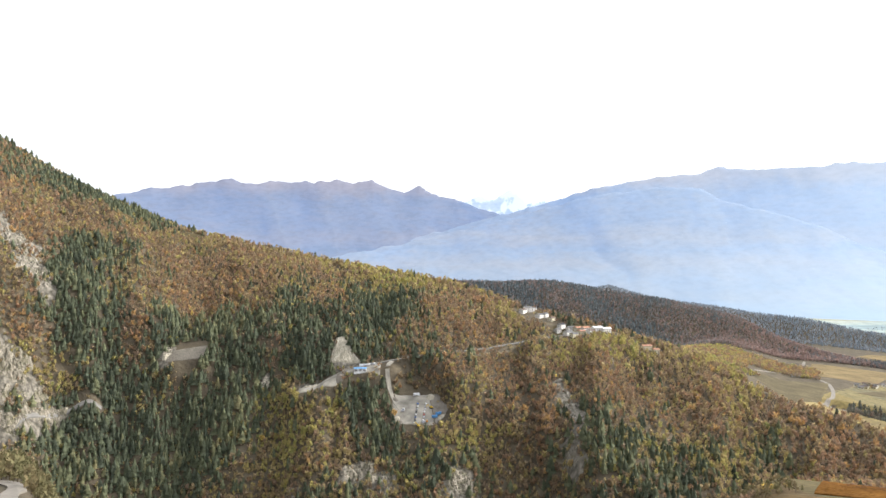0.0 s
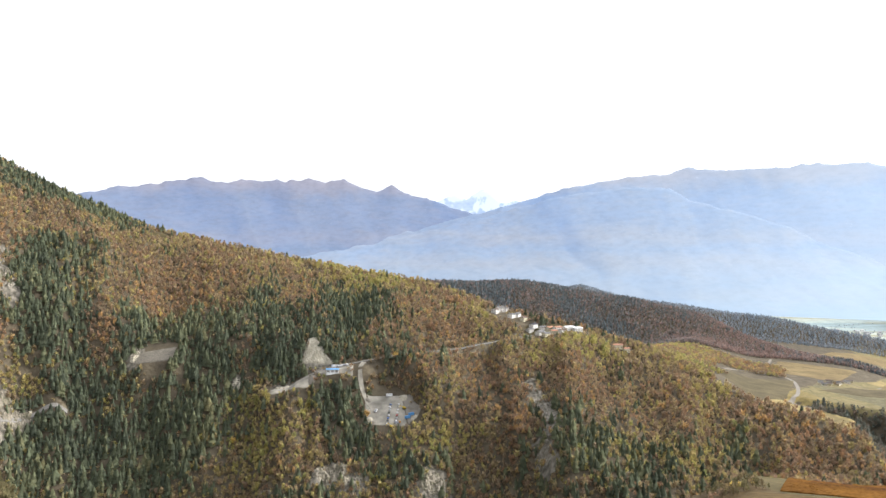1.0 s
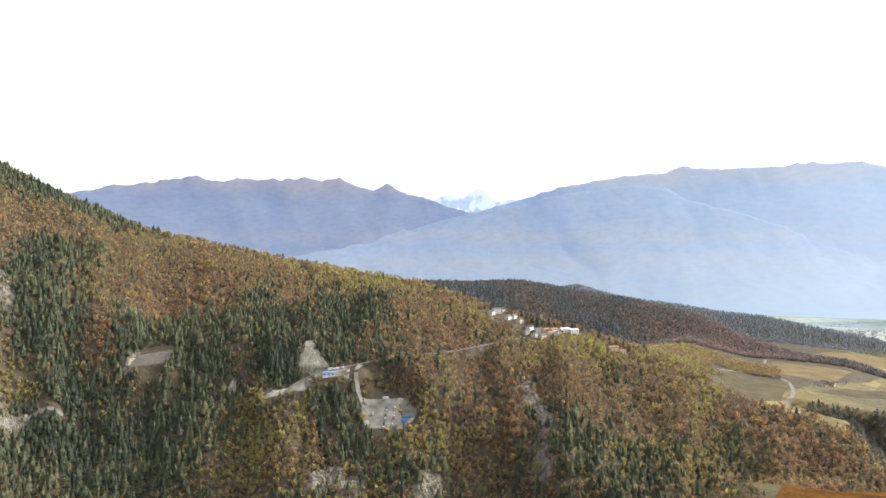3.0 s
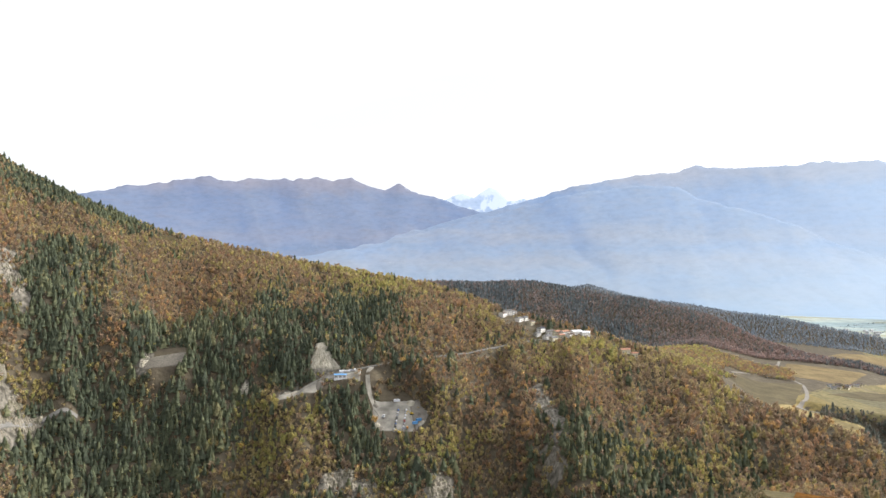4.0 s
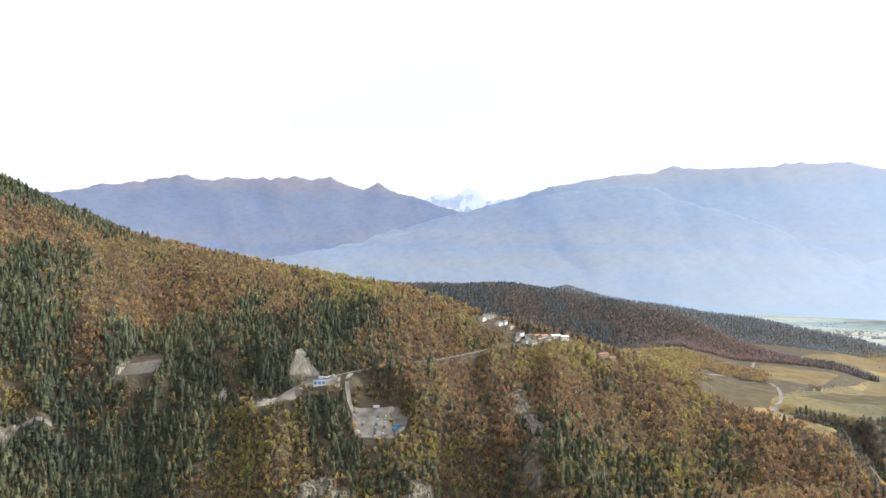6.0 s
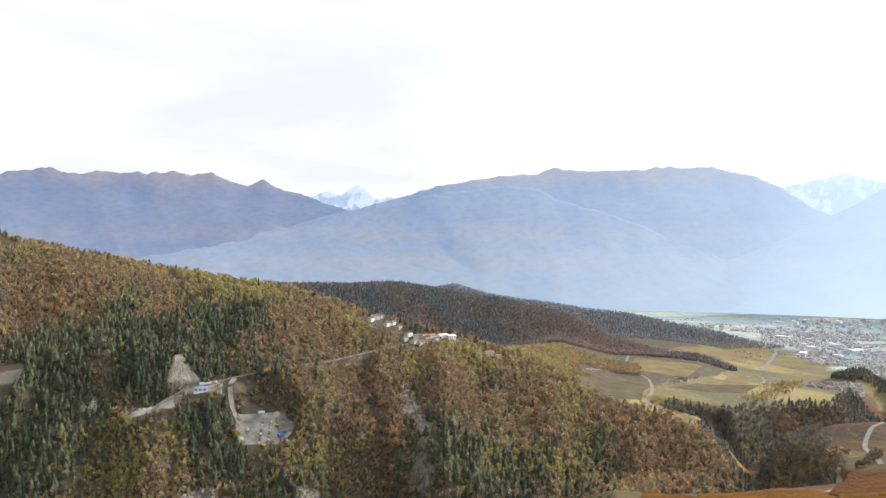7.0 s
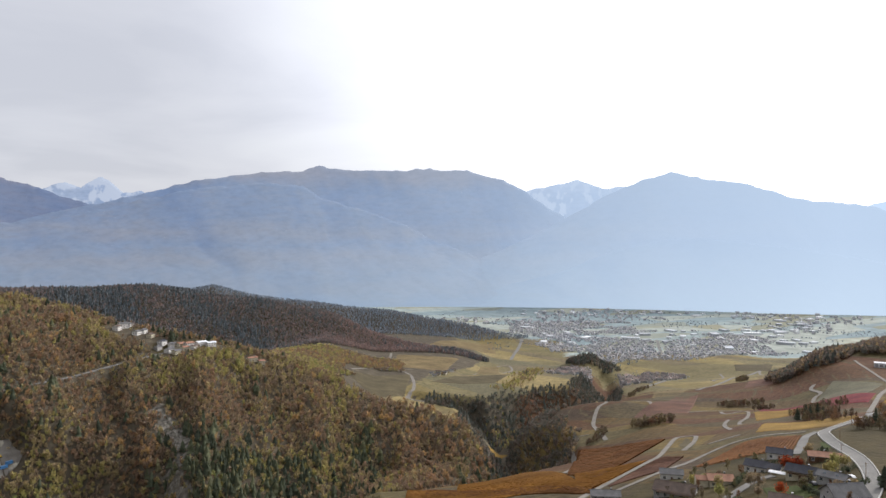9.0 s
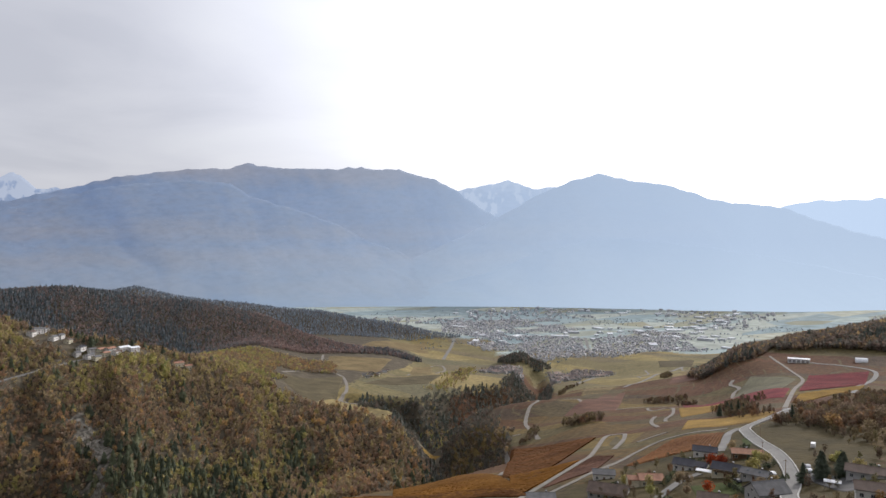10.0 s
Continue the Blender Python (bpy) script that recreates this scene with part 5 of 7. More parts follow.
field("vineyard", "rust red vineyard below the lane", [(377, 267), (395, 242), (350, 220), (315, 255)], rust, rows=1.7, across=True)
field("vineyard", "gold vineyard strip beside the road", [(495, 335), (501, 264), (434, 241), (423, 292)], gold, lift=0.4)
field("vineyard", "brown vineyard inside the lane's loop", [(455, 374), (414, 332), (386, 314), (404, 340)], olive)
field("vineyard", "crimson vineyard below the sheds", [(664, 328), (861, 411), (915, 365), (784, 318)], crimson, rows=2.4)
field("vineyard", "gold vineyard under the crimson field", [(640, 316), (775, 314), (720, 296), (575, 290)], gold, rows=2.4)
field("meadow", "grey-green meadow beside the copse", [(736, 440), (870, 490), (825, 408), (690, 356)], sage, lift=0.45)
field("vineyard", "dark red vineyard strip on the plateau", [(741, 506), (690, 347), (619, 318), (627, 426)], crimson, lift=0.45)
field("vineyard", "gold vineyard on the plateau", [(632, 436), (649, 383), (619, 371), (546, 375)], gold, lift=0.5)
field("yard", "paved parking yard beside the road", [(306, 152), (288, 141), (268, 118), (284, 112)], dark_asphalt, lift=0.3)
field("vineyard", "dark rust vineyard at the slope's foot", [(222, 385), (262, 284), (250, 262), (205, 360)], rust, lift=0.2, rows=1.7)
field("vineyard", "orange vineyard at the bank's edge", [(214, 396), (232, 326), (196, 262), (170, 322)], orange_vine, lift=0.18, rows=1.7)
field("lawn", "green lawn behind a house", [(288, 170), (268, 158), (252, 168), (270, 184)], lawn, lift=0.2)
field("lawn", "green lawn beside the lane", [(336, 196), (352, 205), (372, 218), (384, 214)], lawn, lift=0.2)
field("field", "dark olive field on the terrace", [(446, 1043), (600, 1085), (470, 875), (415, 862)], olive, lift=0.5)
field("field", "straw-coloured field on the terrace", [(610, 1180), (720, 1370), (860, 1330), (690, 1120)], straw, lift=0.5)
field("field", "straw-coloured field near the river", [(760, 1120), (890, 1290), (940, 1290), (795, 1090)], straw, lift=0.5)
field("field", "yellow meadow by the woods", [(900, 1560), (1030, 1700), (1260, 1760), (1130, 1560)], straw, lift=0.5)
field("field", "olive terrace field by the gorge", [(585, 1000), (680, 1070), (800, 1060), (690, 960)], olive, lift=0.5)
field("field", "gold river meadow in the gorge", [(527, 722), (520, 742), (538, 750), (546, 732)], gold, lift=0.45)
for k, (bx, by, tone) in enumerate([(1180, 770, straw), (1300, 840, straw), (1120, 700, olive), (1240, 700, olive), (1400, 820, straw), (1060, 640, dusk), (960, 640, dusk), (1450, 1000, olive),
                                    (760, 640, dusk), (820, 690, olive), (880, 760, straw), (690, 600, dusk), (1350, 700, straw)]):
    u = Vector((0.82, 0.57)) * (54 + 14 * (k % 3))
    v = Vector((-0.57, 0.82)) * (22 + 9 * (k % 2))
    jog = [Vector((dice.uniform(-18, 18), dice.uniform(-14, 14))) for _ in range(4)]
    mid = Vector((bx, by))
    field("vineyard", {"straw_field": "straw", "olive_vines": "olive", "brown_vines": "brown"}[tone.name] + " vineyard terrace above the valley",
          [tuple(mid + o + j) for o, j in zip((-u - v, u - v, u + v, v - u), jog)], tone, lift=0.5)
field("clearing", "bare grey-brown clearing in the forest", [(-330, 826), (-324, 842), (-284, 850), (-286, 832)], earth, lift=0.5)
# the works yard and the lay-by, levelled with gravel
field("yard", "pale gravel works yard on the spur", [(-56, 757), (-57, 795), (-16, 796), (-8, 754)], gravel, lift=0.4)
field("yard", "pale earth bank beside the yard", [(-16, 796), (-6, 796), (8, 768), (-8, 754)], track_dirt, lift=0.6)
field("yard", "gravel lay-by with sheds", [(-112, 803), (-112, 817), (-72, 818), (-72, 803)], gravel, lift=0.5)
field("yard", "pale gravel shoulder at the road's bend", [(-166, 790), (-160, 808), (-122, 808), (-120, 794)], gravel, lift=0.5)
field("yard", "paved yard at the road junction", [(470, 244), (515, 268), (548, 262), (510, 236)], asphalt, lift=0.5)


def outcrop(label, x, y, rx, ry, tall, seed, material):
    """A craggy bed of layered rock breaking through the slope."""
    n = 44
    U, V = np.meshgrid(np.linspace(-1, 1, n), np.linspace(-1, 1, n), indexing="ij")
    X, Y = x + U * rx, y + V * ry
    fade = ease(1.0, 0.55, np.hypot(U, V) + 0.25 * rough(X, Y, 7, seed, 2))
    crag = np.abs(rough(X, Y * 0.7, 5.5, seed + 1, 3)) * 1.5 + 0.6 * np.abs(rough(X * 0.7 + Y, Y - X * 0.3, 2.6, seed + 2, 2))
    Z = ground(X, Y) - 1.2 + fade * (0.9 + 1.7 * tall * crag)
    # beds of rock stand out as ledges
    step = 2.2
    bed = np.floor(Z / step) * step + step * ease(0.55, 1.0, (Z / step) % 1.0)
    Z = Z + (bed - Z) * 0.8 * fade
    idx = np.arange(n * n).reshape(n, n)
    q = np.stack([idx[:-1, :-1], idx[1:, :-1], idx[1:, 1:], idx[:-1, 1:]], -1).reshape(-1, 4)
    ob = sheet("rock_outcrop", np.stack([X, Y, Z], -1).reshape(-1, 3), q, [material], False)
    return tagged(ob, label, "rock", "outcrops on the spur")


def cut_slope(label, left, right, apex, seed, material):
    """A steep bare triangle cut into the slope, with ribs and runnels down it: two corners at its foot and its tip."""
    n = 30
    U, V = np.meshgrid(np.linspace(0, 1, n), np.linspace(0, 1, n), indexing="ij")
    a, b, c = (np.array(p, float) for p in (left, right, apex))
    foot = a + (b - a) * U[..., None]
    # the flanks sweep in towards a narrow tip
    W = 1 - (1 - V) ** np.where(U > 0.5, 1.9, 1.25)
    P = np.stack([foot[..., 0] * (1 - W) + c[0] * W, foot[..., 1] * (1 - V) + c[1] * V], -1)
    X, Y = P[..., 0] + 2.2 * rough(P[..., 0], P[..., 1], 9, seed, 2) * V, P[..., 1]
    ribs = np.abs(rough(U * 60, V * 6, 9, seed + 1, 3))
    edge = np.minimum(np.minimum(U, 1 - U) * 6, 1) * np.minimum((1 - V) * 8, 1)
    Z = ground(X, Y) + 0.4 + edge * (0.3 + 1.5 * ribs)
    rim = (U < 0.001) | (U > 0.999) | (V < 0.001) | (V > 0.999)
    Z = np.where(rim, Z - 3, Z)
    idx = np.arange(n * n).reshape(n, n)
    q = np.stack([idx[:-1, :-1], idx[1:, :-1], idx[1:, 1:], idx[:-1, 1:]], -1).reshape(-1, 4)
    ob = sheet("cut_slope", np.stack([X, Y, Z], -1).reshape(-1, 3), q, [material], False)
    return tagged(ob, label, "rock", "outcrops on the spur")


cut_slope("pale triangular cut slope above the road", (-135, 829), (-92, 829), (-128, 866), 771, cut_mat)
for k, (ox_, oy_, ax_, ay_, th_, lab_) in enumerate([
        (-82, 698, 22, 17, 3.0, "grey-beige layered crag above the gorge"), (-55, 688, 14, 14, 3.0, "grey layered crag above the gorge"), (18, 683, 19, 18, 3.0, "pale grey crag below the trees"),
        (124, 682, 9, 22, 2.2, "narrow grey rock gully on the slope"), (136, 752, 10, 34, 1.8, "long grey scree gully between brown trees"),
        (-455, 738, 26, 22, 3.5, "broken beige cliff above the cliff road"), (-430, 765, 20, 20, 3.0, "beige scree below the cliff"), (-472, 770, 22, 18, 3.5, "pale cliff band among bushes"),
        (-525, 868, 32, 24, 4.0, "tall grey layered cliff"), (-492, 848, 24, 20, 4.0, "grey layered cliff beside the gully"), (-330, 836, 7, 13, 2.0, "pale scarp beside the clearing"),
        (-208, 821, 7, 7, 1.5, "small pale landslip among trees"), (-154, 805, 9, 7, 1.5, "pale cut beside the road"), (60, 665, 14, 12, 2.4, "grey crag low on the slope"), (-150, 690, 14, 12, 2.4, "brown crag low on the slope")]):
    outcrop(lab_, ox_, oy_, ax_, ay_, th_, 700 + k * 7, cut_mat if "cut" in lab_ or "landslip" in lab_ or "scarp" in lab_ else scree_mat if "pale" in lab_ or "beige" in lab_ else rock_mat)


def heap(label, x, y, wide, tall, seed, material):
    """A tipped heap of loose earth with a ragged foot."""
    n = 18
    U, V = np.meshgrid(np.linspace(-1, 1, n), np.linspace(-1, 1, n), indexing="ij")
    X, Y = x + U * wide, y + V * wide * 0.8
    rim = np.hypot(U, V) + 0.25 * rough(X, Y, 4, seed, 2)
    Z = ground(X, Y) - 0.4 + (tall + 0.8) * np.clip(1.05 - rim, 0, 1) ** 0.8 + 0.25 * rough(X, Y, 1.6, seed + 1, 2)
    idx = np.arange(n * n).reshape(n, n)
    q = np.stack([idx[:-1, :-1], idx[1:, :-1], idx[1:, 1:], idx[:-1, 1:]], -1).reshape(-1, 4)
    ob = sheet("earth_heap", np.stack([X, Y, Z], -1).reshape(-1, 3), q, [material], False)
    return tagged(ob, label, "heap", "heaps round the works yard")


for k, (hx, hy, hw, ht) in enumerate([(-51, 763, 5, 2.0), (-46, 759, 4, 1.5), (-14, 792, 6, 2.6), (-6, 778, 5, 2.2), (-2, 764, 5, 2.0), (-53, 788, 4, 1.8), (-24, 757, 4, 1.4), (-118, 800, 5, 1.8), (-146, 801, 6, 2.4)]):
    heap("pale heap of earth and rubble beside the works yard", hx, hy, hw, ht, 860 + k * 5, track_dirt if k % 2 else cut_mat)


# ---- buildings ----
def box(bm, x0, y0, z0, x1, y1, z1):
    c = [bm.verts.new(p) for p in ((x0, y0, z0), (x1, y0, z0), (x1, y1, z0), (x0, y1, z0), (x0, y0, z1), (x1, y0, z1), (x1, y1, z1), (x0, y1, z1))]
    for f in ((3, 2, 1, 0), (4, 5, 6, 7), (0, 1, 5, 4), (1, 2, 6, 5), (2, 3, 7, 6), (3, 0, 4, 7)):
        bm.faces.new([c[i] for i in f])
    return c


def prism(bm, outline, x0, x1):
    """An outline in y and z, drawn out along x."""
    a = [bm.verts.new((x0, y, z)) for y, z in outline]
    b = [bm.verts.new((x1, y, z)) for y, z in outline]
    n = len(outline)
    bm.faces.new(a[::-1])
    bm.faces.new(b)
    for i in range(n):
        bm.faces.new((a[i], a[(i + 1) % n], b[(i + 1) % n], b[i]))


def drum(bm, x, y, z0, z1, r0, r1, sides=10, axis="z"):
    ring = []
    for z, r in ((z0, r0), (z1, r1)):
        row = []
        for s in range(sides):
            a = 2 * math.pi * s / sides
            p = (x + r * math.cos(a), y + r * math.sin(a), z)
            row.append(bm.verts.new(p if axis == "z" else (p[0], z, p[1])))
        ring.append(row)
    for s in range(sides):
        bm.faces.new((ring[0][s], ring[0][(s + 1) % sides], ring[1][(s + 1) % sides], ring[1][s]))
    bm.faces.new(ring[0][::-1])
    bm.faces.new(ring[1])


def part(name, bm, material, parent, label=""):
    """Links a bmesh as one mesh object under a thing or a part."""
    bmesh.ops.recalc_face_normals(bm, faces=bm.faces)
    me = bpy.data.meshes.new(name)
    bm.to_mesh(me)
    bm.free()
    me.materials.append(material)
    ob = new(name, me)
    ob.parent = parent
    if label:
        ob["label"] = label
    return ob


def made(fill, *args):
    bm = bmesh.new()
    fill(bm, *args)
    return bm


def thing(name, label, category, x, y, turn, group="", z=None, sink=0.0):
    ob = new(name)
    ob.matrix_basis = pose(x, y, float(ground(x, y) if z is None else z) - sink, 0, 0, turn)
    ob.empty_display_size = 0.5
    return tagged(ob, label, category, group)


def lie(x, y, turn, length, width):
    """Lowest and highest ground under a footprint."""
    a = radians(turn)
    pts = [(x + u * math.cos(a) - v * math.sin(a), y + u * math.sin(a) + v * math.cos(a)) for u in (-length / 2, 0, length / 2) for v in (-width / 2, 0, width / 2)]
    g = [float(ground(*p)) for p in pts]
    return min(g), max(g)


def window(parent, x, y, z, w, h, face):
    """A window on the wall whose outside faces along face: -1, 1 for y; -2, 2 for x."""
    s = 1 if face > 0 else -1
    for name, grow, depth, m in (("window", 0.10, 0.05, frame_white),):
        bm = bmesh.new()
        if abs(face) == 1:
            box(bm, x - w / 2 - grow, min(y - s * 0.1, y + s * depth), z - h / 2 - grow, x + w / 2 + grow, max(y - s * 0.1, y + s * depth), z + h / 2 + grow)
        else:
            box(bm, min(x - s * 0.1, x + s * depth), y - w / 2 - grow, z - h / 2 - grow, max(x - s * 0.1, x + s * depth), y + w / 2 + grow, z + h / 2 + grow)
        ob = part(name, bm, m, parent)
    bm = bmesh.new()
    if abs(face) == 1:
        box(bm, x - w / 2, min(y, y + s * 0.075), z - h / 2, x - 0.04, max(y, y + s * 0.075), z + h / 2)
        box(bm, x + 0.04, min(y, y + s * 0.075), z - h / 2, x + w / 2, max(y, y + s * 0.075), z + h / 2)
    else:
        box(bm, min(x, x + s * 0.075), y - w / 2, z - h / 2, max(x, x + s * 0.075), y - 0.04, z + h / 2)
        box(bm, min(x, x + s * 0.075), y + 0.04, z - h / 2, max(x, x + s * 0.075), y + w / 2, z + h / 2)
    part("pane", bm, pane_glass, ob)


def house(label, x, y, turn, L, W, H, roof_mat, wall_mat, rise=0.42, balcony=False, chimney=True, detail=True, group="", skylight=False, annex=None):
    low, high = lie(x, y, turn, L, W)
    if group == "houses among the vineyards":
        H = max(2.7, H * 0.68)
    L, W = L * 0.88, W * 0.88
    base = low * 0.55 + high * 0.45
    ob = thing("house", label, "house", x, y, turn, group, base)
    top = H + W / 2 * rise
    foot = low - base - 1.0
    part("wall", made(prism, [(-W / 2, foot), (W / 2, foot), (W / 2, H), (0, top), (-W / 2, H)], -L / 2, L / 2), wall_mat, ob)
    o, t = 0.65, 0.28
    eave = H - o * rise
    roof = part("roof", made(prism, [(-W / 2 - o, eave), (0, top), (W / 2 + o, eave), (W / 2 + o, eave + t), (0, top + t * 1.15), (-W / 2 - o, eave + t)], -L / 2 - o, L / 2 + o), roof_mat, ob)
    part("ridge_cap", made(prism, [(-0.25, top + t * 1.15 - 0.06), (0.25, top + t * 1.15 - 0.06), (0, top + t * 1.15 + 0.12)], -L / 2 - o, L / 2 + o), roof_mat, roof)
    for s in (-1, 1):
        part("gutter", made(box, -L / 2 - o, s * (W / 2 + o) - 0.07, eave - 0.02, L / 2 + o, s * (W / 2 + o) + 0.07, eave + 0.12), steel, roof)
    if chimney:
        cx, cy = L * 0.22, W * 0.16
        ch = part("chimney", made(box, cx - 0.3, cy - 0.3, H, cx + 0.3, cy + 0.3, top + 0.7), tile_grey, ob)
        part("chimney_cap", made(box, cx - 0.4, cy - 0.4, top + 0.7, cx + 0.4, cy + 0.4, top + 0.8), steel, ch)
    if skylight:
        for u in (-0.25, 0.2):
            bm = bmesh.new()
            yy = -W * 0.25
            zz = top - W * 0.25 * rise + t
            c = [bm.verts.new(p) for p in ((u * L - 0.5, yy - 0.6, zz - 0.6 * rise + 0.1), (u * L + 0.5, yy - 0.6, zz - 0.6 * rise + 0.1), (u * L + 0.5, yy + 0.6, zz + 0.6 * rise + 0.1), (u * L - 0.5, yy + 0.6, zz + 0.6 * rise + 0.1),
                                           (u * L - 0.5, yy - 0.6, zz - 0.6 * rise - 0.2), (u * L + 0.5, yy - 0.6, zz - 0.6 * rise - 0.2), (u * L + 0.5, yy + 0.6, zz + 0.6 * rise - 0.2), (u * L - 0.5, yy + 0.6, zz + 0.6 * rise - 0.2))]
            for f in ((0, 1, 2, 3), (7, 6, 5, 4), (0, 4, 5, 1), (1, 5, 6, 2), (2, 6, 7, 3), (3, 7, 4, 0)):
                bm.faces.new([c[i] for i in f])
            part("skylight", bm, pane_glass, roof)
    n = max(2, int(L / 3.2))
    floors = [1.5] if H < 4.8 else [1.5, 4.2]
    for z in floors:
        for k in range(n):
            u = -L / 2 + L * (k + 0.5) / n
            for s in ((-1, 1) if detail else (-1,)):
                if not (z < 2 and k == n // 2 and s < 0):
                    window(ob, u, s * W / 2, z, 1.15, 1.25, s)
        for s in (-2, 2):
            for v in (-W * 0.22, W * 0.22):
                window(ob, s / 2 * L / 2, v, z, 1.0, 1.2, s)
    if W / 2 * rise > 1.6:
        for s in (-2, 2):
            window(ob, s / 2 * L / 2, 0, H + 0.45, 0.9, 0.9, s)
    u = -L / 2 + L * (n // 2 + 0.5) / n
    part("door", made(box, u - 0.5, -W / 2 - 0.06, -0.05, u + 0.5, -W / 2 + 0.1, 2.05), door_brown, ob)
    if balcony:
        slab = part("balcony", made(box, -L * 0.42, -W / 2 - 1.3, 2.65, L * 0.42, -W / 2 + 0.05, 2.82), timber, ob)
        for k in range(12):
            v = -L * 0.42 + L * 0.84 * k / 11
            part("baluster", made(box, v - 0.04, -W / 2 - 1.28, 2.82, v + 0.04, -W / 2 - 1.2, 3.7), timber, slab)
        part("handrail", made(box, -L * 0.42, -W / 2 - 1.31, 3.7, L * 0.42, -W / 2 - 1.17, 3.8), timber, slab)
    if annex:
        ax, al, aw, ah = annex
        an = part("annex", made(prism, [(-aw / 2, foot), (aw / 2, foot), (aw / 2, ah), (0, ah + aw * 0.2), (-aw / 2, ah)], ax - al / 2, ax + al / 2), wall_mat, ob)
        part("annex_roof", made(prism, [(-aw / 2 - 0.4, ah - 0.15), (0, ah + aw * 0.2), (aw / 2 + 0.4, ah - 0.15), (aw / 2 + 0.4, ah + 0.1), (0, ah + aw * 0.2 + 0.28), (-aw / 2 - 0.4, ah + 0.1)], ax - al / 2 - 0.4, ax + al / 2 + 0.4), roof_mat, an)
    return ob


NEAR = "houses among the vineyards"
house("white rendered house with a grey tiled roof beside a vineyard lane", 283, 243, -46, 12, 8, 5.2, tile_grey, render_white, 0.42, group=NEAR)
house("large dark brown barn-like house with a broad tiled roof", 247, 210, -62, 19, 12, 4.6, tile_brown, render_grey, 0.5, balcony=True, group=NEAR)
house("low house with a plain grey roof below the lane", 240, 246, -38, 15, 9, 3.8, tile_grey, render_grey, 0.36, group=NEAR)
house("house with an orange terracotta roof and beige walls", 273, 207, -40, 12, 9, 4.8, tile_red, render_cream, 0.40, group=NEAR, annex=(-8, 5, 6, 2.8))
house("white house with a dark roof and pale annex", 301, 207, -70, 11, 9, 4.8, tile_dark, render_white, 0.45, group=NEAR, annex=(7.5, 6, 7, 3.4))
house("white house with a dark slate-coloured roof", 331, 215, -60, 13, 8, 5.0, tile_dark, render_white, 0.46, group=NEAR)
house("cream rendered house with a dark blue-grey tiled roof", 293, 180, -72, 13, 9, 5.3, tile_dark, render_cream, 0.5, balcony=True, group=NEAR)
house("brown timber house with a terracotta roof", 327, 192, -52, 11, 8, 4.6, tile_red, timber, 0.38, group=NEAR, annex=(7, 5, 6, 3.2))
house("grey roofed house with two skylights", 287, 163, -78, 12, 7.5, 4.2, tile_grey, render_grey, 0.4, group=NEAR, skylight=True)
house("old grey-brown stone house with a steep roof", 257, 142, -25, 15, 10, 5.4, tile_grey, render_grey, 0.72, group=NEAR)
house("dark brown tiled house with a lower annex", 246, 158, -60, 12, 9, 4.4, tile_brown, timber, 0.45, group=NEAR)
house("long brown-roofed house beside parked cars", 294, 121, -70, 17, 9, 4.6, tile_brown, render_grey, 0.4, group=NEAR)
house("dark-roofed house with grey walls beside the road", 258, 104, -64, 15, 9, 5.0, tile_brown, render_white, 0.42, group=NEAR)
house("low brown house on the meadow above the road", 517, 212, -68, 17, 10, 4.0, tile_brown, timber, 0.22, group=NEAR)

# the hamlet on the spur's crest
HAMLET = "houses of the crest hamlet"
for k, (bear, dist, L, W, H, rm, wm, lab) in enumerate([
        (6.9, 1068, 13, 9, 6.5, tile_grey, render_white, "tall white house on the wooded crest"), (6.5, 1056, 11, 9, 5.5, tile_brown, render_white, "white house with a brown roof on the crest"),
        (7.9, 1040, 16, 9, 4.5, tile_grey, render_white, "long white house with a grey roof on the crest"), (8.3, 1046, 9, 8, 5, tile_grey, render_white, "small white house on the crest"),
        (10.1, 988, 13, 9, 4.8, tile_grey, render_white, "white terraced house at the crest's edge"), (10.6, 980, 12, 8, 4.4, tile_grey, render_cream, "pale low house at the crest's edge"),
        (10.9, 1008, 12, 9, 5.2, tile_red, render_cream, "cream house with a terracotta roof on the crest"), (11.5, 1004, 13, 9, 5.2, tile_red, render_white, "white house with a terracotta roof on the crest"),
        (11.2, 990, 10, 8, 4.6, tile_red, render_cream, "small house with a terracotta roof"), (12.4, 1000, 16, 8, 4.6, tin_white, render_white, "white flat-looking building on the crest"),
        (13.1, 998, 13, 8, 5.0, tin_white, render_white, "bright white building at the crest's end"), (10.3, 1012, 10, 8, 5.0, tile_grey, render_white, "white house with a grey roof"),
        (16.2, 972, 14, 8, 4.5, tile_red, render_cream, "cream farmhouse among the trees"), (16.9, 968, 9, 7, 4.2, tile_red, render_cream, "small farmhouse among the trees"),
        (7.3, 1086, 12, 9, 7.0, tile_grey, render_grey, "grey apartment house on the crest"), (8.8, 1028, 11, 8, 4.6, tile_brown, render_cream, "cream house with a brown roof on the crest"),
        (9.6, 1016, 12, 8, 4.8, tile_dark, render_white, "white house with a dark roof on the crest"), (11.9, 988, 11, 8, 4.4, tile_brown, render_white, "low white house below the crest"), (9.3, 1000, 10, 7, 4.2, tile_grey, render_grey, "small grey house beside the crest road")]):
    hx, hy = polar(bear, dist - (16 if bear > 9 else 6))
    house(lab, hx, hy, -bear + 42 + (k * 37 % 40) - 20, L, W, H, rm, wm, 0.34, group=HAMLET, chimney=k % 2 == 0)
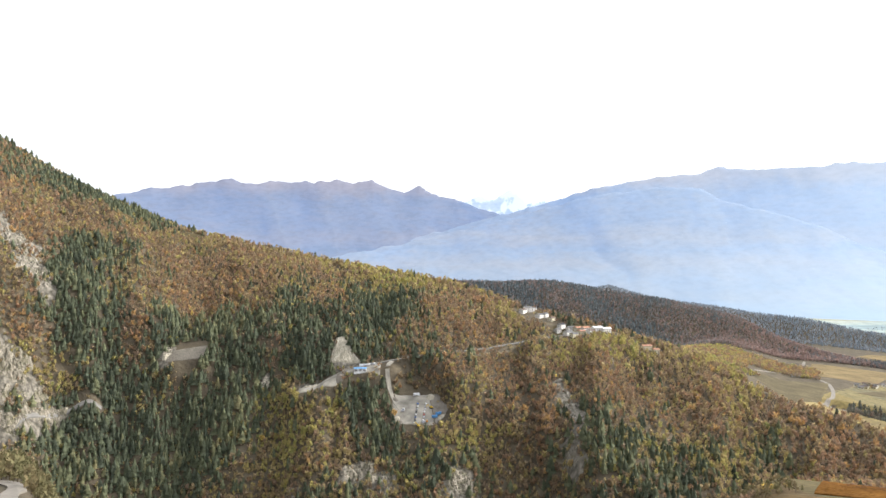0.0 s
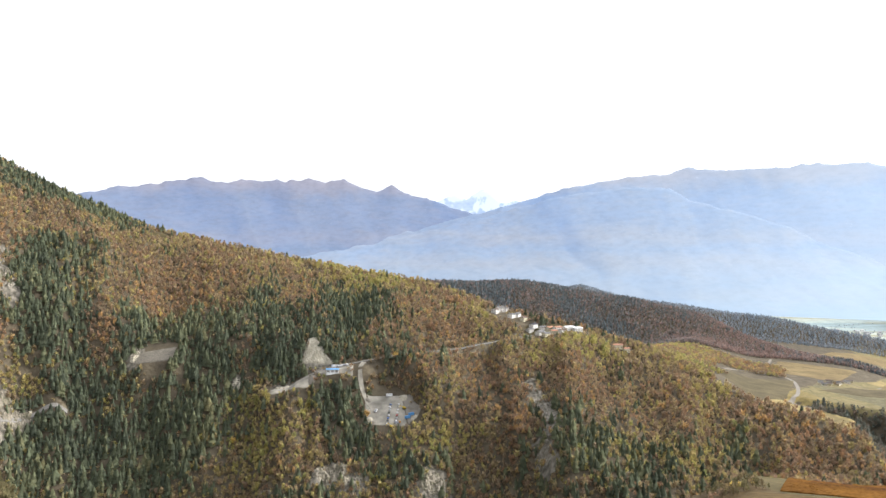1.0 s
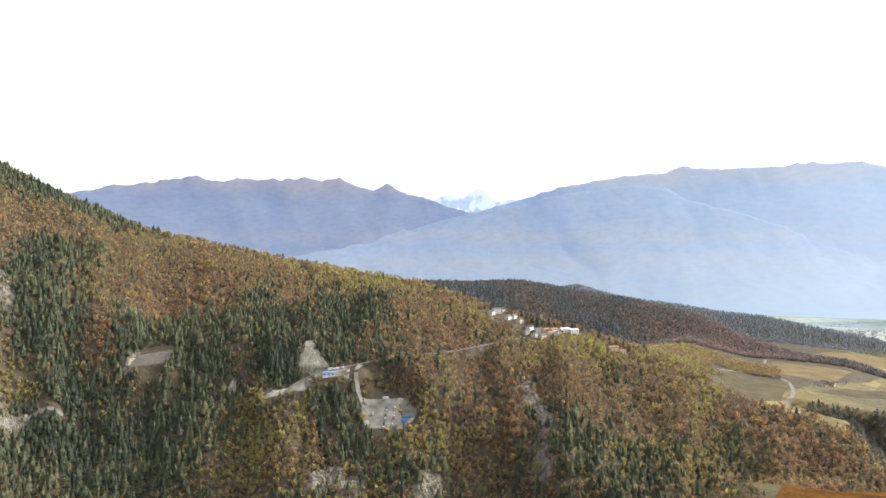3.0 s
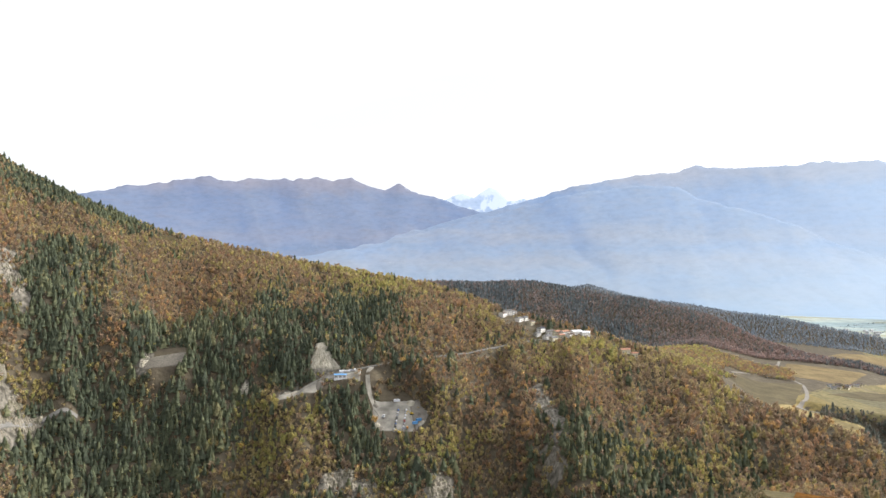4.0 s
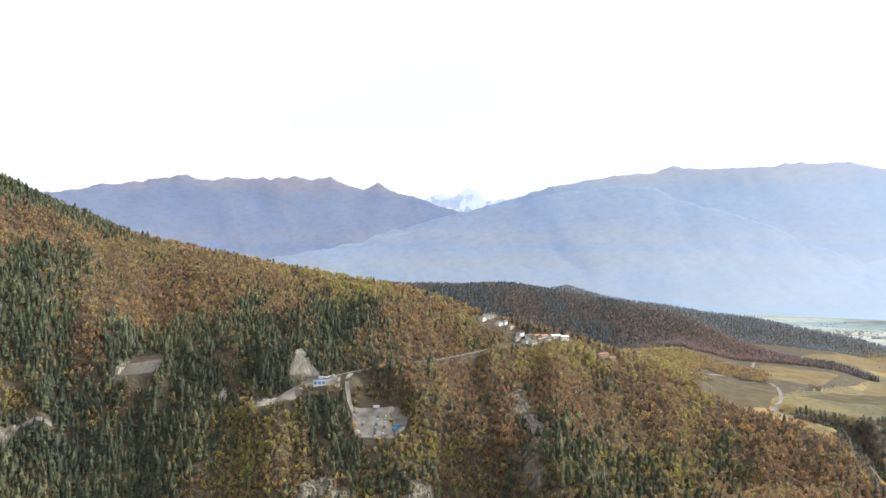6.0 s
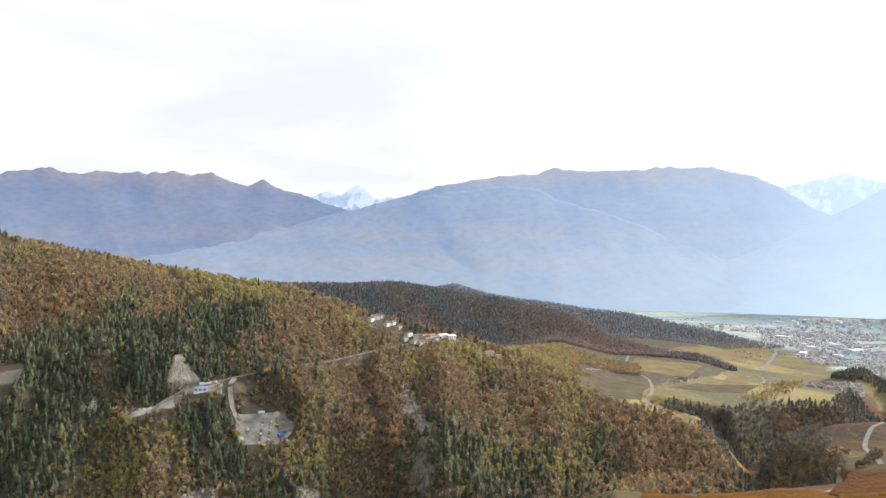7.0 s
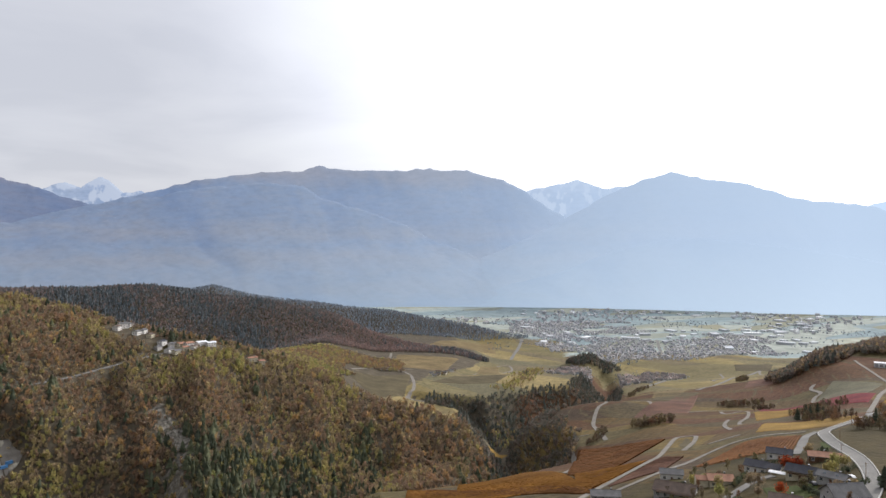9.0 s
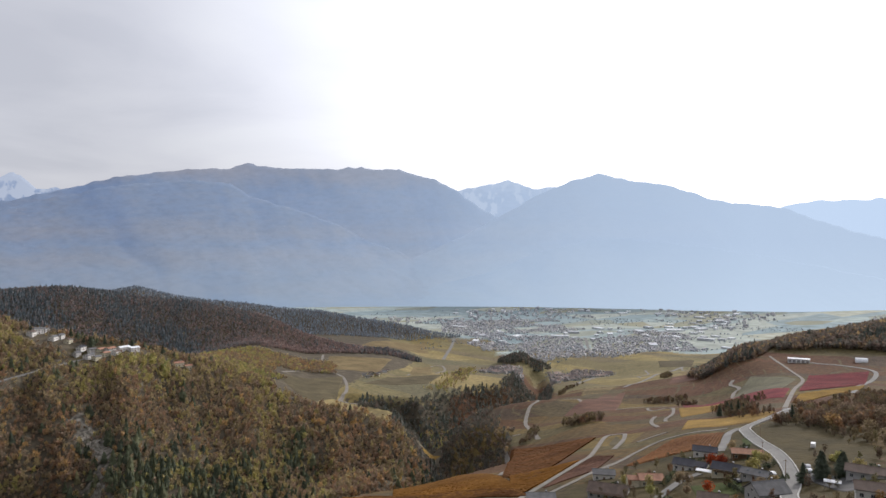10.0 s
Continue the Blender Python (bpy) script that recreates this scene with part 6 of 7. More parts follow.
# the farm hamlets on the terrace
for k, (hx, hy) in enumerate([(578, 1138), (584, 1122), (566, 1128), (592, 1148), (634, 1064), (645, 1072), (655, 1085), (664, 1080), (676, 1098), (690, 1112), (708, 1125), (722, 1140), (640, 1085), (668, 1110)]):
    house("small pale farmhouse with a brown roof among fields" if k % 2 else "small white farmhouse with a grey roof among fields", hx, hy, -30 + (k * 53 % 60) - 30, 7.5 + k % 3, 6, 3.4,
          tile_brown if k % 2 else tile_grey, render_cream if k % 2 else render_white, 0.4, detail=False, group="farmhouses on the terrace", chimney=False)


def long_shed(label, x, y, turn, L, W, H, roof_mat, wall_mat, rise=0.16, gates=4):
    low, high = lie(x, y, turn, L, W)
    ob = thing("shed", label, "shed", x, y, turn, "", (low + high) / 2)
    foot = low - (low + high) / 2 - 1
    part("wall", made(prism, [(-W / 2, foot), (W / 2, foot), (W / 2, H), (0, H + W / 2 * rise), (-W / 2, H)], -L / 2, L / 2), wall_mat, ob)
    e = H - 0.5 * rise
    part("roof", made(prism, [(-W / 2 - 0.5, e), (0, H + W / 2 * rise), (W / 2 + 0.5, e), (W / 2 + 0.5, e + 0.25), (0, H + W / 2 * rise + 0.27), (-W / 2 - 0.5, e + 0.25)], -L / 2 - 0.4, L / 2 + 0.4), roof_mat, ob)
    for k in range(gates):
        u = -L / 2 + L * (k + 0.5) / gates
        part("gate", made(box, u - L / gates * 0.32, -W / 2 - 0.08, 0, u + L / gates * 0.32, -W / 2 + 0.1, H * 0.72), steel, ob)
    return ob


long_shed("long white sheet-metal shed beside the upper road", 962, 472, -64, 27, 11, 5.0, tin_white, tin_white, 0.14, 5)
long_shed("blue-roofed site shed at the road's lay-by", -95, 806, 3, 14, 6, 3.2, tin_blue, tin_white, 0.2, 3)
# a round-topped white tunnel tent
tent = thing("tunnel_tent", "white round-topped storage tent beside the road", "tent", 985, 402, -64, sink=0.4)
arc = [(6 * math.cos(a), 5.5 * math.sin(a)) for a in np.linspace(0, math.pi, 13)]
part("cover", made(prism, arc + [(-6, -1.2), (6, -1.2)], -7, 7), tin_white, tent)
part("door_flap", made(box, -7.1, -1.8, 0, -6.9, 1.8, 3.4), steel, tent)
awning = thing("awning", "white tarpaulin cover on posts beside a house", "awning", 290, 189, -70)
part("sheet", made(prism, [(-2.0, 2.5), (0, 2.9), (2.0, 2.5), (2.0, 2.6), (0, 3.0), (-2.0, 2.6)], -4, 4), tin_white, awning)
for u in (-3.7, 3.7):
    for v in (-1.8, 1.8):
        part("post", made(drum, u, v, -0.6, 2.6, 0.06, 0.06, 6), steel, awning)
carport = thing("carport", "white canopy on thin posts beside parked cars", "carport", 277, 127, -66)
part("canopy", made(prism, [(-1.8, 2.6), (0, 3.2), (1.8, 2.6), (1.8, 2.72), (0, 3.32), (-1.8, 2.72)], -3, 3), tin_white, carport)
for u in (-2.7, 2.7):
    for v in (-1.6, 1.6):
        part("post", made(drum, u, v, -0.6, 2.75, 0.05, 0.05, 6), steel, carport)


# ---- the town in the valley ----
def house_shape(L, W, H, rise):
    v = [(-L / 2, -W / 2, -3), (L / 2, -W / 2, -3), (L / 2, W / 2, -3), (-L / 2, W / 2, -3), (-L / 2, -W / 2, H), (L / 2, -W / 2, H), (L / 2, W / 2, H), (-L / 2, W / 2, H),
         (-L / 2, 0, H + rise), (L / 2, 0, H + rise)]
    o = 0.5
    v += [(-L / 2 - o, -W / 2 - o, H - o * rise / W), (L / 2 + o, -W / 2 - o, H - o * rise / W), (L / 2 + o, 0, H + rise + 0.25), (-L / 2 - o, 0, H + rise + 0.25), (L / 2 + o, W / 2 + o, H - o * rise / W), (-L / 2 - o, W / 2 + o, H - o * rise / W)]
    f = [(0, 1, 5), (0, 5, 4), (1, 2, 6), (1, 6, 5), (2, 3, 7), (2, 7, 6), (3, 0, 4), (3, 4, 7), (4, 8, 7), (5, 6, 9), (10, 11, 12), (10, 12, 13), (13, 12, 14), (13, 14, 15)]
    m = [0] * 10 + [1] * 4
    # dark window strips set a little proud of the long walls
    n = len(v)
    for s in (-1, 1):
        for z in np.arange(1.2, H - 1.0, 2.8):
            for u in (-0.3, 0.0, 0.3):
                b = len(v)
                y = s * (W / 2 + 0.06)
                v += [(u * L - 0.7, y, z), (u * L + 0.7, y, z), (u * L + 0.7, y, z + 1.3), (u * L - 0.7, y, z + 1.3)]
                f += [(b, b + 1, b + 2), (b, b + 2, b + 3)] if s < 0 else [(b + 2, b + 1, b), (b + 3, b + 2, b)]
                m += [2, 2]
    return np.array(v, float), np.array(f), np.array(m)


def flat_shape(L, W, H):
    bm = bmesh.new()
    box(bm, -L / 2, -W / 2, -3, L / 2, W / 2, H)
    box(bm, -L / 2 - 0.4, -W / 2 - 0.4, H, L / 2 + 0.4, W / 2 + 0.4, H + 0.6)
    bmesh.ops.triangulate(bm, faces=bm.faces)
    bm.verts.index_update()
    v, f = np.array([q.co[:] for q in bm.verts]), np.array([[q.index for q in t.verts] for t in bm.faces])
    bm.free()
    return v, f, np.r_[np.zeros(12, int), np.ones(len(f) - 12, int)]


def tint_material(name, *stops):
    k = Mat(name, 0.85, 0.0, 0.2)
    col = k.mix(1.0, k.ramp(k.attr("tint"), *stops), k.ramp(k.noise(3.0, 3.0), (0.3, 0.85), (0.7, 1.1)), "MULTIPLY")
    return k.done(col)


# haze over the town is put into these pale, low-contrast wall and roof colours
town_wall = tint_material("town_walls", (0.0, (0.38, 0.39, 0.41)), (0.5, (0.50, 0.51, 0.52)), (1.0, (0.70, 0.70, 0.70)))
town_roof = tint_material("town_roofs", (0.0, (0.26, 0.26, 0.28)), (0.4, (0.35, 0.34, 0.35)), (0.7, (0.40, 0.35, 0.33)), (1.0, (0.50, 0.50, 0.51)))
old_wall = tint_material("old_village_walls", (0.0, (0.30, 0.29, 0.28)), (0.6, (0.42, 0.41, 0.40)), (1.0, (0.62, 0.61, 0.60)))
old_roof = tint_material("old_village_roofs", (0.0, (0.13, 0.115, 0.11)), (0.5, (0.20, 0.165, 0.145)), (1.0, (0.27, 0.20, 0.17)))
hall_roof = tint_material("hall_roofs", (0.0, (0.45, 0.47, 0.50)), (0.6, (0.68, 0.70, 0.72)), (1.0, (0.82, 0.83, 0.84)))


def town(name, label, shapes, x, y, mats, size=(0.85, 1.25), category="town houses"):
    wood(name, label, shapes, x, y, dice.uniform(size[0], size[1], len(x)), np.ones(len(x)), dice.uniform(0, 1, len(x)), mats, category)


HOUSES = [house_shape(12, 9, 6, 2.4), house_shape(10, 8, 5, 2.2), house_shape(15, 10, 9, 2.6), house_shape(20, 11, 12, 1.6)]
OLD_HOUSES = [house_shape(11, 8, 6.5, 2.6), house_shape(9, 8, 6, 2.4), house_shape(14, 9, 7, 2.8)]
HALLS = [flat_shape(44, 24, 8), flat_shape(70, 30, 9), flat_shape(30, 20, 7), flat_shape(24, 14, 12)]
x, y, az, r = sow(37, 66, 1690, 3000, 13)
built = 0.35 + 0.9 * rough(x, y, 230, 401, 3) + 0.55 * np.exp(-((az - 46) / 7) ** 2 - ((r - 2050) / 320) ** 2) - 0.25 * ease(2300, 2700, r) - 0.3 * ease(52, 60, az)
keep = (built > 0.30) & (ground(x, y) < 7) & (np.hypot(x - kx, y - ky) > 95) & road_gap(x, y, [[(1411, 1804), (1241, 1610), (1076, 1425)], [(1774, 1569), (1561, 1364)]], 14)
tx, ty, tr = x[keep], y[keep], r[keep]
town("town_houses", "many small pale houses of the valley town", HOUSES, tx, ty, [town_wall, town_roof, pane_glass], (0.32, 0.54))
x, y, az, r = sow(40, 51, 1360, 1690, 11.5)
built = 1.0 - np.hypot((az - 44.6) / 5.4, (r - 1515 - (az - 45) * 14) / 140) + 0.3 * rough(x, y, 70, 403, 2)
gap, bed = gorge_gap(x, y)
keep = (built > 0.05) & (gap > 30) & (np.hypot(x - kx, y - ky) > 75)
town("old_village_houses", "tightly packed old village houses", OLD_HOUSES, x[keep], y[keep], [old_wall, old_roof, pane_glass], (0.5, 0.78))
ox, oy = x[keep], y[keep]
x, y, az, r = sow(38, 74, 2150, 3350, 80)
keep = (rough(x, y, 300, 405, 2) + 0.35 * np.exp(-((az - 52) / 9) ** 2) > 0.12) & (ground(x, y) < 4)
town("industrial_halls", "white flat-roofed halls on the plain", HALLS, x[keep], y[keep], [town_wall, hall_roof], (0.4, 0.85), "industrial halls")
x, y, az, r = sow(18, 76, 2700, 3430, 42)
keep = rough(x, y, 260, 407, 3) > 0.10
town("far_houses", "tiny pale houses at the far edge of the plain", HOUSES, x[keep], y[keep], [town_wall, town_roof, pane_glass], (0.5, 0.9))
# garden trees, river poplars and far hedgerows
n = len(tx)
gx_, gy_ = np.concatenate([tx + dice.normal(0, 13, n), ox + dice.normal(0, 12, len(ox))]), np.concatenate([ty + dice.normal(0, 13, n), oy + dice.normal(0, 12, len(oy))])
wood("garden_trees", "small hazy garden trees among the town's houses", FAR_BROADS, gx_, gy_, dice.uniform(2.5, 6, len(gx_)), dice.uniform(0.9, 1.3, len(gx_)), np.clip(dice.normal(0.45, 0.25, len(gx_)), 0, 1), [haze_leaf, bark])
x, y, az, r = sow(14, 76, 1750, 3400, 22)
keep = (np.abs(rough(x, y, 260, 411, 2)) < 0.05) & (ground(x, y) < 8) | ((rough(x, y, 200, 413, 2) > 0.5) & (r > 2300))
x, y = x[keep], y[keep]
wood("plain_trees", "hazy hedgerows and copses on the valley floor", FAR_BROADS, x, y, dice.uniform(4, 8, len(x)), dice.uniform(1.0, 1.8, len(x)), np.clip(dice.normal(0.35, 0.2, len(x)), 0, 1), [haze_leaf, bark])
line = np.vstack([smooth_line([(548, 767), (578, 789), (607, 800)], 5), smooth_line([(650, 885), (745, 964), (860, 1080), (960, 1180)], 9)])
line = np.vstack([line] * 7)
line = line + dice.normal(0, 11, line.shape)
wood("river_poplars", "yellow-green poplars along the river", BROADS, line[:, 0], line[:, 1], dice.uniform(5, 10, len(line)), dice.uniform(0.7, 0.95, len(line)), np.clip(dice.normal(0.3, 0.18, len(line)), 0, 1), [broad_leaf, bark])


# ---- vehicles and works ----
def wheels(parent, places, radius=0.33, width=0.24):
    for wx, wy in places:
        ty_ = part("wheel", made(drum, wx, radius, wy - width / 2, wy + width / 2, radius, radius, 12, "y"), rubber, parent)
        part("rim", made(drum, wx, radius, wy - width / 2 - 0.01, wy + width / 2 + 0.01, radius * 0.6, radius * 0.6, 8, "y"), steel, ty_)


def car(label, x, y, turn, paint, van=False, group=""):
    ob = thing("van" if van else "car", label, "van" if van else "car", x, y, turn, group, sink=-0.5)
    L, W = (5.2, 1.95) if van else (4.3, 1.78)
    if van:
        out = [(-2.6, 0.35), (2.6, 0.35), (2.6, 1.05), (2.15, 1.2), (1.6, 2.15), (1.3, 2.25), (-2.5, 2.25), (-2.6, 2.1)]
        glass = [(1.15, 1.25), (2.05, 1.25), (1.58, 2.02), (1.15, 2.05)]
    else:
        out = [(-2.15, 0.32), (2.15, 0.32), (2.15, 0.72), (1.95, 0.86), (1.0, 0.95), (0.4, 1.38), (0.1, 1.45), (-1.2, 1.45), (-1.45, 1.38), (-2.0, 0.98), (-2.15, 0.9)]
        glass = [(0.82, 0.97), (0.36, 1.33), (-1.25, 1.36), (-1.75, 0.99)]
    bm = bmesh.new()
    prism(bm, [(b, c) for b, c in out], -W / 2, W / 2)
    bmesh.ops.rotate(bm, verts=bm.verts, cent=(0, 0, 0), matrix=Matrix.Rotation(radians(-90), 3, "Z"))
    bmesh.ops.bevel(bm, geom=[e for e in bm.edges if e.calc_face_angle(0) > 1.2], offset=0.06, segments=1, affect="EDGES")
    part("body", bm, PAINT[paint], ob)
    for s in (-1, 1):
        bm = bmesh.new()
        prism(bm, glass, min(s * W / 2, s * (W / 2 + 0.012)), max(s * W / 2, s * (W / 2 + 0.012)))
        bmesh.ops.rotate(bm, verts=bm.verts, cent=(0, 0, 0), matrix=Matrix.Rotation(radians(-90), 3, "Z"))
        part("side_window", bm, pane_glass, ob)
        part("headlight", made(box, L / 2 - 0.06, s * W * 0.36 - 0.15, 0.62, L / 2 + 0.02, s * W * 0.36 + 0.15, 0.78), lamp_clear, ob)
    bm = bmesh.new()
    a, b = ((2.12, 1.24), (1.63, 2.1)) if van else ((0.97, 0.99), (0.43, 1.38))
    c = [bm.verts.new(p) for p in ((a[0], -W * 0.42, a[1]), (a[0], W * 0.42, a[1]), (b[0], W * 0.40, b[1]), (b[0], -W * 0.40, b[1]), (a[0] + 0.03, -W * 0.42, a[1] + 0.02), (a[0] + 0.03, W * 0.42, a[1] + 0.02), (b[0] + 0.03, W * 0.40, b[1] + 0.02), (b[0] + 0.03, -W * 0.40, b[1] + 0.02))]
    for f in ((3, 2, 1, 0), (4, 5, 6, 7), (0, 1, 5, 4), (1, 2, 6, 5), (2, 3, 7, 6), (3, 0, 4, 7)):
        bm.faces.new([c[i] for i in f])
    part("windscreen", bm, pane_glass, ob)
    wheels(ob, [(-L * 0.31, -W / 2 + 0.1), (L * 0.31, -W / 2 + 0.1), (-L * 0.31, W / 2 - 0.1), (L * 0.31, W / 2 - 0.1)])
    return ob


def truck(label, x, y, turn, cab, bed):
    ob = thing("truck", label, "truck", x, y, turn, sink=-0.9)
    part("chassis", made(box, -3.6, -0.9, 0.55, 3.4, 0.9, 0.85), steel, ob)
    c = part("cab", made(prism, [(-1.2, 0.85), (1.2, 0.85), (1.2, 2.7), (1.0, 2.9), (-1.0, 2.9), (-1.2, 2.7)], 1.7, 3.6), PAINT[cab], ob)
    part("windscreen", made(box, 3.58, -1.0, 1.75, 3.64, 1.0, 2.6), pane_glass, c)
    tub = bmesh.new()
    for b in ((-3.7, -1.2, 0.95, 1.5, 1.2, 1.1), (-3.7, -1.2, 1.1, 1.5, -1.1, 2.3), (-3.7, 1.1, 1.1, 1.5, 1.2, 2.3), (1.4, -1.1, 1.1, 1.5, 1.1, 2.6), (-3.7, -1.1, 1.1, -3.6, 1.1, 2.2)):
        box(tub, *b)
    part("tipper_bed", tub, PAINT[bed], ob)
    wheels(ob, [(u, v) for u in (-2.6, -1.4, 2.4) for v in (-1.0, 1.0)], 0.5, 0.32)
    return ob


def container(label, x, y, turn, paint, length=6.0):
    ob = thing("container", label, "container", x, y, turn, sink=-0.9)
    part("box", made(box, -length / 2, -1.2, 0, length / 2, 1.2, 2.6), paint, ob)
    for k in range(int(length / 0.6)):
        u = -length / 2 + 0.3 + 0.6 * k
        part("rib", made(box, u - 0.12, -1.26, 0.15, u + 0.12, 1.26, 2.45), paint, ob)
    part("door", made(box, length / 2, -1.1, 0.1, length / 2 + 0.06, 1.1, 2.5), steel, ob)
    return ob


def excavator(label, x, y, turn):
    ob = thing("excavator", label, "excavator", x, y, turn, sink=-0.9)
    for s in (-1, 1):
        part("track", made(prism, [(s * 1.1 - 0.3, 0.1), (s * 1.1 + 0.3, 0.1), (s * 1.1 + 0.3, 0.9), (s * 1.1 - 0.3, 0.9)], -1.9, 1.9), rubber, ob)
    part("deck", made(box, -1.7, -1.25, 1.0, 1.3, 1.25, 2.0), PAINT["yellow"], ob)
    c = part("cab", made(prism, [(0.15, 2.0), (1.2, 2.0), (1.15, 3.1), (0.25, 3.1)], -0.2, 1.3), PAINT["yellow"], ob)
    part("window", made(box, 1.29, 0.25, 2.2, 1.34, 1.1, 3.0), pane_glass, c)
    for name, p, q in (("boom", (1.1, 1.9), (4.2, 4.6)), ("stick", (4.2, 4.6), (6.0, 1.8))):
        bm = bmesh.new()
        d = Vector((q[0] - p[0], 0, q[1] - p[1]))
        nrm = Vector((-d.z, 0, d.x)).normalized() * 0.25
        prism_pts = [Vector((p[0], 0, p[1])) - nrm, Vector((q[0], 0, q[1])) - nrm, Vector((q[0], 0, q[1])) + nrm, Vector((p[0], 0, p[1])) + nrm]
        lo, hi = [bm.verts.new(v + Vector((0, -0.45, 0))) for v in prism_pts], [bm.verts.new(v + Vector((0, 0.0, 0))) for v in prism_pts]
        bm.faces.new(lo), bm.faces.new(hi[::-1])
        for i in range(4):
            bm.faces.new((lo[i], hi[i], hi[(i + 1) % 4], lo[(i + 1) % 4]))
        part(name, bm, PAINT["yellow"], ob)
    part("bucket", made(prism, [(-0.75, 1.0), (0.3, 1.0), (0.3, 1.9), (-0.75, 1.9)], 5.4, 6.4), steel, ob)
    return ob


YARD = "cars parked in rows in the yard"
tones = ["white", "silver", "black", "white", "blue", "silver", "white", "red", "black", "white", "silver", "white", "white", "silver", "blue", "white"]
for k in range(16):
    row, col = k % 2, k // 2
    car(tones[k] + " car parked on the gravel works yard", -31 + row * 9 + col * 0.4, 757 + col * 3.6, 100 + (k * 7 % 9), tones[k], group=YARD)
truck("white tipper truck in the works yard", -44, 772, 80, "white", "silver")
truck("orange tipper truck at the yard's edge", -20, 757, 20, "orange", "silver")
truck("white truck at the lay-by", -88, 813, 10, "white", "white")
truck("white truck beside the blue shed", -82, 814, 5, "white", "silver")
container("blue site container in the works yard", -9, 764, 30, tin_blue)
container("blue site container beside the bank", -5, 768, 30, tin_blue)
container("white site cabin in the works yard", -30, 794, 10, tin_white, 7.0)
container("white site cabin at the lay-by", -95, 816, 4, tin_white, 5.0)
excavator("yellow excavator standing in the works yard", -13, 776, 200)
excavator("yellow excavator at the yard's front edge", -26, 752, 160)
car("white van parked on the meadow above the road", 352, 169, 20, "white", van=True)
car("silver car parked beside the road", 308, 151, 40, "silver")
car("white car parked beside the road", 301, 147, 40, "white")
car("white car standing on the village road", 262, 137, 28, "white")
car("white car parked by the grey house", 291, 158, 70, "white")
car("black car parked by the houses", 281, 168, 60, "black")
car("white van parked on the vineyard's edge", 420, 560, 60, "white", van=True)
car("white car parked on the vineyard's edge", 408, 548, 55, "white", van=True)


# ---- single trees ----
CLUMP_V = np.array([(1, 0, 0), (0, 1, 0), (-1, 0, 0), (0, -1, 0), (0, 0, 1), (0, 0, -1)], float)
CLUMP_F = np.array([(0, 1, 4), (1, 2, 4), (2, 3, 4), (3, 0, 4), (1, 0, 5), (2, 1, 5), (3, 2, 5), (0, 3, 5)])


def tree(label, x, y, tall, wide, tint, leafs, seed, conifer=False, group=""):
    """A single tree: a tapered trunk with limbs and a crown of many small clumps."""
    rs = np.random.RandomState(seed)
    ob = thing("conifer" if conifer else "tree", label, "tree", x, y, 0, group)
    bm = bmesh.new()
    drum(bm, 0, 0, -0.5, tall * (0.9 if conifer else 0.6), tall * 0.022, tall * 0.006, 7)
    if not conifer:
        for k in range(6):
            a, z0 = k * 1.05 + rs.uniform(-0.3, 0.3), tall * rs.uniform(0.28, 0.5)
            d = Vector((math.cos(a) * wide * 0.3, math.sin(a) * wide * 0.3, tall * 0.22))
            side = Vector((-math.sin(a), math.cos(a), 0)) * tall * 0.007
            upv = Vector((0, 0, tall * 0.008))
            p = Vector((0, 0, z0))
            q = [bm.verts.new(v) for v in (p - side, p + side, p + upv, p + d)]
            for f in ((0, 1, 3), (1, 2, 3), (2, 0, 3), (2, 1, 0)):
                bm.faces.new([q[i] for i in f])
    part("trunk", bm, bark, ob)
    V, F, n = [], [], 0
    if conifer:
        tiers = 13
        for k in range(tiers):
            f = k / tiers
            rad, z0 = wide / 2 * (1 - f) ** 0.8 + 0.15, tall * (0.10 + 0.86 * f)
            m = 11
            tip = [0, 0, z0 + tall * 0.11]
            ring = []
            for s in range(m):
                a = 2 * math.pi * (s + rs.uniform(-0.3, 0.3)) / m + k
                q = rad * (rs.uniform(0.8, 1.15) if s % 2 else rs.uniform(0.45, 0.7))
                ring.append([q * math.cos(a), q * math.sin(a), z0 + rs.uniform(-0.02, 0.015) * tall])
            V.append(np.array([tip] + ring))
            F.append(np.array([[n, n + 1 + s, n + 1 + (s + 1) % m] for s in range(m)]))
            n += m + 1
    else:
        for k in range(46):
            d = rs.normal(size=3)
            d /= np.linalg.norm(d)
            c = np.array([0, 0, tall * 0.62]) + d * [wide * 0.36, wide * 0.36, tall * 0.30] * rs.uniform(0.3, 1.0)
            V.append(c + CLUMP_V * wide * rs.uniform(0.06, 0.12) * rs.uniform(0.6, 1.3, (len(CLUMP_V), 1)))
            F.append(CLUMP_F + n)
            n += len(CLUMP_V)
        for k in range(160):
            d = rs.normal(size=3)
            d /= np.linalg.norm(d)
            c = np.array([0, 0, tall * 0.62]) + d * [wide * 0.44, wide * 0.44, tall * 0.36] * rs.uniform(0.8, 1.1)
            V.append(c + rs.normal(size=(3, 3)) * 0.32)
            F.append(np.array([[n, n + 1, n + 2]]))
            n += 3
    V, F = np.vstack(V), np.vstack(F)
    crown = sheet("crown", V, F, [leafs], False, (("tint", np.clip(tint + rs.normal(0, 0.03, len(V)), 0, 1)),))
    crown.parent = ob
    return ob


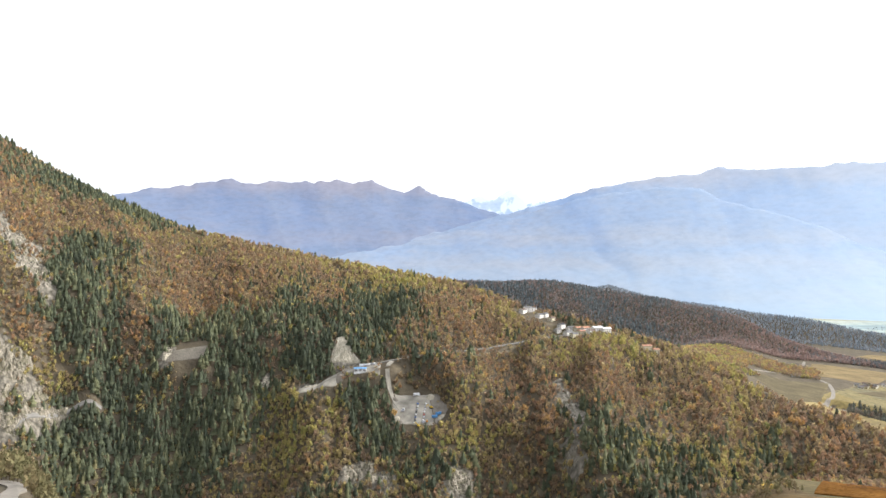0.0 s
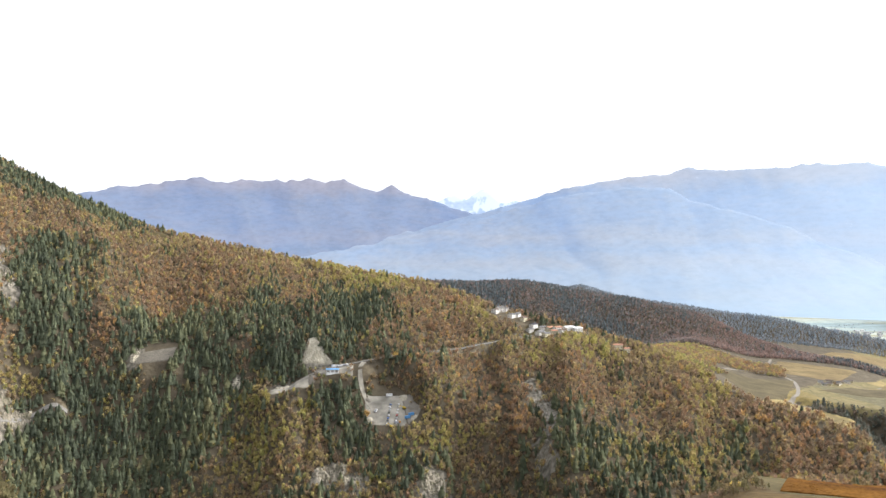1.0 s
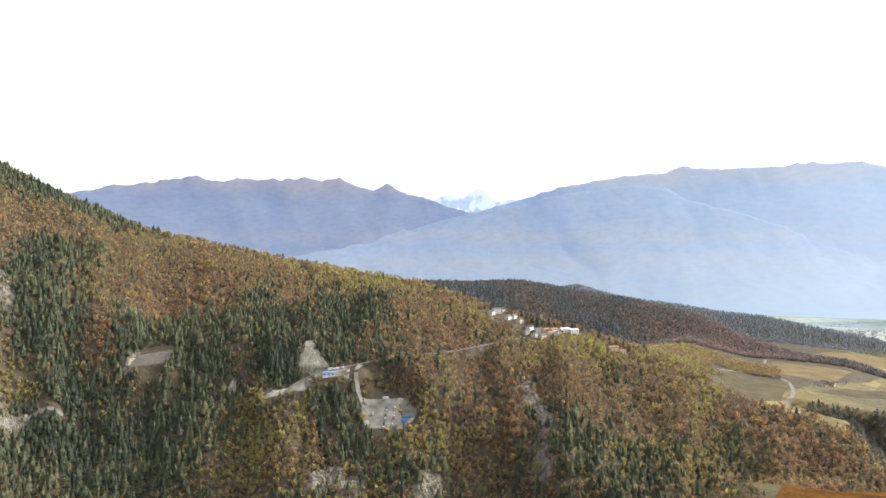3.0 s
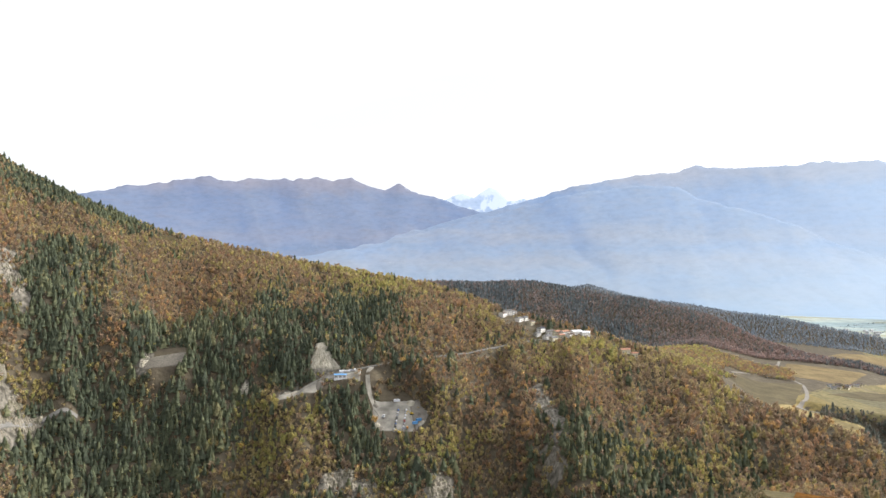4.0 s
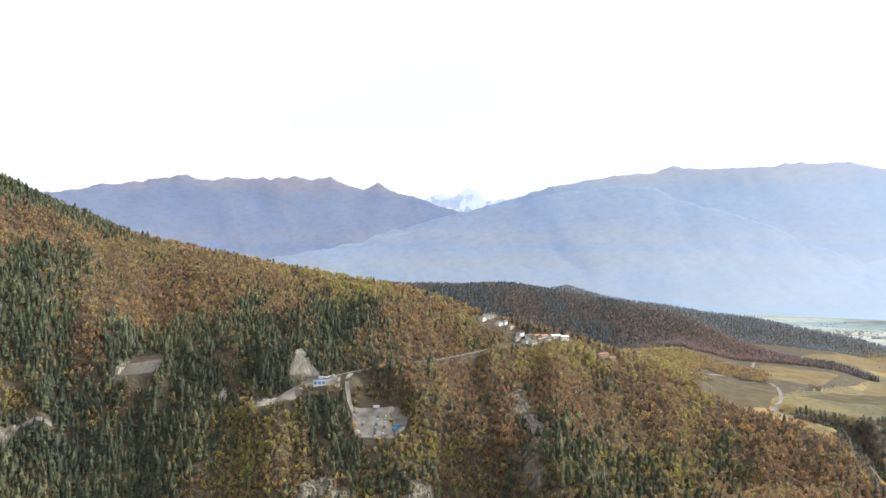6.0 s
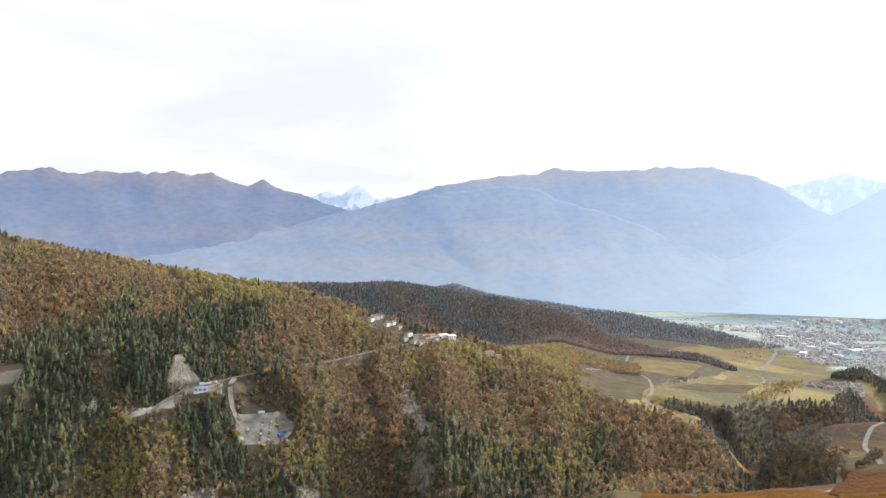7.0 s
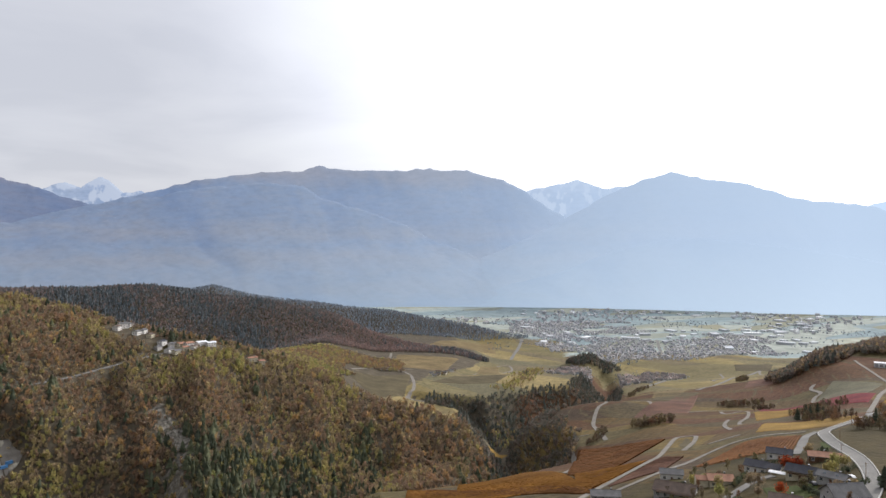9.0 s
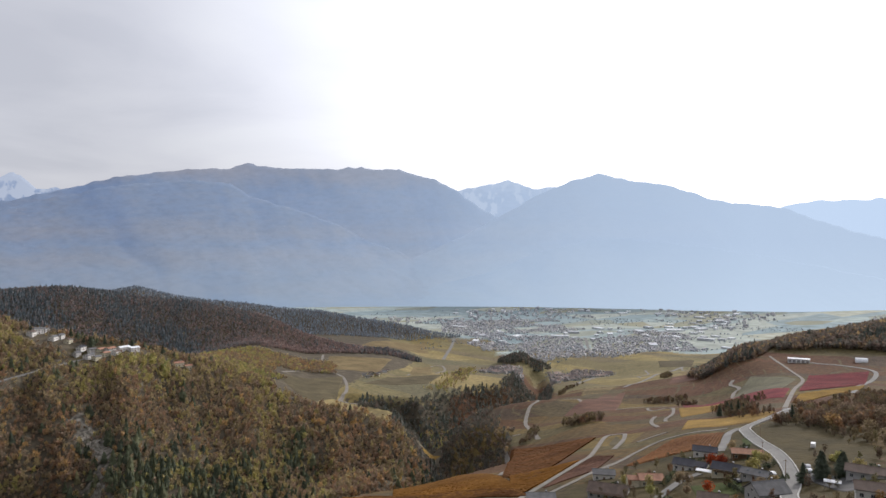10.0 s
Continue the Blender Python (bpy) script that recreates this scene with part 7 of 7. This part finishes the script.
red_leaf = leafy("red_leaves", (0.0, (0.22, 0.045, 0.025)), (1.0, (0.45, 0.10, 0.035)))
for k, (a, b, t, w_) in enumerate([(296, 140, 11, 8.5), (289, 136, 12, 9), (281, 140, 9, 6.5), (303, 134, 9, 8), (297, 131, 8, 8), (310, 138, 7, 7)]):
    tree("dark green conifer beside the road", a, b, t, w_, 0.05, conifer_leaf, 500 + k, True, "conifers by the road")
for k, (a, b, t, w_) in enumerate([(514, 318, 11, 5.5), (519, 314, 13, 6), (511, 306, 12, 5.5), (504, 296, 13, 6), (522, 322, 9, 5), (499, 289, 10, 5)]):
    tree("dark spruce in a row beside gold vines", a, b, t, w_, 0.1, conifer_leaf, 520 + k, True, "spruces by the gold vineyard")
tree("dark pine on the grass by the junction", 432, 219, 11, 6, 0.05, conifer_leaf, 540, True)
tree("bright red maple between houses", 306, 196, 7, 7, 0.5, red_leaf, 541)
tree("red-leaved maple with a full crown", 309, 192, 6, 6, 0.2, red_leaf, 542)
tree("orange-red small tree on a lawn", 262, 170, 6, 5.5, 0.9, red_leaf, 543)
tree("grey-brown half-bare tree beside a lane", 265, 182, 8, 6, 0.52, broad_leaf, 544)
tree("grey-brown half-bare tree by the barn", 268, 188, 7, 6, 0.50, broad_leaf, 545)
tree("large yellow tree on the slope", 404, 183, 10, 10, 0.86, broad_leaf, 546)
tree("orange tree beside the junction", 420, 204, 9, 8, 0.72, broad_leaf, 547)
tree("rust-coloured tree beside the junction", 438, 205, 9, 8, 0.62, broad_leaf, 548)
tree("tall brown tree on the slope", 445, 195, 12, 9, 0.55, broad_leaf, 549)
tree("bright yellow tree on the spur below the road", -197, 763, 11, 8, 0.97, broad_leaf, 550)
tree("yellow-orange tree beside the works yard", -53, 764, 11, 9, 0.9, broad_leaf, 551)
tree("yellow tree beside the spur road", -24, 822, 10, 9, 0.93, broad_leaf, 552)
tree("orange-red tree beside the spur road", 2, 822, 10, 9, 0.78, broad_leaf, 553)
for k, (a, b, t, w_, h_) in enumerate([(425, 190, 10, 9, 0.55), (440, 183, 11, 9, 0.6), (455, 192, 10, 9, 0.5), (468, 200, 11, 10, 0.56), (412, 172, 9, 8, 0.64), (430, 168, 10, 9, 0.52), (395, 160, 8, 8, 0.45),
                                       (480, 208, 10, 9, 0.6), (450, 210, 9, 8, 0.7), (378, 155, 8, 7, 0.5), (500, 222, 10, 9, 0.5), (462, 178, 10, 9, 0.58), (365, 142, 8, 7, 0.48), (350, 135, 8, 7, 0.55), (385, 143, 9, 8, 0.6)]):
    tree("brown autumn tree in the thicket above the road", a, b, t, w_, h_, broad_leaf, 600 + k, group="autumn trees above the road")
for k, (a, b) in enumerate([(318, 178), (322, 182), (312, 172), (340, 205), (346, 209), (275, 216), (268, 218), (263, 200), (282, 196), (256, 176), (250, 190), (299, 170), (305, 176), (274, 148), (268, 150), (316, 142), (322, 146), (308, 130)]):
    tree("small green-brown garden tree between houses", a, b, 3.5 + k % 4, 3.5 + k % 3, 0.08 + 0.11 * (k % 5), broad_leaf, 560 + k, group="garden trees between houses")


# clipped hedges and dark garden shrubs round the houses
hx_, hy_ = [], []
for line in ([(276, 200), (284, 204), (292, 206)], [(268, 197), (276, 199)], [(318, 186), (326, 184), (336, 192)], [(300, 168), (308, 166)], [(292, 146), (282, 150), (276, 146)], [(312, 136), (300, 130), (290, 132)],
             [(262, 150), (268, 160), (276, 168)], [(240, 176), (250, 180)], [(322, 206), (314, 212), (318, 222)], [(340, 150), (328, 146), (318, 152)], [(258, 224), (266, 222)], [(300, 118), (310, 126)], [(344, 198), (352, 206)]):
    for (ax, ay), (bx, by) in zip(line, line[1:]):
        m = int(math.hypot(bx - ax, by - ay) / 0.9)
        t = dice.uniform(0, 1, m)
        hx_.append(ax + (bx - ax) * t + dice.normal(0, 0.7, m)), hy_.append(ay + (by - ay) * t + dice.normal(0, 0.7, m))
hx_, hy_ = np.concatenate(hx_), np.concatenate(hy_)
wood("garden_hedges", "dark green garden hedges round the houses", BROADS, hx_, hy_, dice.uniform(2.0, 3.8, len(hx_)), dice.uniform(0.9, 1.3, len(hx_)), np.clip(dice.normal(0.25, 0.2, len(hx_)), 0, 1), [conifer_leaf, bark], "hedges", 0.2)


def pole(label, x, y, tall):
    ob = thing("utility_pole", label, "pole", x, y, -60, "poles along the village road", sink=0.3)
    part("shaft", made(drum, 0, 0, 0, tall, 0.14, 0.09, 8), timber, ob)
    arm = part("crossarm", made(box, -0.9, -0.06, tall - 0.7, 0.9, 0.06, tall - 0.58), timber, ob)
    for u in (-0.7, 0.7):
        part("insulator", made(drum, u, 0, tall - 0.58, tall - 0.4, 0.05, 0.04, 6), lamp_clear, arm)


for a, b in ((324, 180), (372, 207), (287, 150), (430, 232)):
    pole("dark wooden utility pole beside the village road", a, b, 8.5)
